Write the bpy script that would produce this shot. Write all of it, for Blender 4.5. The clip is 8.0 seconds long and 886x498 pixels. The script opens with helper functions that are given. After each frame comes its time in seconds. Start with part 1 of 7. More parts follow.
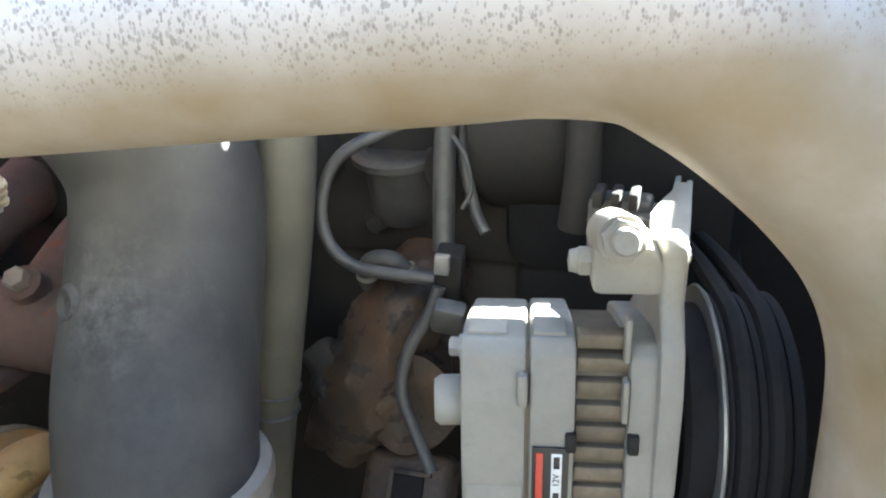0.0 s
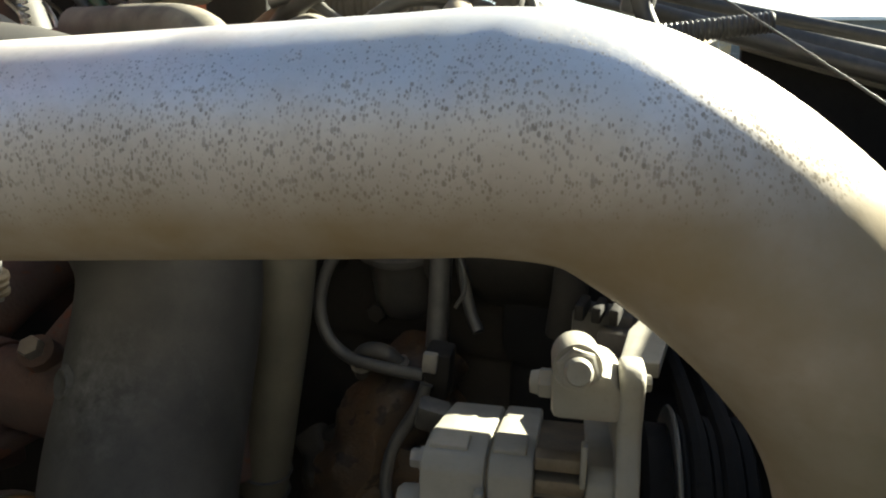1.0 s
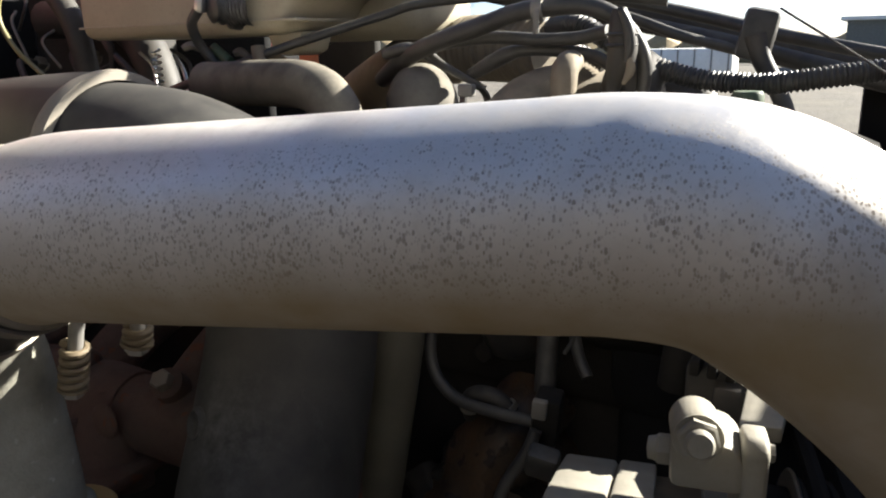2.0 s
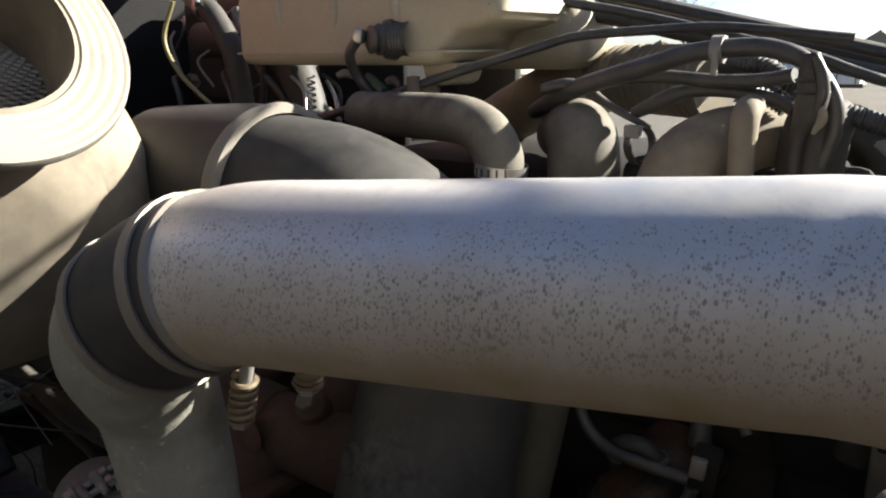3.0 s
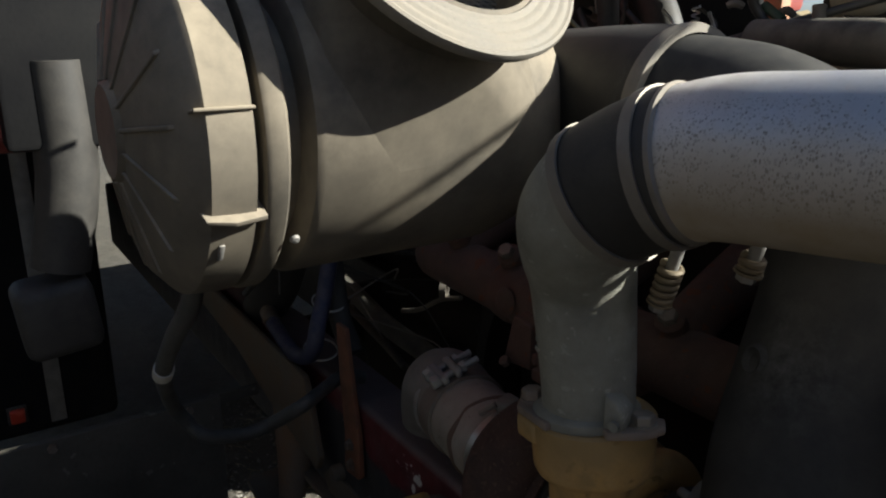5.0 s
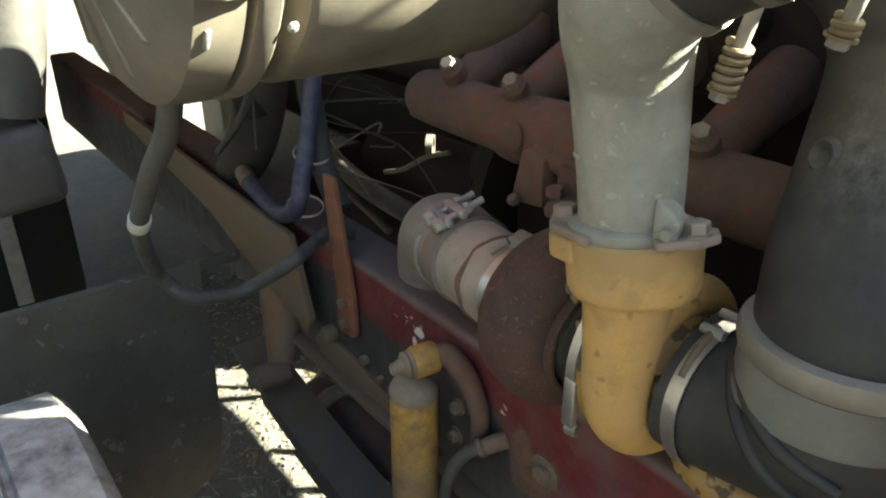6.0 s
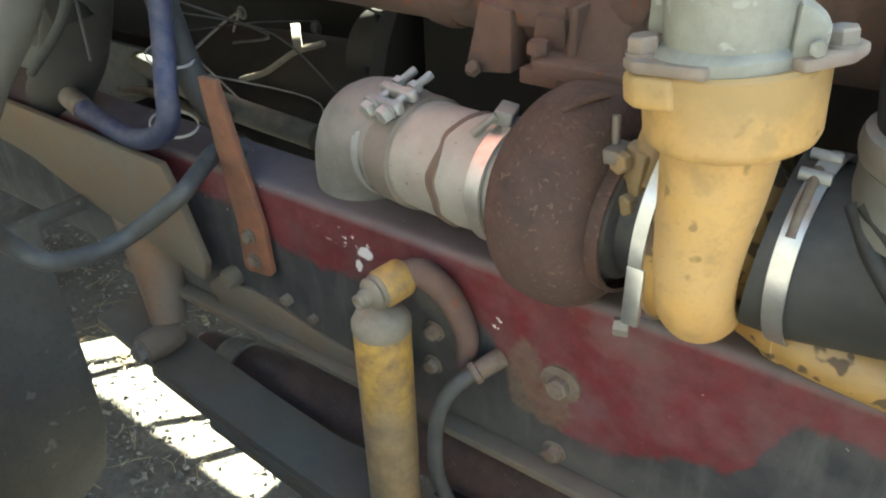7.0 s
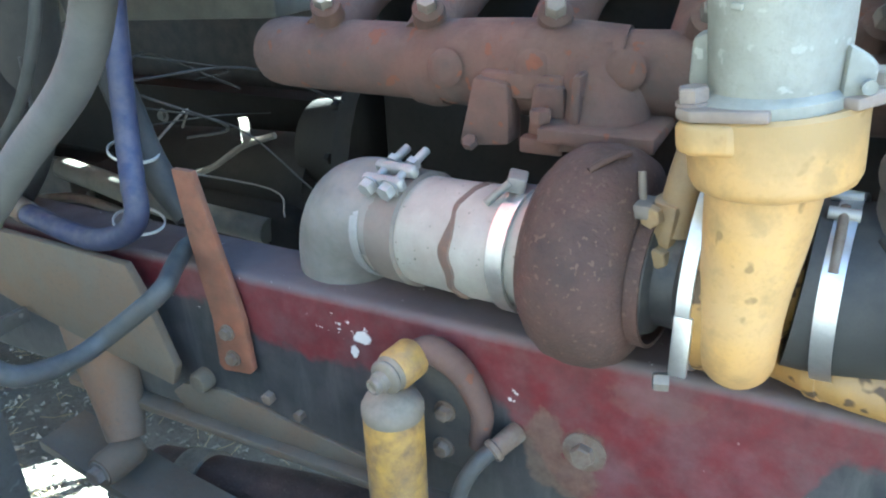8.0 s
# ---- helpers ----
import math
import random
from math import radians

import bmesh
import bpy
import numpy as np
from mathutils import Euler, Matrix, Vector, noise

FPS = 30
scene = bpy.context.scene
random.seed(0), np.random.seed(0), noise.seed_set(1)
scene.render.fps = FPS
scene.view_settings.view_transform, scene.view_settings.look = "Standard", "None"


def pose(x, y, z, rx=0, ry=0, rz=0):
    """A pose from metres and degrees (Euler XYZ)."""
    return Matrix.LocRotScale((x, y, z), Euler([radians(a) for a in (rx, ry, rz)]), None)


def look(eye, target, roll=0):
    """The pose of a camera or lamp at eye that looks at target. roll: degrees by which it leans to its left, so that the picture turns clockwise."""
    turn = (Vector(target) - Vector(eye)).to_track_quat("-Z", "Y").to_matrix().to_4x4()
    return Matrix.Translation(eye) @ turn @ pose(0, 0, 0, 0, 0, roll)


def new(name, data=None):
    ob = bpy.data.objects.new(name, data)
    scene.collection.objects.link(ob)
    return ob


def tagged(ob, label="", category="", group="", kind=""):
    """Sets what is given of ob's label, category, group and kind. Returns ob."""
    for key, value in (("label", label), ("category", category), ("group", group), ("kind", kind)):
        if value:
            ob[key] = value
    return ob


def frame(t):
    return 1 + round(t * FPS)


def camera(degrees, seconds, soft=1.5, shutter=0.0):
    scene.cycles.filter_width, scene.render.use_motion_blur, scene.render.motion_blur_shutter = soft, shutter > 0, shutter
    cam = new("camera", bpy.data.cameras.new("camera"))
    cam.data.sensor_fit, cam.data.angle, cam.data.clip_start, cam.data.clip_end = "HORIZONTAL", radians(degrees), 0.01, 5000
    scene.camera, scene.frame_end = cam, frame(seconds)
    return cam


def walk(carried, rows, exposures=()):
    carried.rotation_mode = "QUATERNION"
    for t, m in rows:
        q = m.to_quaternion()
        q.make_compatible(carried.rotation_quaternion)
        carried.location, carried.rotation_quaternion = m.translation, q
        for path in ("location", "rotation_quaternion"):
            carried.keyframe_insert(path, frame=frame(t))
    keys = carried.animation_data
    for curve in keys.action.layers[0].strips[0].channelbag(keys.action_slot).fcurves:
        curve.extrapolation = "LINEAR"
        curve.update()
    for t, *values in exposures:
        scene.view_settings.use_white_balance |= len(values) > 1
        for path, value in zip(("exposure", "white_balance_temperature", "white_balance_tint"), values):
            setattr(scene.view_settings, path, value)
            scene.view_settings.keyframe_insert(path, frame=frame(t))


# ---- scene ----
cam = camera(60.8, 8.0, soft=2.1)
PATH = [
    (0, (0.014, 0.048, 1.624), (-0.6, 1.814, 0.915), -1.6),
    (0.5, (0.049, 0.069, 1.643), (-0.64, 1.846, 1.035), 0.3),
    (1, (0.062, 0.06, 1.662), (-0.68, 1.833, 1.109), 0.5),
    (1.2, (0.066, 0.058, 1.668), (-0.71, 1.821, 1.131), 0.1),
    (2.3, (0.033, 0.049, 1.711), (-1.017, 1.667, 1.184), -1.3),
    (2.5, (0.019, 0.047, 1.719), (-1.083, 1.631, 1.191), -1.1),
    (3, (-0.007, 0.039, 1.732), (-1.191, 1.566, 1.217), -0.8),
    (3.5, (-0.03, 0.008, 1.733), (-1.334, 1.44, 1.233), -0.7),
    (4, (-0.051, -0.042, 1.742), (-1.52, 1.246, 1.313), -1.2),
    (4.5, (-0.065, -0.102, 1.727), (-1.622, 1.075, 1.291), -0.5),
    (5, (-0.071, -0.138, 1.687), (-1.649, 0.938, 1.094), 0.4),
    (5.2, (-0.072, -0.151, 1.672), (-1.636, 0.909, 1.015), 0.4),
    (6.3, (-0.219, -0.146, 1.548), (-1.545, 0.992, 0.574), 0.1),
    (6.5, (-0.273, -0.152, 1.525), (-1.498, 1.035, 0.48), 0.5),
    (7, (-0.404, -0.159, 1.476), (-1.422, 1.19, 0.408), -2.1),
    (7.5, (-0.482, -0.184, 1.456), (-1.389, 1.299, 0.466), -2.3),
    (8, (-0.51, -0.221, 1.453), (-1.357, 1.374, 0.594), -2.3),
]
EXPOSURES = [(0.0,5.2,5750,-1),(0.5,4.3,6500,-3),(1.0,2.95,6800,-2),(1.2,2.6,6700,2),(2.3,2.2,6400,8),(3.5,2.0,6400,8),(4.0,1.85,6000,1),(4.5,1.45,5900,0),(5.0,1.35,6100,5),(5.2,2.5,6200,2),(6.3,4.35,6700,-8),(7.0,5.35,6300,-9),(7.5,5.6,5950,-8),(8.0,5.9,4950,-10)]
walk(cam, [(t, look(eye, target, roll)) for t, eye, target, roll in PATH], EXPOSURES)
SUN_AZ, SUN_EL = 51.0, 28.0        # degrees from +x towards +y, and above the horizon

# ---- world, sun ----
world = bpy.data.worlds.new("sky")
scene.world = world
world.use_nodes = True
wn = world.node_tree
wn.nodes.clear()
sky = wn.nodes.new("ShaderNodeTexSky")
sky.sky_type = 'NISHITA'
sky.sun_disc = False
sky.sun_elevation = radians(SUN_EL)
sky.sun_rotation = radians(90 - SUN_AZ)
sky.air_density = 0.5
sky.dust_density = 0.8
bg = wn.nodes.new("ShaderNodeBackground")
bg.inputs["Strength"].default_value = 0.05
wo = wn.nodes.new("ShaderNodeOutputWorld")
wn.links.new(sky.outputs[0], bg.inputs[0])
wn.links.new(bg.outputs[0], wo.inputs[0])
sun = new("sun", bpy.data.lights.new("sun", 'SUN'))
sun.data.energy = 5.0
sun.data.angle = radians(0.55)
sun.data.color = (1.0, 0.93, 0.82)
S = Vector((math.cos(radians(SUN_EL)) * math.cos(radians(SUN_AZ)), math.cos(radians(SUN_EL)) * math.sin(radians(SUN_AZ)), math.sin(radians(SUN_EL))))
sun.matrix_world = look(S * 20, (0, 0, 0))


# ---- materials ----
def mixer(nt, fac, a, b):
    m = nt.nodes.new("ShaderNodeMix")
    m.data_type = 'RGBA'
    if isinstance(fac, float):
        m.inputs[0].default_value = fac
    else:
        nt.links.new(fac, m.inputs[0])
    for i, v in ((6, a), (7, b)):
        if isinstance(v, tuple):
            m.inputs[i].default_value = (*v, 1)
        else:
            nt.links.new(v, m.inputs[i])
    return m.outputs[2]


def noise_of(nt, scale, detail=5, rough=0.55, stretch=(1, 1, 1)):
    tc = nt.nodes.new("ShaderNodeTexCoord")
    mp = nt.nodes.new("ShaderNodeMapping")
    mp.inputs["Scale"].default_value = stretch
    nt.links.new(tc.outputs["Object"], mp.inputs[0])
    n = nt.nodes.new("ShaderNodeTexNoise")
    n.inputs["Scale"].default_value = scale
    n.inputs["Detail"].default_value = detail
    n.inputs["Roughness"].default_value = rough
    nt.links.new(mp.outputs[0], n.inputs["Vector"])
    return n.outputs["Fac"]


def ramp(nt, fac, lo, hi):
    r = nt.nodes.new("ShaderNodeMapRange")
    r.inputs[1].default_value, r.inputs[2].default_value = lo, hi
    r.clamp = True
    nt.links.new(fac, r.inputs[0])
    return r.outputs[0]


def maths(nt, op, a, b=None):
    m = nt.nodes.new("ShaderNodeMath")
    m.operation = op
    for i, v in ((0, a), (1, b)):
        if v is None:
            continue
        if isinstance(v, (int, float)):
            m.inputs[i].default_value = v
        else:
            nt.links.new(v, m.inputs[i])
    return m.outputs[0]


def surface(name, base, other, rough=0.6, metal=0.0, scale=12.0, fine=180.0, bump=0.15, dust=0.0, dust_col=(0.30, 0.26, 0.20),
            dust_from=0.32, dust_to=0.62, spots=None, spot_col=(0.05, 0.045, 0.04), spot_scale=90.0, stretch=(1, 1, 1), rough_var=0.15, coat=0.0, spec=0.5):
    """A worn surface: two tones in large stains, fine grain, a film of dust, and specks if asked for."""
    mat = bpy.data.materials.new(name)
    mat.use_nodes = True
    nt = mat.node_tree
    b = nt.nodes["Principled BSDF"]
    big = noise_of(nt, scale, 6, 0.6, stretch)
    small = noise_of(nt, fine, 3, 0.6, stretch)
    col = mixer(nt, ramp(nt, big, 0.35, 0.68), base, other)
    dark = tuple(c * 0.72 for c in base)
    col = mixer(nt, maths(nt, 'MULTIPLY', ramp(nt, small, 0.52, 0.75), 0.5), col, dark)
    r_in = maths(nt, 'ADD', maths(nt, 'MULTIPLY', big, rough_var * 2), rough - rough_var)
    metal_in = None
    if dust > 0:
        g = nt.nodes.new("ShaderNodeNewGeometry")
        sx = nt.nodes.new("ShaderNodeSeparateXYZ")
        nt.links.new(g.outputs["Normal"], sx.inputs[0])
        up = ramp(nt, sx.outputs["Z"], -0.2, 1.0)
        d = noise_of(nt, scale * 2.3, 8, 0.65)
        film = maths(nt, 'MULTIPLY', maths(nt, 'ADD', maths(nt, 'MULTIPLY', up, 0.75), 0.25), ramp(nt, d, dust_from, dust_to))
        film = maths(nt, 'MULTIPLY', film, dust)
        col = mixer(nt, film, col, dust_col)
        r_in = maths(nt, 'MINIMUM', maths(nt, 'ADD', r_in, maths(nt, 'MULTIPLY', film, 0.4)), 0.95)
        if metal > 0:
            metal_in = maths(nt, 'MULTIPLY', maths(nt, 'SUBTRACT', 1.0, film), metal)
    if spots:
        v = noise_of(nt, spot_scale, 2, 0.5, stretch)
        m = ramp(nt, v, spots, spots + 0.04)
        col = mixer(nt, maths(nt, 'MULTIPLY', m, 0.85), col, spot_col)
        r_in = maths(nt, 'MINIMUM', maths(nt, 'ADD', r_in, maths(nt, 'MULTIPLY', m, 0.3)), 0.95)
    nt.links.new(col, b.inputs["Base Color"])
    nt.links.new(r_in, b.inputs["Roughness"])
    b.inputs["Metallic"].default_value = metal
    b.inputs["Specular IOR Level"].default_value = spec
    if metal_in is not None:
        nt.links.new(metal_in, b.inputs["Metallic"])
    b.inputs["Coat Weight"].default_value = coat
    if bump > 0:
        bp = nt.nodes.new("ShaderNodeBump")
        bp.inputs["Strength"].default_value = bump
        bp.inputs["Distance"].default_value = 0.002
        nt.links.new(maths(nt, 'ADD', small, maths(nt, 'MULTIPLY', big, 0.6)), bp.inputs["Height"])
        nt.links.new(bp.outputs[0], b.inputs["Normal"])
    return mat


def plain(name, col, rough=0.5, metal=0.0):
    return surface(name, col, tuple(c * 0.8 for c in col), rough, metal, 15, 220, 0.08)


M_PIPE = surface("aluminised steel", (0.86, 0.845, 0.83), (0.75, 0.735, 0.715), 0.38, 0.9, 7, 150, 0.05, dust=0.4, dust_col=(0.56, 0.50, 0.40))
M_RUBBER = surface("black rubber", (0.020, 0.019, 0.018), (0.035, 0.033, 0.03), 0.6, 0, 14, 260, 0.1, dust=0.3, dust_col=(0.17, 0.15, 0.12))
M_BAND = surface("dull clamp band", (0.26, 0.235, 0.20), (0.18, 0.16, 0.14), 0.5, 0.5, 20, 200, 0.06, dust=0.5)
M_CAST = surface("grey cast aluminium", (0.30, 0.295, 0.25), (0.20, 0.197, 0.168), 0.66, 0.2, 24, 320, 0.35, dust=0.35, dust_col=(0.34, 0.32, 0.26), spots=0.66, spot_col=(0.40, 0.39, 0.34), spot_scale=75)
M_BLACKPL = surface("dusty black plastic", (0.04, 0.037, 0.032), (0.062, 0.057, 0.048), 0.62, 0, 5, 700, 0.07, dust=0.95, dust_col=(0.51, 0.43, 0.315), dust_from=0.16, dust_to=0.68, spec=0.25)
M_LIP = surface("grey rubber lip", (0.17, 0.155, 0.13), (0.22, 0.20, 0.165), 0.72, 0, 12, 300, 0.12, dust=0.6)
M_DUCT = surface("dusty black rubber duct", (0.018, 0.018, 0.018), (0.034, 0.034, 0.032), 0.6, 0, 9, 500, 0.07, dust=0.5, dust_col=(0.125, 0.116, 0.10), dust_from=0.3, dust_to=0.72, spec=0.35)
M_TOPHOSE = surface("dust-coated black hose", (0.03, 0.029, 0.027), (0.06, 0.056, 0.048), 0.65, 0, 9, 400, 0.08, dust=0.85, dust_col=(0.27, 0.245, 0.195), dust_from=0.2, dust_to=0.62, spec=0.3)
M_MESH = surface("galvanised mesh", (0.34, 0.295, 0.225), (0.26, 0.225, 0.17), 0.55, 0.2, 30, 300, 0.1)
M_YELLOW = surface("worn yellow paint", (0.53, 0.315, 0.095), (0.45, 0.285, 0.115), 0.5, 0, 14, 260, 0.18, dust=0.65, dust_col=(0.48, 0.365, 0.205), spots=0.655, spot_col=(0.25, 0.165, 0.065), spot_scale=40)
M_SHOCK = surface("rust-mottled yellow paint", (0.50, 0.30, 0.05), (0.16, 0.095, 0.045), 0.6, 0, 34, 200, 0.25, dust=0.35, dust_col=(0.30, 0.24, 0.16))
M_YELLOW2 = surface("chipped yellow paint", (0.34, 0.195, 0.047), (0.23, 0.135, 0.042), 0.5, 0, 18, 260, 0.2, dust=0.3, spots=0.57, spot_col=(0.05, 0.035, 0.025), spot_scale=42)
M_RUST = surface("rusted cast iron", (0.074, 0.036, 0.026), (0.042, 0.026, 0.021), 0.8, 0, 16, 190, 1.0, dust=0.2, dust_col=(0.16, 0.12, 0.09), spots=0.63, spot_col=(0.12, 0.078, 0.058), spot_scale=170)
M_RUSTRED = surface("red-brown rusted iron", (0.108, 0.060, 0.046), (0.070, 0.052, 0.046), 0.85, 0, 16, 200, 0.6, dust=0.45, dust_col=(0.17, 0.125, 0.095), spots=0.64, spot_col=(0.155, 0.062, 0.034), spot_scale=44)
M_RUSTBAR = surface("orange rusted steel", (0.20, 0.072, 0.036), (0.10, 0.05, 0.03), 0.85, 0, 22, 260, 0.4, dust=0.4, dust_col=(0.22, 0.155, 0.10))
M_BOLTRUST = surface("rusty dusty bolt steel", (0.115, 0.075, 0.05), (0.17, 0.15, 0.125), 0.7, 0.15, 40, 240, 0.25, dust=0.35, dust_col=(0.24, 0.20, 0.15))
M_OILARM = surface("tan dusty painted iron", (0.30, 0.20, 0.085), (0.22, 0.15, 0.08), 0.65, 0, 30, 200, 0.2, dust=0.4)
M_STEEL = surface("dusty steel pipe", (0.40, 0.385, 0.345), (0.29, 0.27, 0.23), 0.50, 0.45, 18, 260, 0.06, dust=0.6, dust_col=(0.36, 0.33, 0.29), spots=0.70, spot_col=(0.06, 0.05, 0.045), spot_scale=170)
M_BROWNST = surface("brown dusty steel band", (0.20, 0.175, 0.15), (0.15, 0.128, 0.108), 0.6, 0.4, 14, 220, 0.12, dust=0.5, dust_col=(0.24, 0.21, 0.18))
M_STEELD = surface("dull grey steel", (0.25, 0.245, 0.235), (0.18, 0.175, 0.165), 0.55, 0.45, 24, 240, 0.1, dust=0.55)
M_BRIGHT = surface("bright zinc", (0.66, 0.65, 0.62), (0.5, 0.49, 0.46), 0.36, 0.9, 30, 220, 0.05)
M_ZINC = surface("dull zinc", (0.40, 0.40, 0.39), (0.30, 0.30, 0.29), 0.45, 0.6, 30, 220, 0.08, dust=0.45, dust_col=(0.33, 0.31, 0.28))
M_CLAMP = surface("dusty pinkish cast plate", (0.26, 0.205, 0.165), (0.19, 0.145, 0.115), 0.7, 0.1, 30, 220, 0.25, dust=0.4)
M_WELD = surface("scorched weld", (0.11, 0.085, 0.07), (0.16, 0.10, 0.07), 0.7, 0.1, 60, 260, 0.4)
M_ALT = surface("pale machined aluminium", (0.275, 0.262, 0.228), (0.21, 0.198, 0.165), 0.55, 0.15, 14, 300, 0.14, dust=0.3, dust_col=(0.36, 0.33, 0.265), spots=0.72, spot_col=(0.20, 0.175, 0.14), spot_scale=55)
M_STATOR = surface("stator laminations", (0.11, 0.088, 0.06), (0.20, 0.16, 0.105), 0.6, 0.2, 40, 240, 0.15, stretch=(1, 1, 1))
M_BLOCK = surface("grimy engine iron", (0.016, 0.015, 0.014), (0.027, 0.025, 0.022), 0.75, 0, 10, 120, 0.3, dust=0.25, dust_col=(0.06, 0.052, 0.042), spec=0.2)
M_HOSE = surface("olive dusty hose", (0.09, 0.084, 0.06), (0.06, 0.056, 0.042), 0.7, 0, 10, 240, 0.15, dust=0.3, dust_col=(0.22, 0.19, 0.14))
M_GREYHOSE = surface("grey hose", (0.056, 0.056, 0.053), (0.040, 0.040, 0.037), 0.65, 0, 18, 260, 0.12, dust=0.5, dust_col=(0.15, 0.14, 0.118), dust_from=0.4, dust_to=0.7)
M_CABLE = surface("black cable jacket", (0.03, 0.03, 0.03), (0.045, 0.044, 0.042), 0.42, 0, 20, 300, 0.05, dust=0.4, dust_col=(0.22, 0.205, 0.175))
M_LOOM = surface("split loom", (0.03, 0.03, 0.032), (0.05, 0.05, 0.05), 0.45, 0, 20, 300, 0.05, dust=0.4, dust_col=(0.15, 0.14, 0.12))
M_TANK = surface("aged white plastic", (0.42, 0.38, 0.285), (0.34, 0.305, 0.225), 0.55, 0, 6, 200, 0.06, dust=0.35, dust_col=(0.34, 0.30, 0.23))
M_BLUE = surface("blue hose", (0.020, 0.028, 0.085), (0.018, 0.023, 0.055), 0.55, 0, 20, 260, 0.08, dust=0.3)
M_TIE = plain("white cable tie", (0.5, 0.48, 0.43), 0.5)
M_CAB = surface("faded red paint", (0.30, 0.055, 0.045), (0.24, 0.06, 0.05), 0.5, 0, 8, 150, 0.04, dust=0.5, dust_col=(0.33, 0.22, 0.18))
M_DARKMETAL = surface("dark painted steel", (0.022, 0.023, 0.026), (0.035, 0.035, 0.036), 0.5, 0, 12, 200, 0.1, dust=0.35)
M_TYRE = surface("dusty tyre rubber", (0.09, 0.085, 0.078), (0.16, 0.15, 0.135), 0.8, 0, 12, 160, 0.3, dust=0.95, dust_col=(0.38, 0.35, 0.31))
M_TAN = surface("tan dusty metal", (0.20, 0.17, 0.125), (0.14, 0.12, 0.092), 0.65, 0.1, 12, 220, 0.15, dust=0.7, dust_col=(0.36, 0.31, 0.235), spec=0.3)
M_SPRING = surface("dusty brown spring steel", (0.13, 0.10, 0.062), (0.19, 0.15, 0.095), 0.6, 0.2, 40, 260, 0.12, dust=0.35, dust_col=(0.27, 0.22, 0.14))
M_FRAMEGREY = surface("grey-green steel", (0.13, 0.135, 0.12), (0.09, 0.09, 0.08), 0.65, 0.1, 12, 200, 0.15, dust=0.5)
M_HANGER = surface("rusty dusty bracket iron", (0.095, 0.086, 0.066), (0.125, 0.08, 0.046), 0.75, 0, 9, 160, 0.35, dust=0.5, dust_col=(0.165, 0.132, 0.094))
M_HANGRUST = surface("brown rusted hanger iron", (0.125, 0.095, 0.07), (0.16, 0.085, 0.042), 0.8, 0, 11, 160, 0.35, dust=0.4, dust_col=(0.19, 0.155, 0.11))
M_FLAP = surface("muddy black rubber", (0.075, 0.070, 0.058), (0.105, 0.097, 0.08), 0.85, 0, 7, 120, 0.3, dust=0.6, dust_col=(0.15, 0.135, 0.108), spots=0.66, spot_col=(0.17, 0.155, 0.13), spot_scale=34, spec=0.2)
M_OCHRE = surface("oily rusty iron", (0.021, 0.017, 0.014), (0.065, 0.035, 0.014), 0.6, 0, 15, 150, 0.6, dust=0.25, dust_col=(0.15, 0.078, 0.026), dust_from=0.52, dust_to=0.66, spots=0.60, spot_col=(0.018, 0.015, 0.013), spot_scale=50)
# near-black colour that stands in for deep shade, even where sun falls
M_SHADEBLK = surface("near-black shade panel", (0.010, 0.010, 0.011), (0.016, 0.016, 0.016), 0.8, 0, 8, 150, 0.1, dust=0.15, dust_col=(0.05, 0.045, 0.04), spec=0.1)
M_WOOD = surface("orange painted post", (0.45, 0.19, 0.07), (0.33, 0.14, 0.05), 0.6, 0, 14, 200, 0.15, dust=0.2)
M_LABELBK = plain("black label", (0.015, 0.015, 0.015), 0.35)
M_LABELRD = plain("red label", (0.55, 0.06, 0.03), 0.4)
M_LABELWH = plain("white label", (0.75, 0.74, 0.7), 0.4)
M_GREEN = surface("green paint", (0.04, 0.09, 0.05), (0.03, 0.06, 0.035), 0.5, 0, 20, 200, 0.1, dust=0.3)
M_WHITE = surface("white panel", (0.7, 0.7, 0.68), (0.6, 0.6, 0.58), 0.5, 0, 2, 20, 0.0)
M_BARK = surface("bare branches", (0.09, 0.07, 0.055), (0.06, 0.05, 0.04), 0.9, 0, 3, 40, 0.0)
M_STONE = surface("gravel", (0.24, 0.215, 0.18), (0.14, 0.128, 0.108), 0.9, 0, 30, 200, 0.3)
M_STRAW = surface("dry straw", (0.34, 0.27, 0.15), (0.24, 0.18, 0.1), 0.8, 0, 10, 100, 0.1)


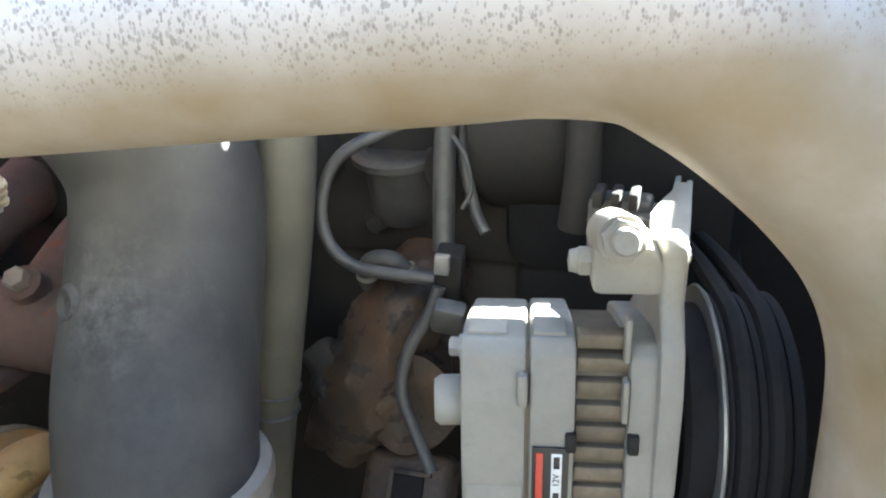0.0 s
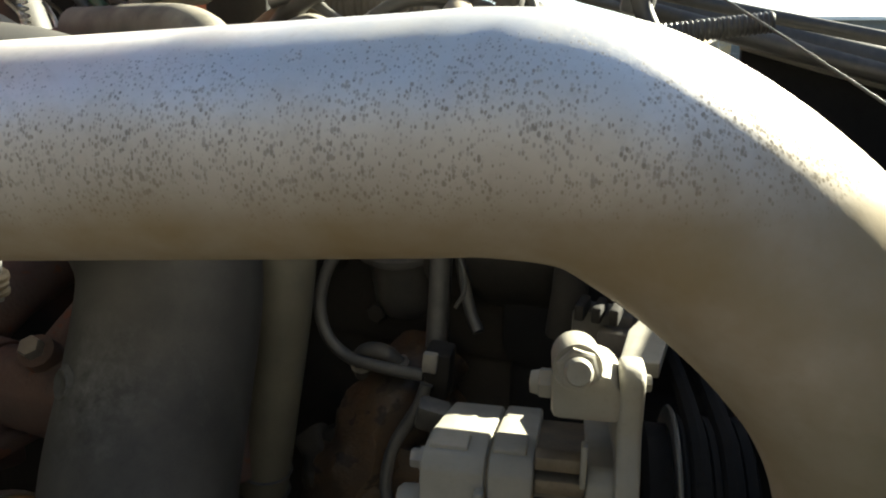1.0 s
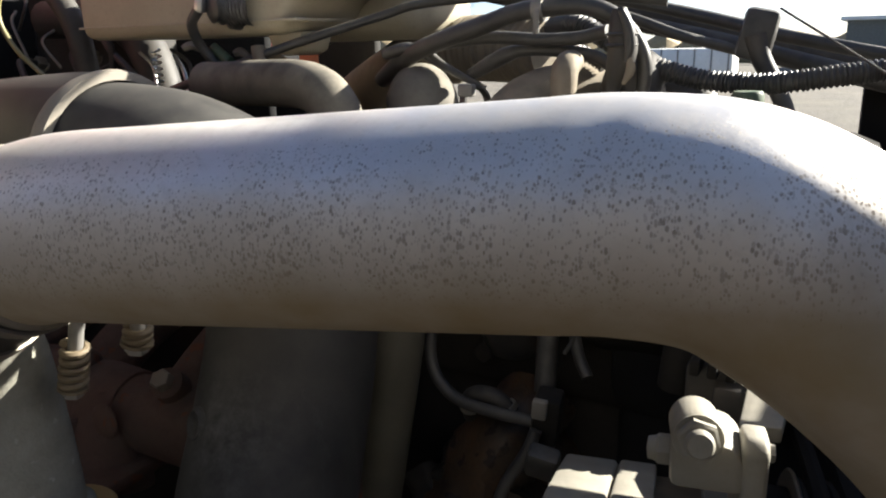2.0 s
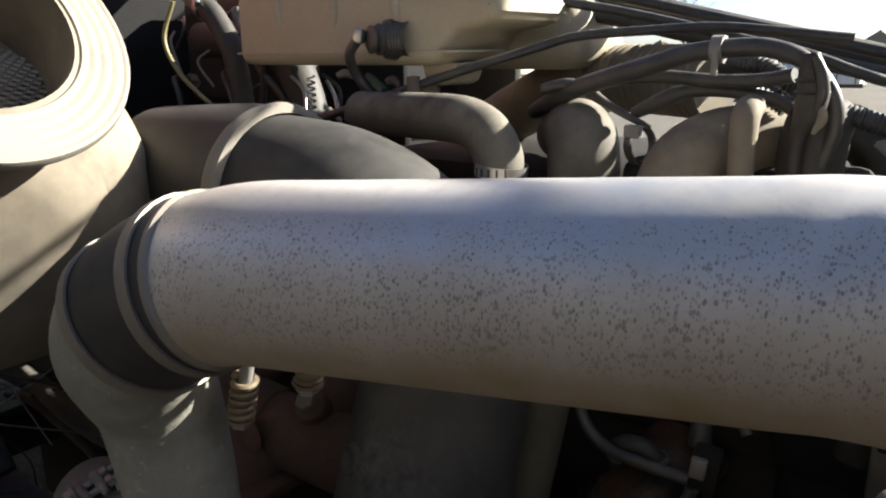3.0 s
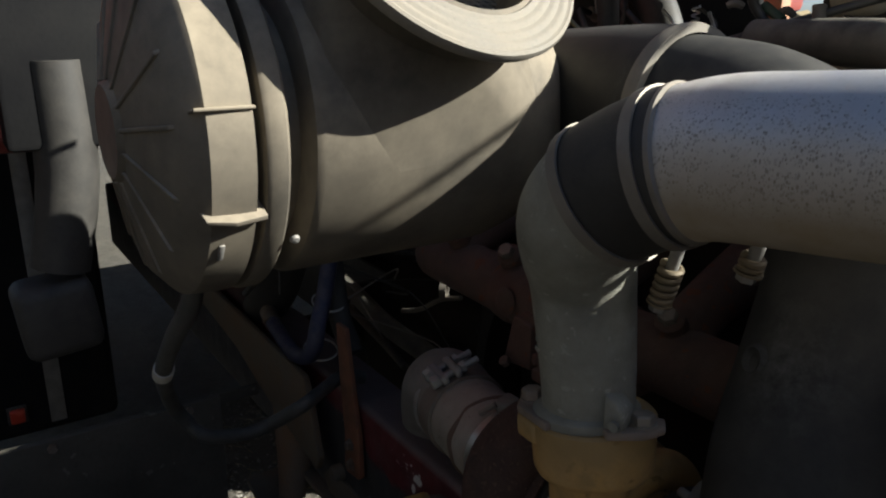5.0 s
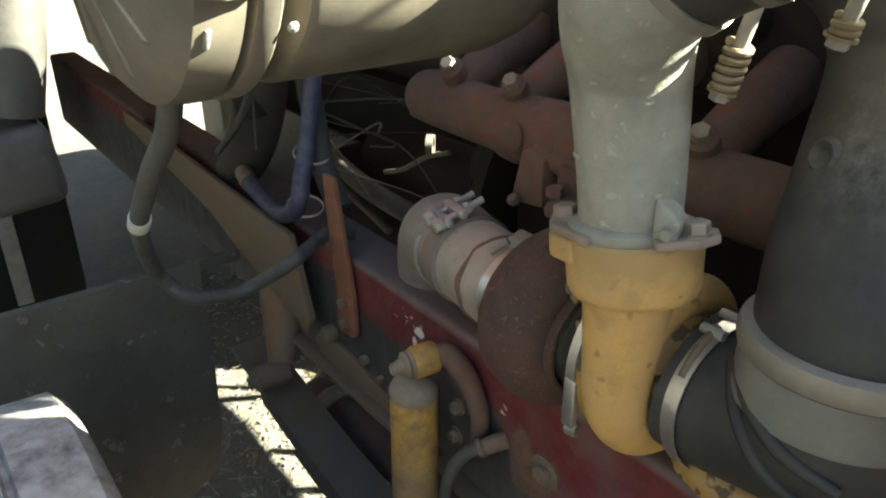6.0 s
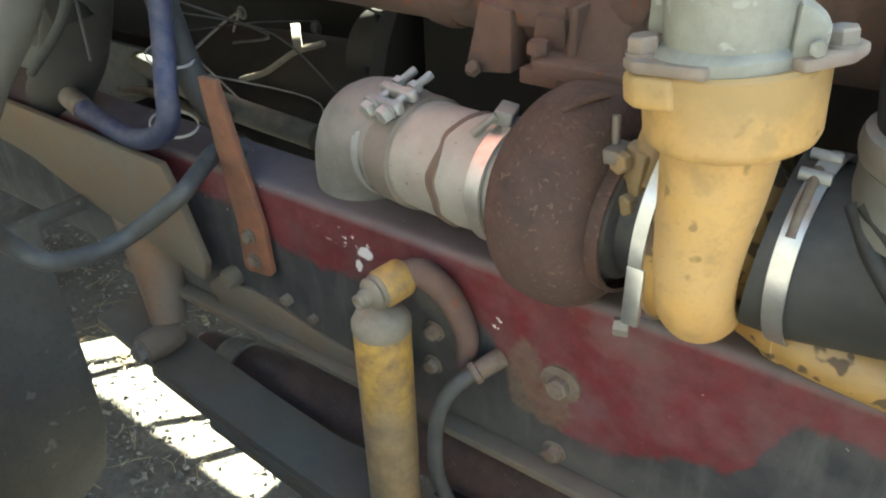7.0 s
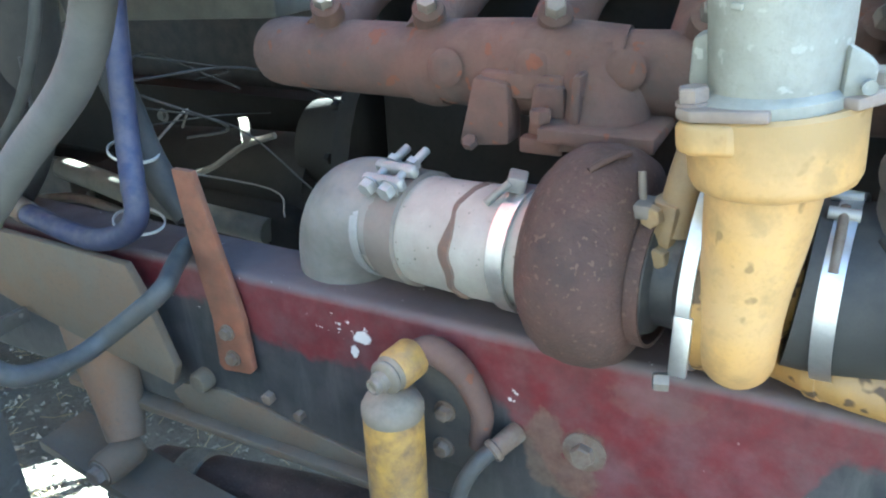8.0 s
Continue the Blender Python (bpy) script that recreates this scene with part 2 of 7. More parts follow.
def rail_paint():
    """Red over black paint on the frame rail: the red reaches low only towards the front, with worn edges."""
    mat = bpy.data.materials.new("red and black rail paint")
    mat.use_nodes = True
    nt = mat.node_tree
    b = nt.nodes["Principled BSDF"]
    tc = nt.nodes.new("ShaderNodeTexCoord")
    sx = nt.nodes.new("ShaderNodeSeparateXYZ")
    nt.links.new(tc.outputs["Object"], sx.inputs[0])
    big, mid, fine = noise_of(nt, 7, 5), noise_of(nt, 28, 6, 0.65), noise_of(nt, 220, 3)

    def step(x0, x1, v0, v1):
        m = nt.nodes.new("ShaderNodeMapRange")
        m.interpolation_type = 'SMOOTHSTEP'
        for i, v in enumerate((x0, x1, v0, v1)):
            m.inputs[1 + i].default_value = v
        nt.links.new(sx.outputs["X"], m.inputs[0])
        return m.outputs[0]

    def near(x, z, rx, rz, rag):
        """One inside a ragged oval at x, z, nought outside."""
        u = maths(nt, 'DIVIDE', maths(nt, 'SUBTRACT', sx.outputs["X"], x), rx)
        v = maths(nt, 'DIVIDE', maths(nt, 'SUBTRACT', sx.outputs["Z"], z), rz)
        d = maths(nt, 'SQRT', maths(nt, 'ADD', maths(nt, 'MULTIPLY', u, u), maths(nt, 'MULTIPLY', v, v)))
        d = maths(nt, 'ADD', d, maths(nt, 'MULTIPLY', maths(nt, 'SUBTRACT', mid, 0.5), rag))
        return maths(nt, 'SUBTRACT', 1.0, ramp(nt, d, 0.9, 1.08))

    edge = maths(nt, 'ADD', step(-0.80, -0.69, 0.915, 0.812), step(-0.63, -0.50, 0.0, 0.05))
    edge = maths(nt, 'ADD', edge, step(-0.497, -0.44, 0.0, 0.092))
    edge = maths(nt, 'ADD', edge, step(-1.25, -1.12, 0.035, 0.0))
    edge = maths(nt, 'ADD', edge, maths(nt, 'MULTIPLY', maths(nt, 'SUBTRACT', big, 0.5), 0.06))
    edge = maths(nt, 'ADD', edge, maths(nt, 'MULTIPLY', maths(nt, 'SUBTRACT', mid, 0.5), 0.03))
    red = ramp(nt, maths(nt, 'SUBTRACT', sx.outputs["Z"], edge), -0.006, 0.006)
    redcol = mixer(nt, ramp(nt, mid, 0.38, 0.66), (0.112, 0.011, 0.015), (0.078, 0.014, 0.016))
    redcol = mixer(nt, maths(nt, 'MULTIPLY', ramp(nt, noise_of(nt, 55, 8, 0.75), 0.5, 0.68), 0.55), redcol, (0.10, 0.035, 0.035))
    redcol = mixer(nt, maths(nt, 'MULTIPLY', ramp(nt, noise_of(nt, 13, 6, 0.6), 0.52, 0.70), 0.5), redcol, (0.16, 0.062, 0.068))
    blackcol = mixer(nt, ramp(nt, mid, 0.4, 0.7), (0.019, 0.021, 0.025), (0.038, 0.038, 0.038))
    streak = ramp(nt, noise_of(nt, 45, 6, 0.6, (1, 1, 0.16)), 0.50, 0.72)
    blackcol = mixer(nt, maths(nt, 'MULTIPLY', streak, 0.55), blackcol, (0.09, 0.093, 0.082))
    dusty = maths(nt, 'SUBTRACT', 1.0, ramp(nt, maths(nt, 'ADD', sx.outputs["Z"], maths(nt, 'MULTIPLY', mid, 0.06)), 0.775, 0.86))
    blackcol = mixer(nt, maths(nt, 'MULTIPLY', dusty, 0.6), blackcol, (0.115, 0.106, 0.088))
    col = mixer(nt, red, blackcol, redcol)
    rustcol = mixer(nt, ramp(nt, noise_of(nt, 70, 6, 0.65), 0.38, 0.66), (0.145, 0.10, 0.062), (0.085, 0.052, 0.036))
    stain = maths(nt, 'MAXIMUM', near(-0.735, 0.868, 0.024, 0.055, 1.6), near(-0.705, 0.838, 0.034, 0.030, 1.6))
    stain = maths(nt, 'MAXIMUM', stain, near(-0.688, 0.884, 0.026, 0.026, 1.0))
    stain = maths(nt, 'MAXIMUM', stain, maths(nt, 'MULTIPLY', near(-0.62, 0.97, 0.05, 0.02, 2.2), 0.25))
    col = mixer(nt, maths(nt, 'MULTIPLY', stain, 0.72), col, rustcol)
    flake = maths(nt, 'MAXIMUM', near(-0.972, 0.958, 0.016, 0.009, 3.0), near(-0.985, 0.938, 0.008, 0.012, 3.0))
    flake = maths(nt, 'MAXIMUM', flake, maths(nt, 'MULTIPLY', near(-1.01, 0.968, 0.045, 0.018, 1.0), ramp(nt, noise_of(nt, 150, 2), 0.64, 0.67)))
    flake = maths(nt, 'MAXIMUM', flake, maths(nt, 'MULTIPLY', near(-0.77, 0.93, 0.010, 0.014, 1.0), ramp(nt, noise_of(nt, 110, 3), 0.60, 0.66)))
    g = nt.nodes.new("ShaderNodeNewGeometry")
    nz = nt.nodes.new("ShaderNodeSeparateXYZ")
    nt.links.new(g.outputs["Normal"], nz.inputs[0])
    film = maths(nt, 'ADD', maths(nt, 'MULTIPLY', ramp(nt, nz.outputs["Z"], 0.1, 0.8), 0.85), maths(nt, 'MULTIPLY', ramp(nt, noise_of(nt, 16, 8, 0.65), 0.42, 0.75), 0.4))
    col = mixer(nt, maths(nt, 'MINIMUM', film, 0.9), col, (0.115, 0.100, 0.097))
    chips = maths(nt, 'MAXIMUM', ramp(nt, noise_of(nt, 130, 2), 0.755, 0.77), flake)
    col = mixer(nt, chips, col, (0.55, 0.53, 0.5))
    nt.links.new(col, b.inputs["Base Color"])
    nt.links.new(maths(nt, 'ADD', maths(nt, 'MULTIPLY', mid, 0.5), 0.35), b.inputs["Roughness"])
    bp = nt.nodes.new("ShaderNodeBump")
    bp.inputs["Strength"].default_value = 0.25
    bp.inputs["Distance"].default_value = 0.002
    nt.links.new(maths(nt, 'ADD', mid, maths(nt, 'MULTIPLY', fine, 0.4)), bp.inputs["Height"])
    nt.links.new(bp.outputs[0], b.inputs["Normal"])
    return mat


M_RAIL = rail_paint()


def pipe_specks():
    """The charge pipe: smooth aluminised steel, rows of dark specks on its flank, a belly browned by dust and painted
    shade.
    """
    mat = M_PIPE
    nt = mat.node_tree
    b = nt.nodes["Principled BSDF"]
    old = b.inputs["Base Color"].links[0].from_socket
    oldr = b.inputs["Roughness"].links[0].from_socket
    tc = nt.nodes.new("ShaderNodeTexCoord")
    vo = nt.nodes.new("ShaderNodeTexVoronoi")
    vo.inputs["Scale"].default_value = 660
    mp = nt.nodes.new("ShaderNodeMapping")
    mp.inputs["Scale"].default_value = (1, 1, 0.6)
    nt.links.new(tc.outputs["Object"], mp.inputs[0])
    nt.links.new(mp.outputs[0], vo.inputs["Vector"])
    sx = nt.nodes.new("ShaderNodeSeparateXYZ")
    nt.links.new(tc.outputs["Object"], sx.inputs[0])
    keep = nt.nodes.new("ShaderNodeSeparateColor")
    nt.links.new(vo.outputs["Color"], keep.inputs[0])
    size = maths(nt, 'MULTIPLY', maths(nt, 'POWER', keep.outputs[0], 1.1), 0.88)
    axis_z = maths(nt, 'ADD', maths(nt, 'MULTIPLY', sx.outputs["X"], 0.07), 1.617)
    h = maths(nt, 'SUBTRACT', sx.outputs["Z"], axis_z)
    band = maths(nt, 'MULTIPLY', ramp(nt, h, -0.05, -0.015), maths(nt, 'SUBTRACT', 1.0, maths(nt, 'ADD', maths(nt, 'MULTIPLY', ramp(nt, h, 0.008, 0.045), 0.22), maths(nt, 'MULTIPLY', ramp(nt, h, 0.044, 0.057), 0.78))))
    band = maths(nt, 'MULTIPLY', band, ramp(nt, noise_of(nt, 22, 4), 0.12, 0.5))
    speck = ramp(nt, maths(nt, 'SUBTRACT', maths(nt, 'MULTIPLY', size, band), vo.outputs["Distance"]), 0.0, 0.24)
    col = mixer(nt, maths(nt, 'MULTIPLY', speck, maths(nt, 'ADD', maths(nt, 'MULTIPLY', keep.outputs[1], 0.42), 0.07)), old, (0.09, 0.065, 0.055))
    # brown below the axis: dust, plus the dim underside put into the colour
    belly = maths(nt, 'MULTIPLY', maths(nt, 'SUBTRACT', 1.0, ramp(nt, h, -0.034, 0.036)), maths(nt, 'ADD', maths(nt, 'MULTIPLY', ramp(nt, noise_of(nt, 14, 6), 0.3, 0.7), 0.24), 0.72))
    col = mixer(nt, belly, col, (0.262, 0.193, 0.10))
    # olive stain on the bend, deepened to carry the shade there
    olive = maths(nt, 'MULTIPLY', ramp(nt, sx.outputs["X"], 0.03, 0.15), maths(nt, 'MULTIPLY', ramp(nt, noise_of(nt, 9, 5), 0.33, 0.60), 0.82))
    col = mixer(nt, olive, col, (0.15, 0.13, 0.062))
    nt.links.new(col, b.inputs["Base Color"])
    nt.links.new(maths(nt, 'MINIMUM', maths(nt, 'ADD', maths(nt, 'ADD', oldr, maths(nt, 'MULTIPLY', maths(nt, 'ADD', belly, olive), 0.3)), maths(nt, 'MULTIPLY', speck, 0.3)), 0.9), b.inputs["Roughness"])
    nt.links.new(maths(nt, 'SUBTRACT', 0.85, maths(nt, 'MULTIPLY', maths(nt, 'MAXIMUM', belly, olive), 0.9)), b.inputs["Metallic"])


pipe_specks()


def duct_smear():
    """A pale dusty smear on the upright of the intake duct."""
    nt = M_DUCT.node_tree
    b = nt.nodes["Principled BSDF"]
    old = b.inputs["Base Color"].links[0].from_socket
    tc = nt.nodes.new("ShaderNodeTexCoord")
    d = nt.nodes.new("ShaderNodeVectorMath")
    d.operation = 'DISTANCE'
    d.inputs[1].default_value = (-0.398, 0.447, 1.395)
    nt.links.new(tc.outputs["Object"], d.inputs[0])
    spread = maths(nt, 'SUBTRACT', 1.0, ramp(nt, maths(nt, 'ADD', d.outputs["Value"], maths(nt, 'MULTIPLY', maths(nt, 'SUBTRACT', noise_of(nt, 40, 8, 0.7), 0.5), 0.10)), 0.015, 0.06))
    grit = ramp(nt, noise_of(nt, 60, 9, 0.75), 0.40, 0.70)
    scuff = ramp(nt, noise_of(nt, 24, 8, 0.75, (1, 1, 0.35)), 0.60, 0.74)
    m = maths(nt, 'MAXIMUM', maths(nt, 'MULTIPLY', spread, grit), maths(nt, 'MULTIPLY', scuff, 0.35))
    nt.links.new(mixer(nt, maths(nt, 'MULTIPLY', m, 0.5), old, (0.17, 0.17, 0.16)), b.inputs["Base Color"])


duct_smear()


def pebble_tones():
    """Each pebble has a grey of its own."""
    nt = M_STONE.node_tree
    b = nt.nodes["Principled BSDF"]
    old = b.inputs["Base Color"].links[0].from_socket
    g = nt.nodes.new("ShaderNodeNewGeometry")
    pale = ramp(nt, g.outputs["Random Per Island"], 0.72, 1.0)
    dark = maths(nt, 'SUBTRACT', 1.0, ramp(nt, g.outputs["Random Per Island"], 0.0, 0.45))
    col = mixer(nt, maths(nt, 'MULTIPLY', dark, 0.7), old, (0.06, 0.055, 0.048))
    nt.links.new(mixer(nt, pale, col, (0.30, 0.285, 0.255)), b.inputs["Base Color"])


pebble_tones()


def shock_wear():
    """The yellow is worn off the lower part of the shock absorber down to brown."""
    nt = M_SHOCK.node_tree
    b = nt.nodes["Principled BSDF"]
    old = b.inputs["Base Color"].links[0].from_socket
    tc = nt.nodes.new("ShaderNodeTexCoord")
    sx = nt.nodes.new("ShaderNodeSeparateXYZ")
    nt.links.new(tc.outputs["Object"], sx.inputs[0])
    h = maths(nt, 'ADD', sx.outputs["Z"], maths(nt, 'MULTIPLY', maths(nt, 'SUBTRACT', noise_of(nt, 22, 7, 0.65, (1, 1, 0.5)), 0.5), 0.34))
    bare = maths(nt, 'SUBTRACT', 1.0, ramp(nt, h, 0.80, 0.86))
    brown = mixer(nt, ramp(nt, noise_of(nt, 40, 7, 0.65), 0.4, 0.65), (0.17, 0.12, 0.07), (0.25, 0.185, 0.105))
    nt.links.new(mixer(nt, maths(nt, 'MULTIPLY', bare, 0.85), old, brown), b.inputs["Base Color"])


shock_wear()


def collar_stains():
    """Oily brown stains on the yellow collar, heaviest along its gasket edge."""
    nt = M_YELLOW.node_tree
    b = nt.nodes["Principled BSDF"]
    old = b.inputs["Base Color"].links[0].from_socket
    tc = nt.nodes.new("ShaderNodeTexCoord")
    sx = nt.nodes.new("ShaderNodeSeparateXYZ")
    nt.links.new(tc.outputs["Object"], sx.inputs[0])
    n = noise_of(nt, 30, 7, 0.65)
    h = maths(nt, 'ADD', sx.outputs["Z"], maths(nt, 'MULTIPLY', maths(nt, 'SUBTRACT', n, 0.5), 0.06))
    edge = ramp(nt, h, 1.268, 1.294)
    low = maths(nt, 'MULTIPLY', ramp(nt, noise_of(nt, 26, 7, 0.65), 0.50, 0.64), 0.6)
    m = maths(nt, 'MAXIMUM', maths(nt, 'MULTIPLY', edge, 0.75), low)
    nt.links.new(mixer(nt, m, old, (0.29, 0.195, 0.08)), b.inputs["Base Color"])


collar_stains()


# ---- builders ----
def spline(pts, sub):
    """Points on a smooth curve through pts, sub steps to a span; each may carry extra numbers."""
    p = [np.array(q, float) for q in pts]
    if len(p) == 2:
        return [p[0] + (p[1] - p[0]) * i / sub for i in range(sub + 1)]
    p = [2 * p[0] - p[1], *p, 2 * p[-1] - p[-2]]
    out = []
    for i in range(1, len(p) - 2):
        a, b, c, d = p[i - 1:i + 3]
        for k in range(sub):
            t = k / sub
            out.append(0.5 * (2 * b + (c - a) * t + (2 * a - 5 * b + 4 * c - d) * t * t + (3 * b - a - 3 * c + d) * t ** 3))
    out.append(p[-2])
    return out


def tube(pts, r, seg=20, sub=6, bm=None, cap=True, flat=1.0, ridge=0.0, pitch=0.006):
    """A tube along pts; r is one radius or one for each point. ridge: depth of its rings, pitch metres apart."""
    bm = bm or bmesh.new()
    rad = list(r) if isinstance(r, (list, tuple)) else [r] * len(pts)
    line = spline([(*p, q) for p, q in zip(pts, rad)], sub)
    if ridge > 0:
        dense, run = [], 0.0
        for a, b in zip(line, line[1:]):
            n = max(1, int(np.linalg.norm(b[:3] - a[:3]) / (pitch / 4)))
            for k in range(n):
                q = a + (b - a) * k / n
                run += np.linalg.norm(b[:3] - a[:3]) / n
                q = q.copy()
                q[3] += ridge * (1 if math.sin(run / pitch * 2 * math.pi) > 0 else -1)
                dense.append(q)
        line = dense + [line[-1]]
    up, rings = None, []
    for i, q in enumerate(line):
        d = Vector(line[min(i + 1, len(line) - 1)][:3] - line[max(i - 1, 0)][:3])
        if d.length < 1e-9:
            d = Vector((0, 0, 1))
        d.normalize()
        if up is None:
            up = Vector((0, 0, 1)) if abs(d.z) < 0.8 else Vector((0, 1, 0))
        up = (up - d * up.dot(d)).normalized()
        side = d.cross(up)
        rings.append([bm.verts.new(Vector(q[:3]) + (side * math.cos(a) + up * math.sin(a) * flat) * q[3]) for a in (2 * math.pi * k / seg for k in range(seg))])
    for a, b in zip(rings, rings[1:]):
        for k in range(seg):
            bm.faces.new((a[k], a[(k + 1) % seg], b[(k + 1) % seg], b[k]))
    if cap:
        bm.faces.new(list(reversed(rings[0])))
        bm.faces.new(rings[-1])
    return bm


def turned(profile, origin, axis, seg=36, bm=None, closed=False, start=0.0, sweep=360.0):
    """A turned shape: profile of (radius, height along axis). closed: the profile is a loop."""
    bm = bm or bmesh.new()
    ax = Vector(axis).normalized()
    u = ax.orthogonal().normalized()
    v = ax.cross(u)
    full = sweep >= 359.9
    n = seg if full else seg + 1
    rings = []
    for k in range(n):
        a = radians(start + sweep * k / seg)
        w = u * math.cos(a) + v * math.sin(a)
        rings.append([bm.verts.new(Vector(origin) + ax * h + w * max(r, 0.0002)) for r, h in profile])
    m = len(profile)
    for k in range(seg):
        a, b = rings[k], rings[(k + 1) % n]
        for i in range(m if closed else m - 1):
            j = (i + 1) % m
            bm.faces.new((a[i], a[j], b[j], b[i]))
    if not closed:
        pass
    elif not full:
        bm.faces.new(rings[0])
        bm.faces.new(list(reversed(rings[-1])))
    bmesh.ops.recalc_face_normals(bm, faces=bm.faces)
    return bm


def block(centre, size, turn=None, bevel=0.004, bm=None, seg=2):
    """A box with rounded edges."""
    b2 = bmesh.new()
    bmesh.ops.create_cube(b2, size=1)
    for v in b2.verts:
        v.co = Vector((v.co.x * size[0], v.co.y * size[1], v.co.z * size[2]))
    if bevel > 0:
        bmesh.ops.bevel(b2, geom=b2.edges[:], offset=min(bevel, min(size) * 0.45), segments=seg, affect='EDGES', profile=0.5)
    m = Matrix.Translation(centre) @ (turn.to_4x4() if turn else Matrix.Identity(4))
    bmesh.ops.transform(b2, matrix=m, verts=b2.verts)
    return joined(bm, b2)


def joined(bm, extra):
    """Add extra to bm, freeing extra; returns the result."""
    if bm is None:
        return extra
    me = bpy.data.meshes.new("join")
    extra.to_mesh(me)
    extra.free()
    bm.from_mesh(me)
    bpy.data.meshes.remove(me)
    return bm


def prism(outline, origin, u, v, depth, bevel=0.003, bm=None, seg=2):
    """A plate: the outline (in u and v from origin) made depth thick along u x v."""
    b2 = bmesh.new()
    u, v = Vector(u), Vector(v)
    w = u.cross(v).normalized()
    a = [b2.verts.new(Vector(origin) + u * x + v * y - w * depth / 2) for x, y in outline]
    b = [b2.verts.new(Vector(origin) + u * x + v * y + w * depth / 2) for x, y in outline]
    n = len(a)
    b2.faces.new(list(reversed(a)))
    b2.faces.new(b)
    for i in range(n):
        b2.faces.new((a[i], a[(i + 1) % n], b[(i + 1) % n], b[i]))
    bmesh.ops.recalc_face_normals(b2, faces=b2.faces)
    if bevel > 0:
        bmesh.ops.bevel(b2, geom=b2.edges[:], offset=bevel, segments=seg, affect='EDGES', profile=0.5)
    return joined(bm, b2)


def hexbolt(origin, axis, r, h, washer=0.0, bm=None):
    """A hexagon head on its washer, standing from origin along axis."""
    ax = Vector(axis).normalized()
    u = ax.orthogonal().normalized()
    v = ax.cross(u)
    b2 = bmesh.new()
    z0 = 0.0
    if washer:
        b2 = turned([(0, 0), (washer, 0), (washer, 0.0022), (0, 0.0022)], origin, axis, 24, b2)
        z0 = 0.0018
    lo = [b2.verts.new(Vector(origin) + ax * z0 + (u * math.cos(a) + v * math.sin(a)) * r) for a in (math.pi / 3 * k for k in range(6))]
    mid = [b2.verts.new(Vector(origin) + ax * (z0 + h * 0.85) + (u * math.cos(a) + v * math.sin(a)) * r) for a in (math.pi / 3 * k for k in range(6))]
    hi = [b2.verts.new(Vector(origin) + ax * (z0 + h) + (u * math.cos(a) + v * math.sin(a)) * r * 0.86) for a in (math.pi / 3 * k for k in range(6))]
    for p, q in ((lo, mid), (mid, hi)):
        for k in range(6):
            b2.faces.new((p[k], p[(k + 1) % 6], q[(k + 1) % 6], q[k]))
    b2.faces.new(hi)
    b2.faces.new(list(reversed(lo)))
    return joined(bm, b2)


def thing(name, base, label, category, group="", kind=""):
    ob = new(name)
    ob.location = base
    ob.empty_display_size = 0.02
    return tagged(ob, label, category, group, kind)


def part(name, bm, material, parent, label="", smooth=40):
    me = bpy.data.meshes.new(name)
    bmesh.ops.recalc_face_normals(bm, faces=bm.faces)
    lim = radians(smooth)
    for e in bm.edges:
        e.smooth = len(e.link_faces) == 2 and e.calc_face_angle(0.0) < lim
    for f in bm.faces:
        f.smooth = True
    bm.to_mesh(me)
    bm.free()
    me.materials.append(material)
    ob = new(name, me)
    if parent is not None:
        ob.parent = parent
        if parent.type == 'EMPTY':
            ob.matrix_parent_inverse = Matrix.Translation(parent.location).inverted()
    if label:
        ob["label"] = label
    return ob


def solo(name, bm, material, label, category, group="", kind="", smooth=40):
    return tagged(part(name, bm, material, None, "", smooth), label, category, group, kind)


def ringband(centre, axis, r, width, thick=0.0015, seg=40):
    """A flat metal band round a pipe."""
    return turned([(r, -width / 2), (r + thick, -width / 2), (r + thick, width / 2), (r, width / 2)], centre, axis, seg, closed=True)


# ---- ground ----
def ground_mat():
    mat = bpy.data.materials.new("sandy yard")
    mat.use_nodes = True
    nt = mat.node_tree
    b = nt.nodes["Principled BSDF"]
    big, mid, fine = noise_of(nt, 0.6, 6), noise_of(nt, 9, 8, 0.7), noise_of(nt, 60, 6, 0.7)
    col = mixer(nt, ramp(nt, mid, 0.35, 0.65), (0.125, 0.113, 0.092), (0.072, 0.066, 0.055))
    col = mixer(nt, ramp(nt, fine, 0.5, 0.72), col, (0.045, 0.041, 0.034))
    col = mixer(nt, maths(nt, 'MULTIPLY', ramp(nt, big, 0.45, 0.7), 0.5), col, (0.15, 0.13, 0.10))
    nt.links.new(col, b.inputs["Base Color"])
    b.inputs["Roughness"].default_value = 0.95
    bp = nt.nodes.new("ShaderNodeBump")
    bp.inputs["Strength"].default_value = 0.6
    bp.inputs["Distance"].default_value = 0.02
    nt.links.new(maths(nt, 'ADD', mid, fine), bp.inputs["Height"])
    nt.links.new(bp.outputs[0], b.inputs["Normal"])
    return mat


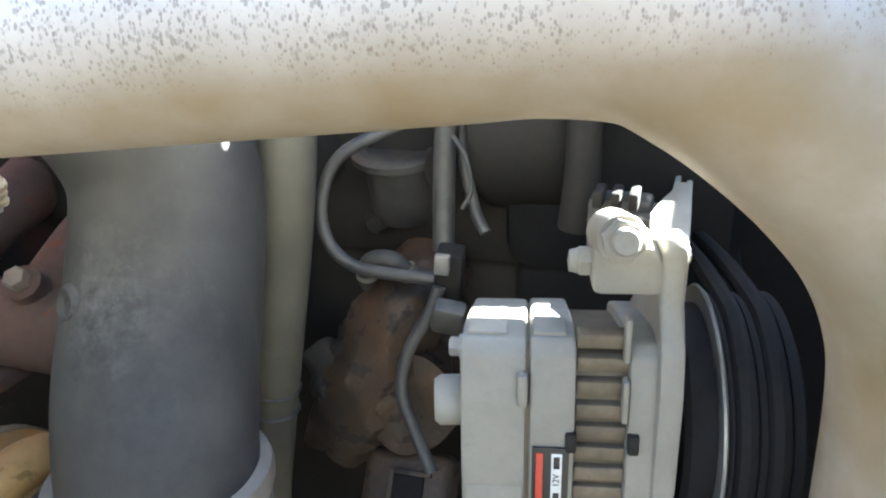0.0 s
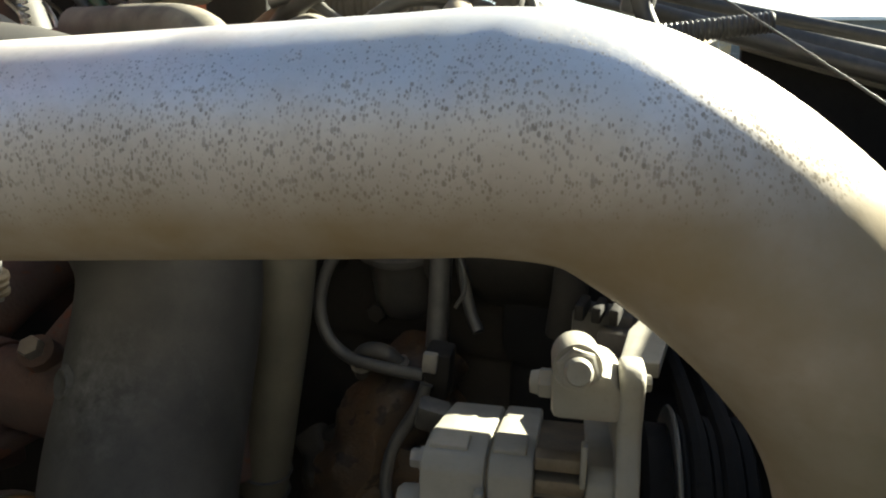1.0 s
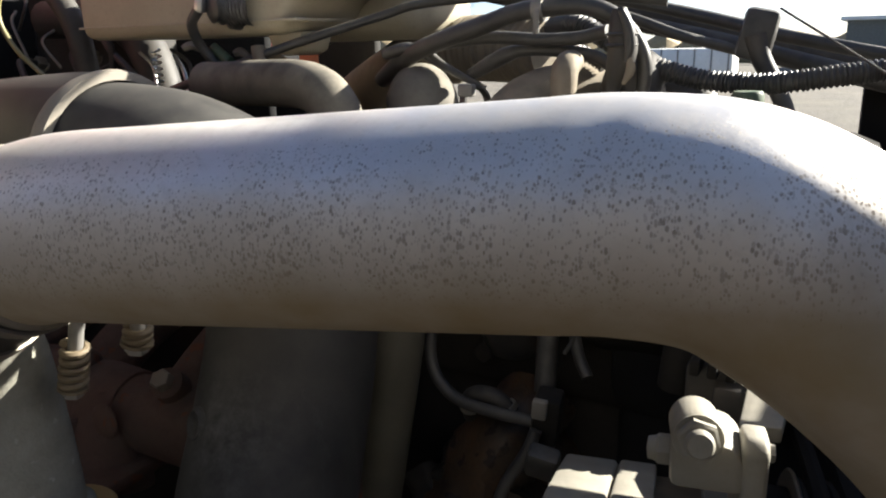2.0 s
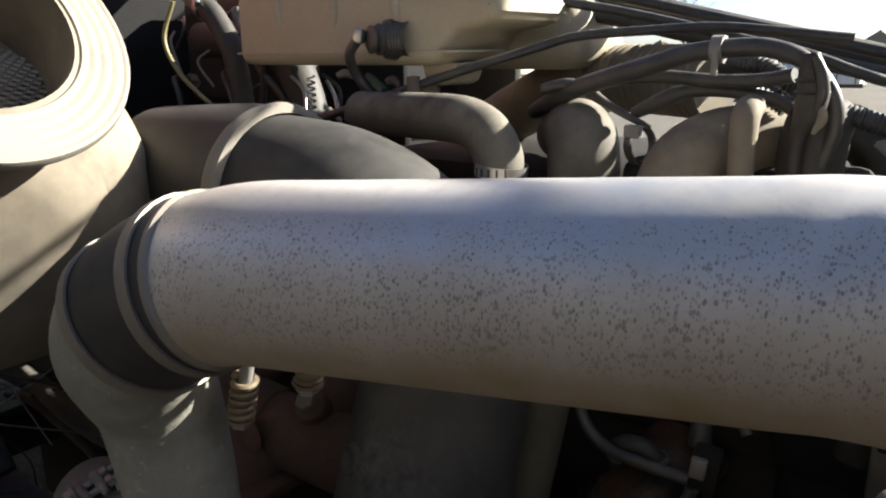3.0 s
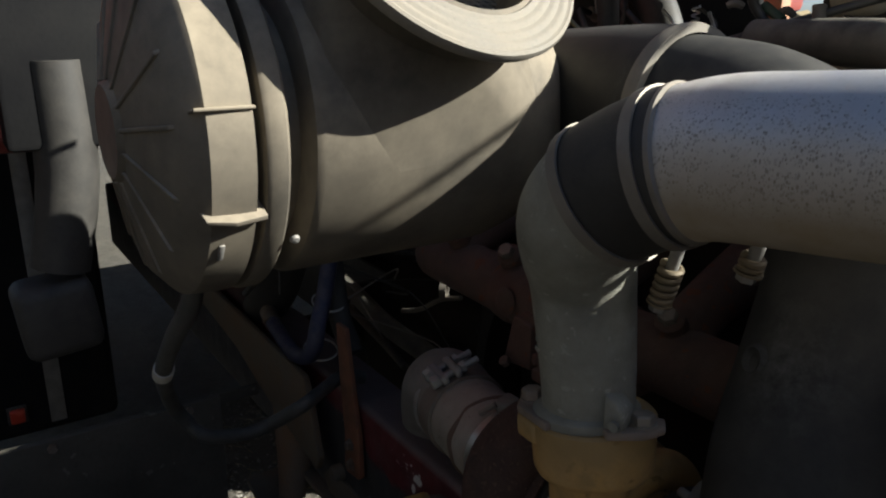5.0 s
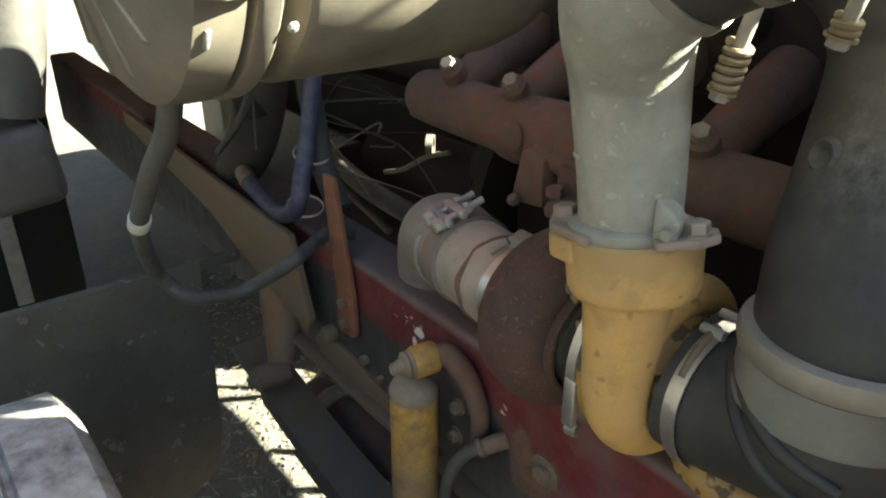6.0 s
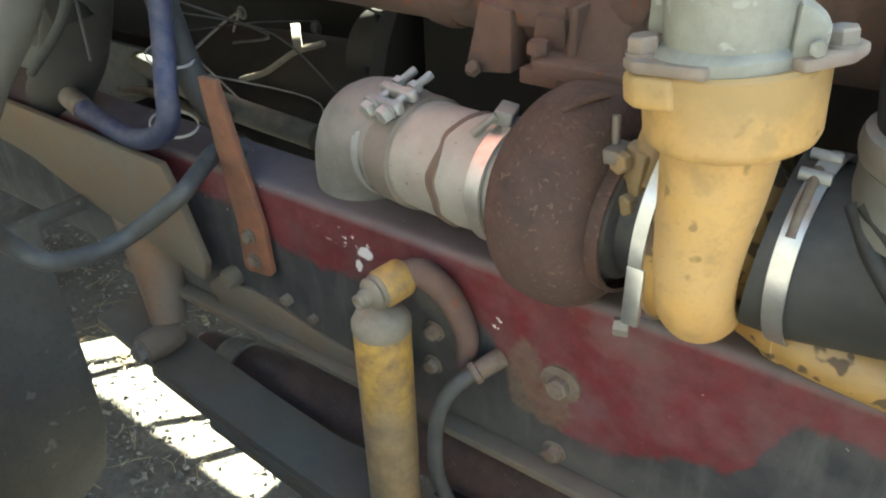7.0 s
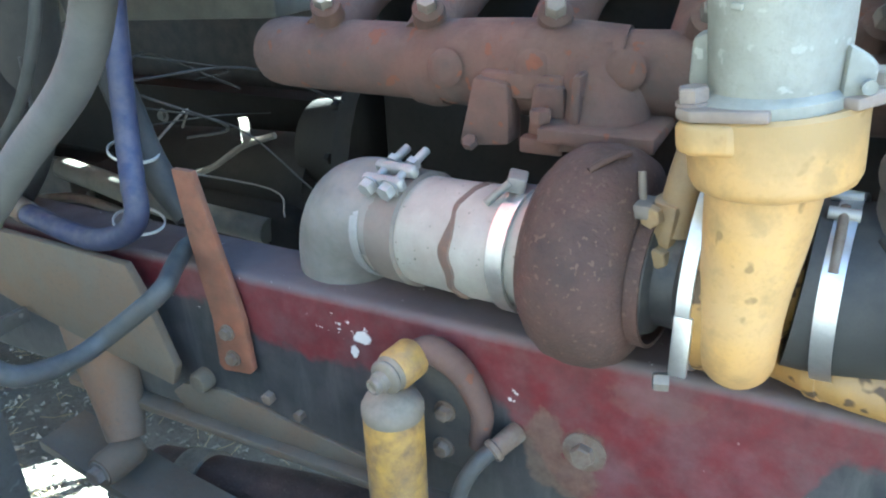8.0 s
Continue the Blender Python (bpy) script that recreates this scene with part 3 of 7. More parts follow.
def ground():
    bm = bmesh.new()
    xs = [-900, -250, -80, -30, -12, -6, *[-4 + 0.1 * i for i in range(61)], 4, 8, 20, 60, 200, 900]
    ys = [-900, -200, -50, -15, -5, -2, *[-1 + 0.1 * i for i in range(41)], 5, 9, 20, 60, 200, 900]
    grid = [[bm.verts.new((x, y, 0.03 * (noise.noise((x * 1.3, y * 1.3, 0)) + 0.5 * noise.noise((x * 4, y * 4, 2))) if abs(x) < 5 and abs(y) < 4 else 0.0)) for y in ys] for x in xs]
    for a, b in zip(grid, grid[1:]):
        for i in range(len(ys) - 1):
            bm.faces.new((a[i], b[i], b[i + 1], a[i + 1]))
    solo("ground", bm, ground_mat(), "dry sandy gravel yard with scattered straw", "ground", kind="structure")
    rnd = random.Random(3)
    bm = bmesh.new()
    for _ in range(5200):
        x, y, s = rnd.uniform(-3.2, -0.4), rnd.uniform(-0.1, 1.5), rnd.uniform(0.004, 0.015)
        z = 0.03 * (noise.noise((x * 1.3, y * 1.3, 0)) + 0.5 * noise.noise((x * 4, y * 4, 2)))
        vs = [bm.verts.new((x + rnd.uniform(-1, 1) * s, y + rnd.uniform(-1, 1) * s, z + k * s * rnd.uniform(0.4, 0.9))) for k in (-0.5, 0, 0.2, 0.5, 1, 0.1)]
        a, b, c, d, e, f = vs
        for tri in ((a, b, e), (b, c, e), (c, d, e), (d, f, e), (f, a, e)):
            bm.faces.new(tri)
    solo("gravel", bm, M_STONE, "loose grey-brown gravel on the ground", "gravel", kind="stuff", smooth=10)
    bm = bmesh.new()
    for _ in range(700):
        x, y = rnd.uniform(-3, -0.5), rnd.uniform(0.0, 1.5)
        z = 0.03 * (noise.noise((x * 1.3, y * 1.3, 0)) + 0.5 * noise.noise((x * 4, y * 4, 2))) + 0.004
        a, l = rnd.uniform(0, 6.28), rnd.uniform(0.03, 0.11)
        tube([(x, y, z), (x + l * 0.5 * math.cos(a), y + l * 0.5 * math.sin(a), z + rnd.uniform(0.003, 0.02)), (x + l * math.cos(a + 0.3), y + l * math.sin(a + 0.3), z + rnd.uniform(0, 0.012))], 0.0011, 3, 1, bm, cap=False)
    solo("straw", bm, M_STRAW, "dry straw and grass scraps on the gravel", "straw", kind="stuff")


ground()


# an unseen plain dark wall, added behind the camera to cut low sky light
solo("wall_south", block((-1.0, -2.9, 1.7), (14.0, 0.2, 3.4), bevel=0.01), surface("dark sky blocker surface", (0.030, 0.028, 0.026), (0.020, 0.019, 0.018), 0.85, 0, 3, 60, 0.3), "unseen dark plain wall added to cut low sky light", "wall", kind="structure")


# ---- chassis ----
def frame_rail(y, side, label):
    """A pressed channel rail with its web at y and flanges on the side given."""
    t = thing("frame_rail", (-1.0, y, 0.745), label, "frame rail")
    w, f, k = 0.265, 0.09 * side, 0.009
    r = 0.014
    arc = [(r * (1 - math.cos(a)), r * (1 - math.sin(a))) for a in (radians(90 * i / 5) for i in range(6))]
    outer = [(f, w), *[(side * dx, w - dz) for dx, dz in reversed(arc)], *[(side * dx, dz) for dx, dz in arc], (f, 0)]
    inner = [(f, k), (side * k * 1.8, k), (side * k, k * 1.8), (side * k, w - k * 1.8), (side * k * 1.8, w - k), (f, w - k)]
    bm = bmesh.new()
    loop = outer + inner
    n = len(loop)
    xs = [-3.4 + 0.1 * i for i in range(43)]
    rings = [[bm.verts.new((x, y + a, 0.745 + b)) for a, b in loop] for x in xs]
    for p, q in zip(rings, rings[1:]):
        for i in range(n):
            bm.faces.new((p[i], p[(i + 1) % n], q[(i + 1) % n], q[i]))
    bm.faces.new(rings[0])
    bm.faces.new(list(reversed(rings[-1])))
    part("channel", bm, M_RAIL, t)
    return t


rail = frame_rail(0.43, 1, "steel frame rail with worn red and black paint")
far_rail = frame_rail(1.30, -1, "far steel frame rail, plain near-black")
far_rail.children[0].data.materials[0] = M_BLOCK
for x in (-2.2, -1.9, -1.5, -1.25):
    part("rail_bolt", hexbolt((x, 1.292, 0.90), (0, -1, 0), 0.014, 0.012, 0.02), M_STEELD, far_rail)
for x, z, r, wsh in ((-0.688, 0.884, 0.0135, 0.025), (-1.136, 0.824, 0.010, 0.0), (-1.085, 0.81, 0.008, 0.0), (-0.415, 0.80, 0.018, 0.03), (-0.86, 0.835, 0.013, 0.02), (-0.69, 0.775, 0.011, 0.016), (-0.30, 0.87, 0.014, 0.024)):
    part("rail_bolt", hexbolt((x, 0.429, z), (0, -1, 0), r, 0.011, wsh), M_BOLTRUST, rail, "rusty bolt head")
part("stub", turned([(0, 0), (0.017, 0), (0.017, 0.016), (0.013, 0.022), (0, 0.024)], (-1.255, 0.43, 0.822), (0, -1, 0), 24), M_HANGER, rail, "round dusty stub on the web")
part("lower_flange_edge", prism([(-1.55, 0), (-0.2, 0), (-0.2, 0.014), (-1.55, 0.014)], (0, 0.420, 0.738), (1, 0, 0), (0, 0, 1), 0.03), M_HANGER, rail, "dusty grey strip under the rail")

bracket = thing("spring_hanger", (-1.45, 0.39, 0.85), "grey-green dusty plate bracket bolted beside the rail", "bracket")
part("plate", prism([(-2.3, 1.035), (-1.318, 1.014), (-1.293, 0.963), (-1.262, 0.862), (-1.275, 0.829), (-1.406, 0.853), (-1.576, 0.887), (-1.713, 0.927), (-2.3, 0.995)], (0, 0.392, 0), (1, 0, 0), (0, 0, 1), 0.014, 0.003), M_HANGER, bracket)
part("hanger_arm", tube([(-1.50, 0.44, 0.93), (-1.475, 0.435, 0.84), (-1.44, 0.41, 0.76), (-1.41, 0.385, 0.69)], [0.056, 0.064, 0.048, 0.034], 20, 4, flat=0.8), M_HANGRUST, bracket)
part("eye", turned([(0.0, -0.035), (0.024, -0.035), (0.027, -0.025), (0.027, 0.025), (0.024, 0.035), (0, 0.035)], (-1.40, 0.355, 0.675), (0, 1, 0), 24), M_HANGER, bracket)
part("eye_bolt", hexbolt((-1.40, 0.32, 0.675), (0, -1, 0), 0.015, 0.013, 0.020), M_BOLTRUST, bracket)

part("dust_strip", prism([(-1.325, 0.780), (-1.300, 0.802), (-1.217, 0.811), (-1.150, 0.803), (-1.109, 0.792), (-0.98, 0.774), (-0.92, 0.768), (-0.92, 0.742), (-1.30, 0.742)], (0, 0.427, 0), (1, 0, 0), (0, 0, 1), 0.008, 0.002), M_HANGER, rail, "dusty doubler strip along the lower flange")
flap = thing("splash_flap", (-1.55, -0.2, 0.22), "muddy black rubber splash flap hanging behind the wheel", "mud flap")
part("sheet", prism([(0.290, 0.90), (0.288, 0.62), (0.282, 0.46), (0.255, 0.37), (0.15, 0.30), (-0.05, 0.245), (-0.75, 0.23), (-0.75, 0.90)], (-1.55, 0, 0), (0, 1, 0), (0, 0, 1), 0.012, 0.003), M_FLAP, flap)
part("hanger_bar", block((-1.562, -0.18, 0.885), (0.012, 1.12, 0.026), bevel=0.003), M_FLAP, flap)
for k in range(4):
    part("flap_bolt", hexbolt((-1.5555, 0.22 - 0.26 * k, 0.885), (1, 0, 0), 0.010, 0.018, 0.014), M_BOLTRUST, flap)
link = thing("drag_link", (-1.1, 0.51, 0.54), "rusty brown steering link tube under the rail", "steering link")
part("tube", tube([(-1.52, 0.51, 0.475), (-1.11, 0.51, 0.545), (-0.60, 0.51, 0.60)], 0.052, 24, 3), M_RUST, link)
part("collar", tube([(-1.44, 0.51, 0.489), (-1.385, 0.51, 0.498)], 0.060, 24, 2), M_TAN, link)
# dark bolted block added to hide the sunlit ground behind the rail
gearbox = thing("steering_gear", (-1.15, 0.60, 0.66), "dark block added behind the rail to cover sunlit ground", "steering gear")
part("housing", block((-1.12, 0.60, 0.675), (0.80, 0.12, 0.14), bevel=0.025, seg=3), M_BLOCK, gearbox)
part("end_cover", turned([(0, 0), (0.055, 0), (0.06, 0.01), (0.06, 0.03), (0, 0.035)], (-1.52, 0.60, 0.675), (-1, 0, 0), 28), M_BLOCK, gearbox)
for k in range(5):
    part("cover_bolt", hexbolt((-1.46 + 0.17 * k, 0.539, 0.70), (0, -1, 0), 0.010, 0.009), M_STEELD, gearbox)
spring = thing("leaf_spring", (-0.9, 0.38, 0.55), "dusty brown leaf spring pack under the rail", "leaf spring")
for i in range(3):
    z, half = 0.655 - 0.02 * i, 0.72 - 0.14 * i
    pts = [(-0.85 - half + 2 * half * k / 12, 0.385, z - 0.10 + 0.10 * ((k - 6) / 6 * half / 0.72) ** 2) for k in range(13)]
    bm = bmesh.new()
    rows = [[bm.verts.new((x, y + dy, zz + dz)) for dy, dz in ((-0.045, -0.008), (0.045, -0.008), (0.045, 0.008), (-0.045, 0.008))] for x, y, zz in pts]
    for a, b in zip(rows, rows[1:]):
        for k in range(4):
            bm.faces.new((a[k], a[(k + 1) % 4], b[(k + 1) % 4], b[k]))
    bm.faces.new(rows[0])
    bm.faces.new(list(reversed(rows[-1])))
    part("leaf", bm, M_HANGER, spring)

axle = thing("front_axle", (-0.86, 0.85, 0.45), "dark grimy forged front axle beam", "axle")
part("beam", block((-0.86, 0.62, 0.48), (0.10, 1.9, 0.10), bevel=0.02), M_BLOCK, axle)
part("u_bolt_plate", block((-0.86, 0.385, 0.53), (0.16, 0.11, 0.03), bevel=0.006), M_BLOCK, axle)

shock = thing("shock_absorber", (-0.891, 0.362, 0.55), "worn yellow shock absorber standing beside the rail", "shock absorber")
part("body", turned([(0, 0), (0.033, 0), (0.035, 0.006), (0.035, 0.392), (0.0345, 0.397)], (-0.891, 0.356, 0.525), (0, 0.012, 1), 40), M_SHOCK, shock)
part("cap", turned([(0.0352, 0), (0.0358, 0.004), (0.0358, 0.012), (0.031, 0.022), (0.020, 0.028), (0.010, 0.032), (0, 0.032)], (-0.891, 0.3605, 0.9215), (0, 0.012, 1), 40), M_TAN, shock, "dusty grey domed top")
EYE, EYEA = Vector((-0.883, 0.362, 0.982)), Vector((-0.20, -1, -0.06)).normalized()
part("eye_ring", turned([(0.0, -0.030), (0.021, -0.030), (0.0235, -0.026), (0.0235, 0.004), (0.021, 0.008), (0.0, 0.008)], EYE, EYEA, 32), M_SHOCK, shock, "worn yellow eye")
part("bushing", turned([(0, 0.0), (0.0195, 0.006), (0.0215, 0.009), (0.0195, 0.012), (0.0180, 0.013), (0.0205, 0.017), (0.0195, 0.020), (0.014, 0.023), (0, 0.023)], EYE, EYEA, 32), M_TAN, shock, "ribbed dusty bushing")
part("mount_bolt", turned([(0, 0), (0.0115, 0), (0.0115, 0.008), (0.0095, 0.010), (0.0090, 0.017), (0.0065, 0.018), (0.006, 0.014), (0, 0.014)], EYE + EYEA * 0.022, EYEA, 20), M_TAN, shock)
part("lower_eye", turned([(0, -0.03), (0.028, -0.03), (0.028, 0.03), (0, 0.03)], (-0.891, 0.352, 0.512), (0, 1, 0), 24), M_STEELD, shock)

mount = thing("shock_mount", (-0.84, 0.42, 0.93), "curved red painted shock mount bolted to the rail", "bracket")
part("arch", tube([(-0.878, 0.392, 0.986), (-0.855, 0.400, 0.990), (-0.825, 0.41, 0.960), (-0.806, 0.415, 0.91), (-0.812, 0.418, 0.86)], [0.015, 0.017, 0.016, 0.014, 0.012], 12, 5), M_RUSTRED, mount)
part("web", prism([(-0.90, 0.82), (-0.81, 0.82), (-0.808, 0.90), (-0.83, 0.95), (-0.90, 0.965)], (0, 0.421, 0), (1, 0, 0), (0, 0, 1), 0.014), M_DARKMETAL, mount)
for x, z in ((-0.852, 0.90), (-0.856, 0.845)):
    part("mount_bolt", hexbolt((x, 0.413, z), (0, -1, 0), 0.010, 0.010, 0.014), M_BOLTRUST, mount)

bar = thing("support_bar", (-1.15, 0.40, 0.85), "orange rusted flat steel bar bolted to the rail", "bar")
part("flat_bar", prism([(-1.231, 1.150), (-1.197, 1.150), (-1.176, 1.06), (-1.150, 0.95), (-1.146, 0.872), (-1.154, 0.864), (-1.200, 0.858), (-1.208, 0.866), (-1.206, 0.94), (-1.222, 1.05)], (0, 0.409, 0), (1, 0, 0), (0, 0.012, 1), 0.010, 0.002), M_RUSTBAR, bar)
for x, z in ((-1.181, 0.925), (-1.178, 0.885)):
    part("bar_bolt", hexbolt((x, 0.4145, z), (0, -1, 0), 0.009, 0.008, 0.012), M_BOLTRUST, bar)

line = thing("air_line", (-0.79, 0.41, 0.86), "grey air hose with brass fitting leaving the rail", "hose")
part("hose", tube([(-0.783, 0.40, 0.877), (-0.795, 0.385, 0.868), (-0.812, 0.372, 0.835), (-0.822, 0.365, 0.78), (-0.825, 0.37, 0.70), (-0.81, 0.39, 0.60)], 0.0098, 14, 5), M_GREYHOSE, line)
part("fitting", tube([(-0.768, 0.43, 0.885), (-0.775, 0.412, 0.882), (-0.786, 0.396, 0.873)], [0.013, 0.0125, 0.0115], 14, 3), M_BOLTRUST, line)
part("collar", turned([(0.0115, -0.005), (0.0142, -0.003), (0.0142, 0.003), (0.0115, 0.005)], (-0.784, 0.399, 0.8755), (-0.5, -0.8, -0.4), 20, closed=True), M_BOLTRUST, line)

loop_hose = thing("hose_loop", (-1.2, 0.2, 1.0), "thick grey rubber hose hanging in a loop", "hose")
part("hose", tube([(-0.850, 0.090, 1.560), (-0.865, 0.080, 1.450), (-0.907, 0.080, 1.367), (-0.998, 0.080, 1.292), (-1.123, 0.088, 1.188), (-1.212, 0.110, 1.106), (-1.266, 0.132, 1.045), (-1.272, 0.152, 1.010), (-1.254, 0.175, 0.986), (-1.260, 0.240, 0.965), (-1.252, 0.290, 0.973), (-1.188, 0.325, 1.028), (-1.216, 0.376, 1.030), (-1.250, 0.434, 1.030), (-1.247, 0.455, 1.028), (-1.242, 0.478, 1.018)], 0.0125, 18, 7), M_GREYHOSE, loop_hose)
# a pale ring paints the patch of sun on the hose
part("sleeve_end", tube([(-1.112, 0.0870, 1.198), (-1.134, 0.0890, 1.178)], 0.0150, 16, 2), M_TIE, loop_hose, "pale ring standing in for a sunlit spot on the hose")

# front wheel beside the standing camera
prof = [(0.30, -0.12), (0.36, -0.145), (0.44, -0.15), (0.482, -0.143), (0.50, -0.128), (0.503, -0.06), (0.503, -0.052), (0.493, -0.05), (0.493, -0.044), (0.503, -0.042), (0.504, 0.0), (0.504, 0.04), (0.494, 0.044), (0.494, 0.05), (0.503, 0.054), (0.50, 0.128), (0.482, 0.143), (0.44, 0.15), (0.36, 0.145), (0.30, 0.12)]
rim = part("wheel", turned([(0, 0.03), (0.16, 0.03), (0.2, -0.02), (0.27, -0.02), (0.285, -0.11), (0.305, -0.125), (0.305, 0.12), (0.28, 0.11), (0.27, 0.06), (0.0, 0.06)], (-0.95, -0.19, 0.503), (0, 1, 0), 48), M_STEELD, axle, "steel wheel with a dusty worn tyre")
part("tyre", turned(prof, (-0.95, -0.19, 0.503), (0, 1, 0), 96), M_TYRE, rim, "dusty worn tyre")


# ---- engine ----
engine = thing("engine_block", (-0.6, 0.95, 0.75), "grimy dark iron diesel engine block", "engine")
part("block", block((-0.62, 0.98, 1.02), (1.05, 0.40, 0.62), bevel=0.02), M_BLOCK, engine)
part("cylinder_head", block((-0.62, 0.94, 1.40), (1.02, 0.34, 0.16), bevel=0.015), M_BLOCK, engine)
part("valve_cover", block((-0.62, 0.98, 1.50), (0.98, 0.24, 0.07), bevel=0.025, seg=3), M_BLOCK, engine)
part("gear_housing", block((-0.390, 1.0, 1.45), (0.720, 0.34, 0.29), bevel=0.03), M_BLOCK, engine)
# near-black mass filling the shaded space under the tank
part("rear_housing", block((-1.02, 1.06, 1.475), (0.58, 0.32, 0.17), bevel=0.03), M_SHADEBLK, engine)
# plate added only to keep sun off the hoses behind
part("rear_bracket", block((-1.205, 0.72, 1.455), (0.03, 0.40, 0.19), bevel=0.006), M_SHADEBLK, engine)
part("oil_pan", block((-0.62, 0.98, 0.66), (0.95, 0.30, 0.16), bevel=0.04, seg=3), M_BLOCK, engine)
for i in range(6):
    x = -1.04 + 0.165 * i
    part("head_boss", turned([(0, 0), (0.035, 0), (0.03, 0.03), (0.018, 0.035), (0, 0.035)], (x, 0.772, 1.43), (0, -1, 0), 20), M_BLOCK, engine)
    part("head_bolt", hexbolt((x + 0.07, 0.772, 1.36), (0, -1, 0), 0.012, 0.014, 0.018), M_BLOCK, engine)
# two dark panels added under the tank to stand for the shade there
part("heat_shield", block((-0.730, 1.10, 1.64), (0.12, 0.02, 0.26), bevel=0.006), M_BLOCK, engine)
part("heat_shield", block((-1.13, 1.10, 1.65), (0.45, 0.02, 0.27), bevel=0.006), M_SHADEBLK, engine)
part("fan_hub_cover", block((-0.055, 0.82, 1.465), (0.23, 0.14, 0.29), bevel=0.03), M_SHADEBLK, engine)
part("front_cover", block((-0.08, 0.95, 0.92), (0.14, 0.46, 0.58), bevel=0.03), M_SHADEBLK, engine)
# near-black block added where the engine front falls into shade
part("timing_cover", block((-0.045, 0.83, 1.02), (0.23, 0.14, 0.64), bevel=0.025, seg=3), M_SHADEBLK, engine)
# block added out of sight behind the pipe, stops sun on the duct
part("thermostat_housing", block((-0.215, 0.770, 1.575), (0.22, 0.07, 0.10), bevel=0.015, seg=3), M_BLOCK, engine)


def lumpy(bm, size, scale):
    """Roughen a casting: push its points about by a smooth noise."""
    for v in bm.verts:
        v.co += noise.noise_vector(v.co * scale) * size
    return bm


part("water_pump", lumpy(turned([(0, 0), (0.05, 0), (0.09, 0), (0.088, 0.025), (0.085, 0.05), (0.06, 0.08), (0.057, 0.11), (0.055, 0.14), (0.02, 0.142), (0, 0.142)], (-0.28, 0.78, 1.20), (0.3, -1, 0.1), 40), 0.012, 26), M_OCHRE, engine, "oily ochre-brown pump housing")
part("pump_neck", lumpy(tube([(-0.33, 0.70, 1.13), (-0.285, 0.675, 1.22), (-0.255, 0.70, 1.29), (-0.245, 0.76, 1.32)], [0.045, 0.05, 0.042, 0.04], 26, 7), 0.014, 30), M_OCHRE, engine)
part("pump_flank", lumpy(tube([(-0.345, 0.68, 1.245), (-0.325, 0.665, 1.215), (-0.318, 0.665, 1.175)], [0.020, 0.026, 0.020], 18, 6), 0.008, 40), M_BLOCK, engine)
LUGN = Vector((0.05, -0.80, 0.60)).normalized()
LUGC = Vector((-0.236, 0.625, 1.123))
LUGT = Matrix((Vector((1, 0.0625, 0)).normalized(), LUGN, Vector((1, 0.0625, 0)).normalized().cross(LUGN))).transposed()
part("pump_lug", block(LUGC - LUGN * 0.025, (0.095, 0.05, 0.085), LUGT, 0.012, seg=3), M_OCHRE, engine)
# near-black plate paints the dark inside of the lug's hole
part("lug_hole", block(LUGC + Vector((0.004, 0, 0.004)), (0.032, 0.004, 0.030), LUGT, 0.003), M_SHADEBLK, engine)
part("lug_rim", prism([(-0.023, -0.021), (0.023, -0.021), (0.023, -0.015), (-0.016, -0.015), (-0.016, 0.021), (-0.023, 0.021)], LUGC + Vector((0.004, 0, 0.004)), LUGT.col[0], LUGT.col[2], 0.005, 0.0015), M_OCHRE, engine)
part("gallery_pipe", tube([(-0.36, 0.70, 1.18), (-0.33, 0.68, 1.235), (-0.30, 0.675, 1.255), (-0.272, 0.69, 1.28)], 0.016, 14, 5), M_BLOCK, engine)
part("bypass_hose", tube([(-0.292, 0.695, 1.318), (-0.288, 0.682, 1.340), (-0.274, 0.672, 1.355), (-0.254, 0.672, 1.356), (-0.240, 0.680, 1.338)], 0.0095, 16, 6), M_RUBBER, engine)
for p, d in (((-0.289, 0.686, 1.334), (0.15, -0.4, 1)), ((-0.2435, 0.677, 1.345), (0.5, 0.3, -1))):
    part("hose_clip", ringband(p, d, 0.0098, 0.006, 0.0016), M_BRIGHT, engine)
part("filter_base", turned([(0, 0), (0.036, 0), (0.040, 0.008), (0.040, 0.070), (0.049, 0.072), (0.051, 0.077), (0.049, 0.082), (0.036, 0.084), (0.034, 0.079), (0, 0.079)], (-0.284, 0.795, 1.366), (0, -0.25, 1), 36), M_DARKMETAL, engine)
part("filter_flange", turned([(0.0495, 0.071), (0.053, 0.074), (0.053, 0.081), (0.0495, 0.084), (0.045, 0.0855), (0.045, 0.071)], (-0.284, 0.795, 1.366), (0, -0.25, 1), 40, closed=True), M_DARKMETAL, engine)
for dx in (-0.056, 0.054):
    part("flange_ear", turned([(0, 0), (0.012, 0), (0.013, 0.004), (0.013, 0.012), (0, 0.014)], (-0.284 + dx, 0.777, 1.433), (0, -0.25, 1), 18), M_BLOCK, engine)
part("front_housing", turned([(0, 0), (0.11, 0), (0.115, 0.01), (0.115, 0.08), (0.105, 0.10), (0.08, 0.12), (0, 0.12)], (-0.19, 0.82, 1.490), (1, 0, 0.0), 36), M_BLOCK, engine)

manifold = thing("exhaust_manifold", (-0.9, 0.62, 1.18), "red-brown rusted exhaust manifold along the engine", "manifold")
bm = tube([(-1.19, 0.615, 1.262), (-1.16, 0.61, 1.262), (-0.96, 0.605, 1.262), (-0.945, 0.605, 1.262)], [0.044, 0.046, 0.046, 0.046], 26, 3)
part("rear_log", bm, M_RUSTRED, manifold)
part("joint", tube([(-0.965, 0.605, 1.262), (-0.94, 0.605, 1.262), (-0.925, 0.605, 1.262)], [0.05, 0.053, 0.05], 26, 2), M_RUSTRED, manifold)
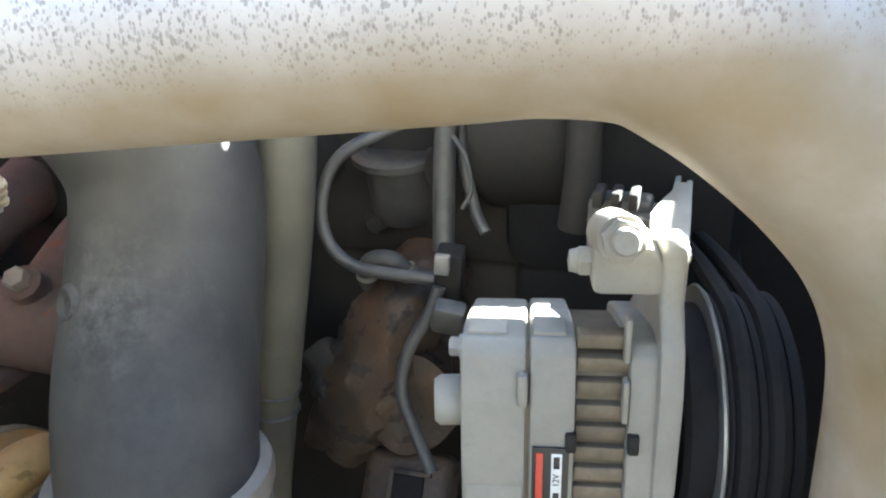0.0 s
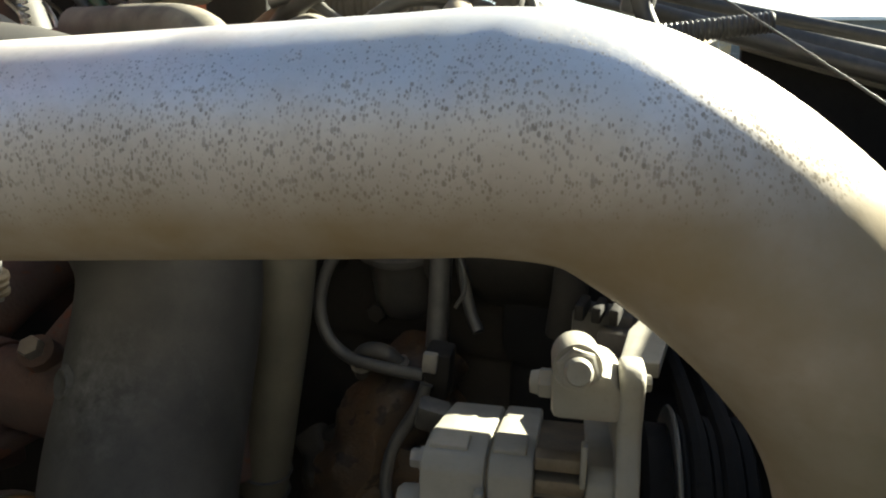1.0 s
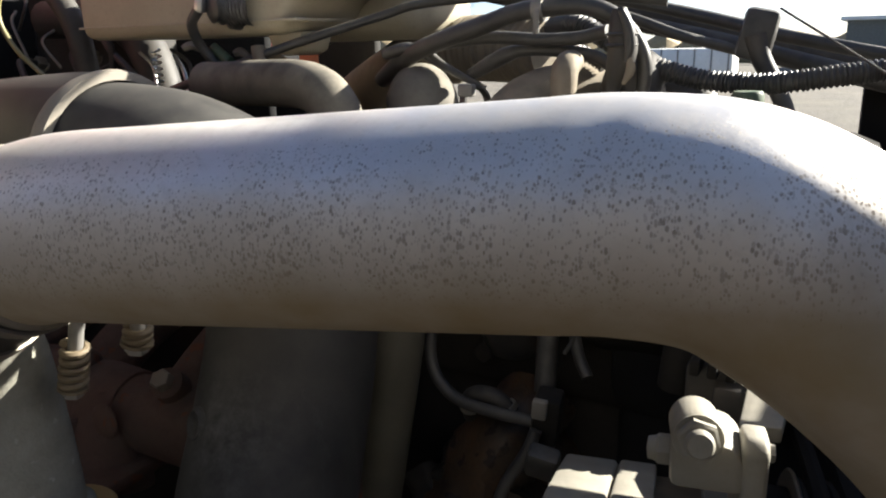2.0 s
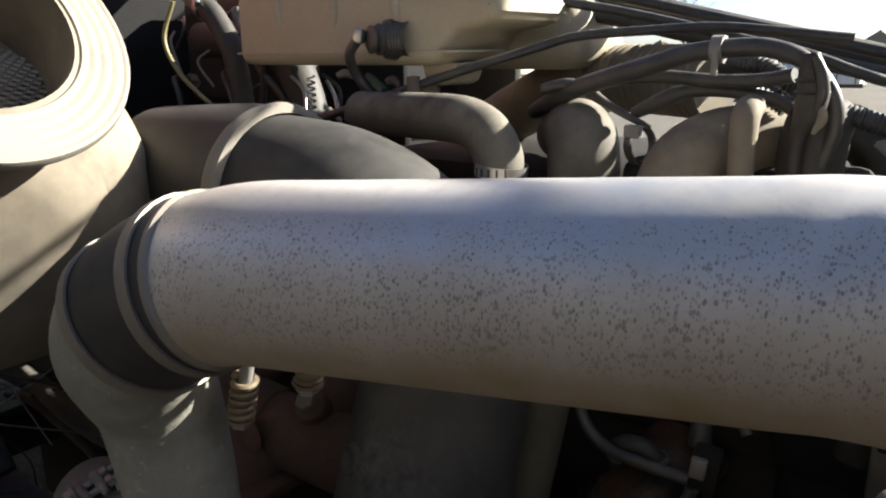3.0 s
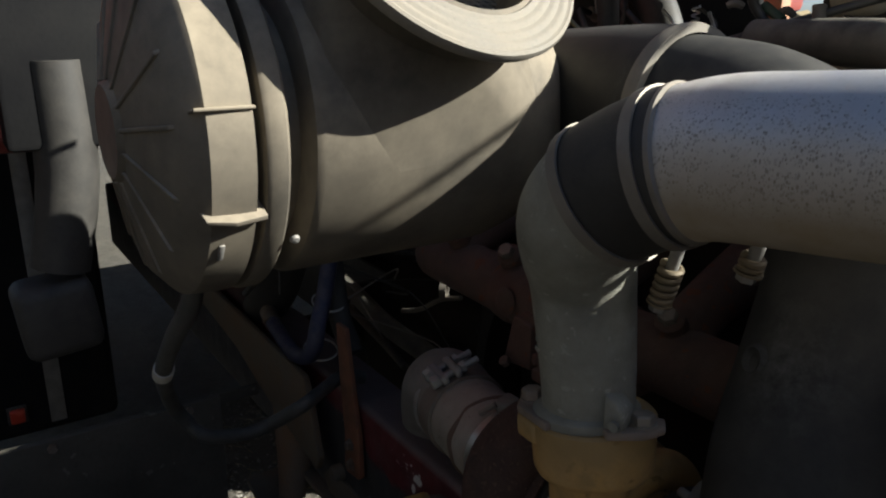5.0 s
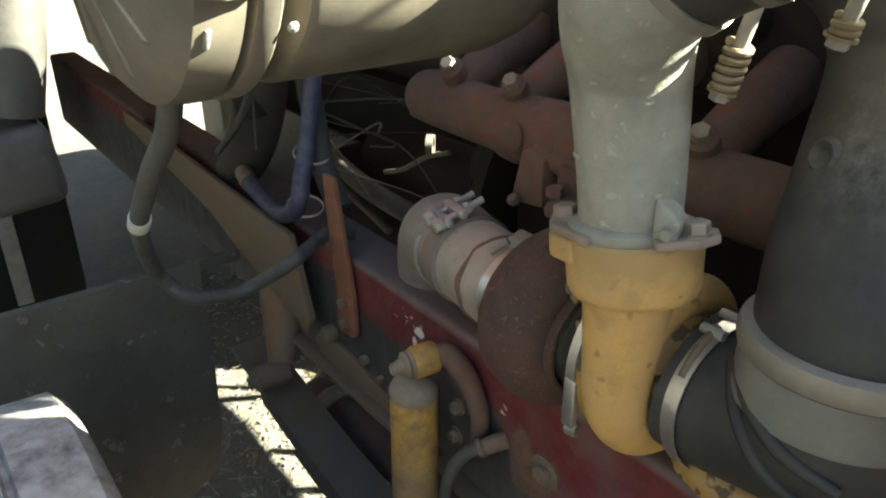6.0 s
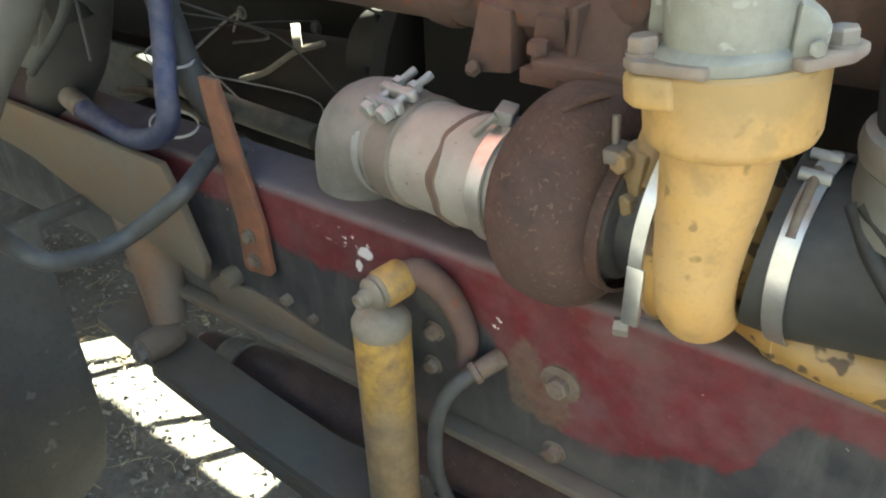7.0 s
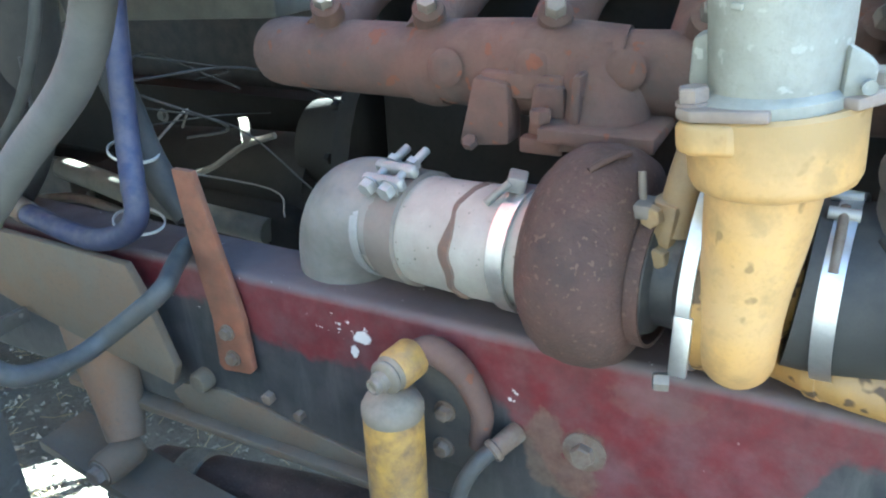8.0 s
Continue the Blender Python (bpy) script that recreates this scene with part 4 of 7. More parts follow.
part("centre_log", tube([(-0.94, 0.60, 1.266), (-0.88, 0.60, 1.266), (-0.78, 0.595, 1.266), (-0.71, 0.60, 1.266)], [0.048, 0.052, 0.055, 0.05], 26, 4), M_RUSTRED, manifold)
part("front_log", tube([(-0.72, 0.60, 1.266), (-0.56, 0.605, 1.266), (-0.38, 0.61, 1.266)], [0.046, 0.048, 0.045], 26, 3), M_RUSTRED, manifold)
for x in (-1.10, -0.955, -0.80, -0.64, -0.49):
    part("runner", tube([(x, 0.605, 1.284), (x, 0.68, 1.33), (x, 0.78, 1.37)], [0.036, 0.036, 0.042], 16, 3), M_RUSTRED, manifold)
    part("stud_boss", turned([(0, 0), (0.021, 0), (0.019, 0.03), (0.012, 0.034), (0, 0.034)], (x + 0.005, 0.60, 1.309), (0.25, -0.65, 0.7), 18), M_RUSTRED, manifold)
    part("manifold_bolt", hexbolt((x + 0.013, 0.578, 1.332), (0.25, -0.65, 0.7), 0.0125, 0.014, 0.0), M_BAND, manifold, "dull bolt head")
part("foot", prism([(-0.882, 1.186), (-0.818, 1.194), (-0.820, 1.262), (-0.862, 1.268)], (0, 0.545, 0), (1, 0, 0), (0, 0, 1), 0.04, 0.006), M_RUSTRED, manifold)
part("foot", prism([(-0.800, 1.190), (-0.752, 1.197), (-0.757, 1.262), (-0.792, 1.264)], (0, 0.545, 0), (1, 0, 0), (0, 0, 1), 0.04, 0.006), M_RUSTRED, manifold)
part("foot_bridge", block((-0.81, 0.56, 1.258), (0.10, 0.05, 0.03), bevel=0.008), M_RUSTRED, manifold)
part("foot_pad", block((-0.777, 0.522, 1.201), (0.05, 0.02, 0.018), bevel=0.004), M_RUSTRED, manifold)
part("side_web", prism([(-0.748, 1.200), (-0.735, 1.200), (-0.735, 1.28), (-0.744, 1.28)], (0, 0.535, 0), (1, 0, 0), (0, 0, 1), 0.05, 0.004), M_RUSTRED, manifold)
for x, z in ((-0.80, 1.275), (-0.70, 1.28), (-0.905, 1.27)):
    part("core_plug", turned([(0, 0), (0.020, 0), (0.022, 0.003), (0.016, 0.009), (0.008, 0.010), (0, 0.010)], (x, 0.548, z), (0, -1, 0.1), 24), M_RUSTRED, manifold)
part("turbine_flange", block((-0.712, 0.540, 1.222), (0.12, 0.11, 0.016), bevel=0.004), M_RUSTRED, manifold)
part("pedestal", tube([(-0.720, 0.55, 1.19), (-0.725, 0.565, 1.235), (-0.745, 0.59, 1.27)], [0.055, 0.048, 0.05], 18, 3), M_RUSTRED, manifold)
part("flange_bolt", hexbolt((-0.775, 0.505, 1.231), (0, 0, 1), 0.012, 0.013), M_RUSTRED, manifold)
part("foot_bolt", hexbolt((-0.86, 0.515, 1.195), (0, -0.7, 0.7), 0.009, 0.009), M_RUSTRED, manifold)

turbo = thing("turbocharger", (-0.62, 0.44, 1.02), "turbocharger with rusted turbine and yellow compressor housing", "turbocharger")
TC, TA = Vector((-0.690, 0.445, 1.115)), Vector((0.97, -0.10, 0.02)).normalized()
prof = [(0.055, -0.049), (0.082, -0.049), (0.088, -0.047), (0.090, -0.042), (0.099, -0.037), (0.1085, -0.022), (0.1115, 0.0), (0.109, 0.023), (0.100, 0.040), (0.084, 0.050), (0.062, 0.054), (0.05, 0.054)]
bm = turned(prof, TC, TA, 56, closed=True)
for v in bm.verts:
    d = v.co - TC
    ang = math.atan2(d.z, -d.y)
    grow = 1.0 + 0.05 * math.cos(ang - 1.2)
    v.co = TC + TA * d.dot(TA) + (d - TA * d.dot(TA)) * grow
part("turbine_housing", bm, M_RUST, turbo, "pitted rusty cast volute")
part("cast_mark", tube([TC + Vector((0.0, -0.045, 0.108)), TC + Vector((0.014, -0.03, 0.116)), TC + Vector((0.028, -0.012, 0.118))], 0.0035, 8, 3), M_RUST, turbo)
part("turbine_clamp", ringband(TC + TA * 0.060, TA, 0.070, 0.013, 0.004), M_RUST, turbo, "rusty v-band clamp")
part("clamp_latch", block(TC + TA * 0.050 + Vector((0, -0.03, 0.076)), (0.016, 0.03, 0.014), bevel=0.003), M_BROWNST, turbo)
part("clamp_stud", tube([TC + TA * 0.047 + Vector((0, -0.028, 0.082)), TC + TA * 0.045 + Vector((-0.002, -0.022, 0.106))], 0.004, 10, 2), M_BROWNST, turbo)
part("bearing_housing", turned([(0.0, 0.05), (0.066, 0.05), (0.06, 0.065), (0.05, 0.07), (0.05, 0.09), (0.062, 0.10), (0.0, 0.10)], TC, TA, 32), M_DARKMETAL, turbo)
part("oil_flange", prism([(-0.016, -0.03), (0.016, -0.03), (0.016, 0.03), (-0.016, 0.03)], (-0.624, 0.425, 1.168), (0.3, 1, 0), (0.1, 0, 1), 0.03, 0.006), M_OILARM, turbo)
part("oil_arm", tube([(-0.606, 0.445, 1.255), (-0.611, 0.43, 1.215), (-0.617, 0.425, 1.165)], [0.014, 0.016, 0.017], 12, 4), M_OILARM, turbo)
for x, z in ((-0.631, 1.188), (-0.622, 1.149)):
    part("oil_bolt", hexbolt((x, 0.405, z), (-0.3, -1, 0), 0.0105, 0.010, 0.0), M_OILARM, turbo)
CC = Vector((-0.540, 0.452, 1.128))
part("band", turned([(0.098, -0.004), (0.1025, -0.004), (0.1025, 0.008), (0.098, 0.008)], CC + Vector((-0.048, 0, 0)), (1, -0.04, 0), 48, closed=True), M_BRIGHT, turbo, "bright v-band round the compressor")
part("band_end", block(CC + Vector((-0.049, -0.099, -0.035)), (0.016, 0.008, 0.06), bevel=0.002), M_BRIGHT, turbo)
part("band_bolt", hexbolt(CC + Vector((-0.060, -0.070, -0.094)), (-1, -0.3, 0), 0.009, 0.014), M_BAND, turbo)
part("back_plate", turned([(0, -0.05), (0.097, -0.05), (0.10, -0.04), (0.10, -0.03), (0.05, 0.035), (0, 0.035)], CC, (1, 0, 0), 40), M_YELLOW2, turbo)
pts, rr = [], []
for i in range(19):
    a = radians(-150 + 330 * (i / 18))
    k = i / 18
    pts.append((CC.x - 0.008 * k, CC.y + 0.078 * math.cos(a), CC.z - 0.078 * math.sin(a)))
    rr.append(0.020 + 0.0150 * k)
ysc, zsc = pts[-1][1], pts[-1][2]
pts += [(CC.x - 0.007, ysc - 0.002, zsc + 0.03), (CC.x - 0.005, ysc - 0.003, zsc + 0.07), (CC.x - 0.004, ysc - 0.003, 1.250)]
rr += [0.0365, 0.0400, 0.0440]
part("compressor_scroll", tube(pts, rr, 30, 3), M_YELLOW, turbo, "yellow painted cast scroll")
OX, OY = -0.545, 0.370
SEAT_TILT = Matrix.Translation((OX, OY, 1.296)) @ Matrix.Rotation(radians(-7), 4, 'Y') @ Matrix.Translation((-OX, -OY, -1.296))


def seated(bm):
    """Lean a piece of the outlet joint with its seat."""
    bmesh.ops.transform(bm, matrix=SEAT_TILT, verts=bm.verts)
    return bm


part("outlet_collar", seated(turned([(0.042, -0.061), (0.052, -0.060), (0.0585, -0.0565), (0.0612, -0.050), (0.0628, -0.014), (0.0635, -0.001), (0.0610, 0.002), (0.048, 0.002)], (OX, OY, 1.304), (0.0, 0.0, 1), 48)), M_YELLOW, turbo, "thick yellow outlet collar")
for sx_, name in ((-1, "clamp_plate"), (1, "clamp_plate")):
    if sx_ < 0:
        outl = [(-0.046, -0.010), (-0.060, -0.026), (-0.061, -0.046), (-0.050, -0.057), (0.003, -0.0665), (0.005, -0.0565), (-0.030, -0.0475), (-0.044, -0.030)]
    else:
        outl = [(0.048, 0.02), (0.050, -0.012), (0.042, -0.03), (0.055, -0.038), (0.078, -0.012), (0.082, 0.012), (0.070, 0.026)]
    part(name, seated(prism(outl, (OX, OY, 1.3095), (1, 0, 0), (0, 1, 0), 0.009, 0.0025)), M_CLAMP, turbo, "worn clamp plate on the collar")
part("collar_lug", seated(prism([(-0.045, 0.004), (-0.060, -0.022), (-0.062, -0.046), (-0.050, -0.058), (-0.020, -0.0625), (-0.005, -0.03)], (OX, OY, 1.2925), (1, 0, 0), (0, 1, 0), 0.024, 0.005, seg=3)), M_YELLOW, turbo)
part("plate_bolt", seated(hexbolt((OX - 0.0495, OY - 0.036, 1.3140), (0, 0, 1), 0.0115, 0.011, 0.013)), M_CLAMP, turbo)
part("plate_bolt", seated(hexbolt((OX + 0.066, OY + 0.0, 1.3140), (0, 0, 1), 0.0115, 0.010, 0.013)), M_BAND, turbo)

down = thing("exhaust_downpipe", (-1.0, 0.5, 1.0), "dull silver exhaust downpipe leaving the turbine", "exhaust pipe")
part("outlet_pipe", tube([TC + TA * -0.05, (-0.80, 0.455, 1.108), (-0.86, 0.468, 1.102), (-0.93, 0.482, 1.098), (-0.955, 0.487, 1.097)], [0.0635, 0.0635, 0.063, 0.063, 0.063], 36, 4, cap=False), M_STEEL, down)
bm = turned([(0.0615, -0.007), (0.0655, -0.004), (0.0658, 0.004), (0.0615, 0.007)], (-0.824, 0.4605, 1.1042), (0.97, -0.22, 0.06), 72, closed=True)
for v in bm.verts:
    v.co += Vector((0.97, -0.22, 0.06)) * 0.010 * noise.noise(v.co * 38.0)
part("weld_bead", bm, M_WELD, down, "ragged brown weld seam")
part("turbine_ring", ringband((-0.766, 0.4505, 1.1096), (0.97, -0.16, 0.05), 0.0645, 0.019, 0.0035), M_BRIGHT, down)
part("ring_latch", block((-0.778, 0.450, 1.184), (0.02, 0.032, 0.016), Euler((0, 0.2, 0.3)).to_matrix(), 0.003), M_STEELD, down)
part("latch_screw", tube([(-0.779, 0.433, 1.188), (-0.801, 0.423, 1.167)], 0.0042, 10, 2), M_STEELD, down)
part("elbow", tube([(-0.915, 0.479, 1.099), (-0.955, 0.488, 1.103), (-1.0, 0.50, 1.094), (-1.033, 0.515, 1.052), (-1.045, 0.525, 0.99), (-1.045, 0.53, 0.90), (-1.045, 0.54, 0.70)], [0.0642, 0.066, 0.068, 0.068, 0.067, 0.065, 0.065], 36, 5), M_STEELD, down, "dusty grey exhaust elbow")
part("dark_band", turned([(0.063, -0.022), (0.0678, -0.020), (0.0678, 0.020), (0.063, 0.022)], (-0.915, 0.479, 1.099), (0.97, -0.22, 0.06), 40, closed=True), M_BROWNST, down)
AXD = Vector((0.97, -0.22, 0.06)).normalized()
mid_c = Vector((-0.922, 0.4805, 1.099))
out = Vector((0.0, -0.36, 0.93))
out = (out - AXD * out.dot(AXD)).normalized()
tang = AXD.cross(out).normalized()
tang = tang if tang.y > 0 else -tang
lay = Matrix((AXD, tang, out)).transposed()
seat = mid_c + out * 0.074
for off in (-0.012, 0.012):
    part("clamp_bar", block(seat + tang * off, (0.060, 0.013, 0.015), lay, 0.005, seg=3), M_ZINC, down, "dull zinc clamp bar")
for off in (-0.014, 0.015):
    c = seat + AXD * off
    part("clamp_bolt", tube([c - tang * 0.02, c + tang * 0.050], 0.0052, 12, 2), M_ZINC, down)
    part("bolt_head", hexbolt(c - tang * 0.019, -tang, 0.0105, 0.011, 0.0125), M_ZINC, down)
    part("clamp_nut", hexbolt(c + tang * 0.019, tang, 0.0095, 0.009), M_ZINC, down)
part("clamp_strap", ringband(mid_c - AXD * 0.030, AXD, 0.0665, 0.012, 0.0018), M_ZINC, down)

oilpipe = thing("oil_drain_pipe", (-0.45, 0.5, 1.0), "chipped yellow pipe under the turbocharger inlet", "pipe")
part("pipe", tube([(-0.56, 0.50, 1.03), (-0.51, 0.455, 1.045), (-0.46, 0.422, 1.052), (-0.40, 0.415, 1.050), (-0.33, 0.415, 1.047), (-0.25, 0.44, 1.04), (-0.1, 0.6, 1.02)], 0.0245, 24, 5), M_YELLOW2, oilpipe)
part("joint", turned([(0.0235, -0.008), (0.0275, -0.006), (0.0275, 0.006), (0.0235, 0.008)], (-0.475, 0.431, 1.0505), (1, -0.5, 0.1), 24, closed=True), M_YELLOW2, oilpipe)


# ---- charge air pipe ----
PA, PB = Vector((-0.396, 0.345, 1.589)), Vector((-0.051, 0.421, 1.613))
PD = (PB - PA).normalized()
charge = thing("charge_air_pipe", (-0.2, 0.39, 1.54), "speckled silver charge air pipe across the engine bay", "pipe")
DOWN = (Vector((0, 0.03, -1)) - PD * PD.dot(Vector((0, 0.03, -1)))).normalized()


def round_the_bend(a):
    """The centre line and its direction, a degrees into the bend over the compressor."""
    a = radians(a)
    return PA + PD * (0.0124 - 0.2316 * math.sin(a)) + DOWN * 0.2316 * (1 - math.cos(a)), (PD * -math.cos(a) + DOWN * math.sin(a))


P0, P0D = round_the_bend(13.2)
line_pts, line_r = [tuple(round_the_bend(a)[0]) for a in (13.2, 9, 5, 0)], [0.0602, 0.0605, 0.061, 0.0614]
more, more_r = [tuple(PA + PD * s) for s in (0.045, 0.08, 0.12, 0.22, 0.30, 0.345)], [0.0614] * 6
bend = [(-0.012, 0.4295, 1.6085), (0.024, 0.437, 1.592), (0.061, 0.445, 1.566), (0.097, 0.452, 1.533), (0.126, 0.457, 1.496), (0.146, 0.460, 1.452), (0.155, 0.461, 1.40), (0.158, 0.462, 1.30), (0.16, 0.463, 1.12)]
line_pts += more + bend
line_r += more_r
line_r += [0.062, 0.063, 0.0635, 0.0635, 0.063, 0.0625, 0.0614, 0.0614, 0.0614]
bm = tube(line_pts, line_r, 72, 10)
for v in bm.verts:                                   # the shallow dent on the crown, before the bend
    d = v.co - Vector((-0.062, 0.372, 1.652))
    v.co -= Vector((0, -0.5, 1)) * 0.0022 * math.exp(-((d.x - 0.5 * d.z) / 0.011) ** 2 - (d.y / 0.02) ** 2 - (d.z / 0.02) ** 2)
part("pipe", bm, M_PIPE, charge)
part("chip", block((-0.311, 0.351, 1.6515), (0.005, 0.004, 0.0045), Euler((0.4, 0.3, 0.7)).to_matrix(), 0.0015), M_TANK, charge, "small pale chip stuck on the pipe")
part("weld_ring", turned([(0.0605, -0.004), (0.0632, -0.002), (0.0632, 0.002), (0.0605, 0.004)], P0, P0D, 48, closed=True), M_BAND, charge)

NB = Vector((-0.5465, 0.3630, 1.318))
elbow_pts = [tuple(round_the_bend(a)[0]) for a in (20, 27, 33.5)] + [(-0.5300, 0.3235, 1.517), (-0.5465, 0.3365, 1.487), (-0.5545, 0.3515, 1.452), (-0.5528, 0.3570, 1.41), (-0.5490, 0.3610, 1.36), tuple(NB)]
sleeve = thing("hose_coupling", tuple(P0 + Vector((-0.02, 0, -0.06))), "black rubber coupling sleeve with two band clamps", "hose")
part("sleeve", tube([tuple(round_the_bend(a)[0]) for a in (12.6, 14, 18, 24, 30, 33)], [0.0608, 0.0622, 0.0628, 0.0628, 0.0626, 0.0618], 48, 4, cap=False), M_RUBBER, sleeve)
for a in (17.0, 32.4):
    c, d = round_the_bend(a)
    part("band_clamp", ringband(c, d, 0.0630, 0.0105, 0.0022), M_BAND, sleeve, "dusty flat band clamp")
outlet = thing("outlet_elbow", tuple(NB), "grey cast aluminium elbow standing on the compressor outlet", "elbow")
part("casting", tube(elbow_pts, [0.0575, 0.0590, 0.0600, 0.0585, 0.0545, 0.0508, 0.0490, 0.0472, 0.0458], 48, 6), M_CAST, outlet)
part("foot_flange", seated(turned([(0.042, -0.018), (0.0515, -0.018), (0.0535, -0.013), (0.0535, -0.004), (0.0500, -0.0005), (0.042, 0.003)], tuple(NB), (0, 0, 1), 48)), M_CAST, outlet)
part("boss", prism([(-0.010, -0.022), (0.010, -0.022), (0.011, 0.006), (0.002, 0.014), (-0.010, 0.020)], (-0.4975, 0.3520, 1.334), (0.95, 0.3, 0), (0, 0, 1), 0.024, 0.004), M_CAST, outlet)
part("boss_plug", turned([(0, 0), (0.005, 0), (0.005, 0.004), (0, 0.004)], (-0.489, 0.3395, 1.327), (0.3, -1, 0), 14), M_CAST, outlet)
part("rear_boss", prism([(-0.010, -0.022), (0.008, -0.022), (0.010, 0.012), (0.002, 0.019), (-0.010, 0.014)], (-0.5960, 0.3685, 1.336), (1, 0, 0), (0, 0, 1), 0.022, 0.004), M_CAST, outlet)
for k in range(4):
    part("cast_letter", block((-0.5735, 0.3165, 1.408 - 0.010 * k), (0.009, 0.003, 0.005), Euler((0.05, 0.0, -0.42)).to_matrix(), 0.001), M_CAST, outlet)

# spring loaded clamp bolts hanging behind the pipe
for x, y, z, length, r, turns in ((-0.479, 0.3855, 1.477, 0.035, 0.0088, 5), (-0.4035, 0.388, 1.5045, 0.010, 0.0078, 2)):
    t = thing("spring_bolt", (x, y, z - length), "dusty coil spring on a clamp bolt under the pipe", "spring", group="clamp springs under the pipe")
    a = Vector((x, y, z))
    along = Vector((-0.22, -0.06, -0.97)).normalized()
    b = a + along * length
    n = turns * 12
    u = along.orthogonal().normalized()
    w = along.cross(u)
    part("coil", tube([a + (b - a) * k / n + (u * math.cos(k * math.pi / 6) + w * math.sin(k * math.pi / 6)) * r for k in range(n + 1)], 0.0033, 8, 1), M_SPRING, t)
    part("bolt", tube([a - along * 0.035, b + along * 0.010], 0.0058, 12, 2), M_STEELD, t)
    part("washer", turned([(0, 0), (0.0118, 0), (0.0118, 0.0025), (0, 0.0025)], b + along * 0.002, along, 24), M_SPRING, t)
    part("nut", hexbolt(b + along * 0.0045, along, 0.0085, 0.007), M_STEELD, t)


# ---- air cleaner ----
AX, AZ, AR = -0.852, 1.577, 0.163
cleaner = thing("air_cleaner", (AX, 0.25, AZ - AR), "dusty black plastic air cleaner canister with open inlet", "air cleaner")
body = [(0.0, 0.0), (AR - 0.014, 0.0), (AR - 0.004, 0.003), (AR, 0.010), (AR + 0.001, 0.20), (AR, 0.255), (AR - 0.008, 0.288), (AR - 0.030, 0.325), (AR - 0.070, 0.352), (0, 0.360)]
part("body", turned(body, (AX, 0.146, AZ), (0, 1, 0), 72), M_BLACKPL, cleaner)
part("core", turned([(0, 0), (AR - 0.034, 0), (AR - 0.034, 0.06), (0, 0.06)], (AX, 0.090, AZ), (0, 1, 0), 60), M_BLACKPL, cleaner)
part("step_ring", turned([(AR - 0.036, 0), (AR + 0.005, 0), (AR + 0.008, 0.004), (AR + 0.008, 0.018), (AR + 0.004, 0.0215), (AR - 0.036, 0.0215)], (AX, 0.098, AZ), (0, 1, 0), 72, closed=True), M_BLACKPL, cleaner)
cap_prof = [(0, -0.020), (0.045, -0.020), (0.050, -0.014), (0.062, -0.012), (AR - 0.020, 0.006), (AR + 0.001, 0.023), (AR + 0.0045, 0.027), (AR + 0.0065, 0.050), (AR + 0.0065, 0.066), (AR - 0.01, 0.069), (0, 0.069)]
capo = part("cap", turned(cap_prof, (AX, 0.022, AZ), (0, 1, 0), 72), M_BLACKPL, cleaner, "dished end cap with radial ribs", smooth=32)
for k in range(14):
    a = radians(360 * k / 14 + 8)
    d = Vector((math.cos(a), 0, math.sin(a)))
    part("rib", prism([(0.050, -0.019), (0.052, -0.0165), (AR - 0.022, 0.0025), (AR - 0.018, 0.008), (0.050, -0.008)], (AX, 0.022, AZ), d, (0, 1, 0), 0.0045, 0.001), M_BLACKPL, capo)
for a_deg in (12, 52):
    a = radians(a_deg)
    d = Vector((math.cos(a), 0, math.sin(a)))
    part("latch_lug", block(Vector((AX, 0.064, AZ)) + d * (AR - 0.001), (0.024, 0.052, 0.0035), Matrix.Rotation(-a, 3, 'Y'), 0.0015), M_BLACKPL, cleaner)
a = radians(-20)
d = Vector((math.cos(a), 0, math.sin(a)))
part("latch_ledge", prism([(-0.03, -0.026), (0.012, -0.024), (0.019, 0.0), (0.014, 0.030), (-0.03, 0.032)], Vector((AX, 0.066, AZ)) + d * AR, d, (0, 1, 0), 0.005, 0.0015), M_BLACKPL, cleaner)
g = radians(-34)
e = Vector((math.cos(g), 0, math.sin(g)))
part("latch_clip", block(Vector((AX, 0.060, AZ)) + e * (AR + 0.004), (0.006, 0.006, 0.020), Matrix.Rotation(-g, 3, 'Y'), 0.002), M_STEELD, cleaner)
d = Vector((math.cos(radians(-32)), 0, math.sin(radians(-32))))
part("rivet", turned([(0, 0), (0.005, 0), (0.004, 0.003), (0, 0.004)], Vector((AX, 0.128, AZ)) + d * (AR + 0.008), d, 14), M_STEELD, cleaner)
RC, RN = Vector((-0.700, 0.292, 1.767)), Vector((0.775, 0.09, 0.625)).normalized()
neck = []
for r, h in ((0.100, 0.004), (0.100, -0.075), (0.1005, -0.13)):
    neck.append((r, h))
outer = [(0.112, -0.13), (0.115, -0.07), (0.117, -0.045), (0.117, -0.02), (0.117, -0.004)]
part("inlet_neck", turned(neck[::-1] + outer[::-1], RC, RN, 64, closed=False), M_BLACKPL, cleaner, "flared plastic inlet neck")
bm = bmesh.new()
ring_u = RN.orthogonal().normalized()
ring_v = RN.cross(ring_u)
for k in range(40):
    g = 2 * math.pi * k / 40
    bm.verts.new(RC + RN * -0.048 + (ring_u * math.cos(g) + ring_v * math.sin(g)) * 0.1175)
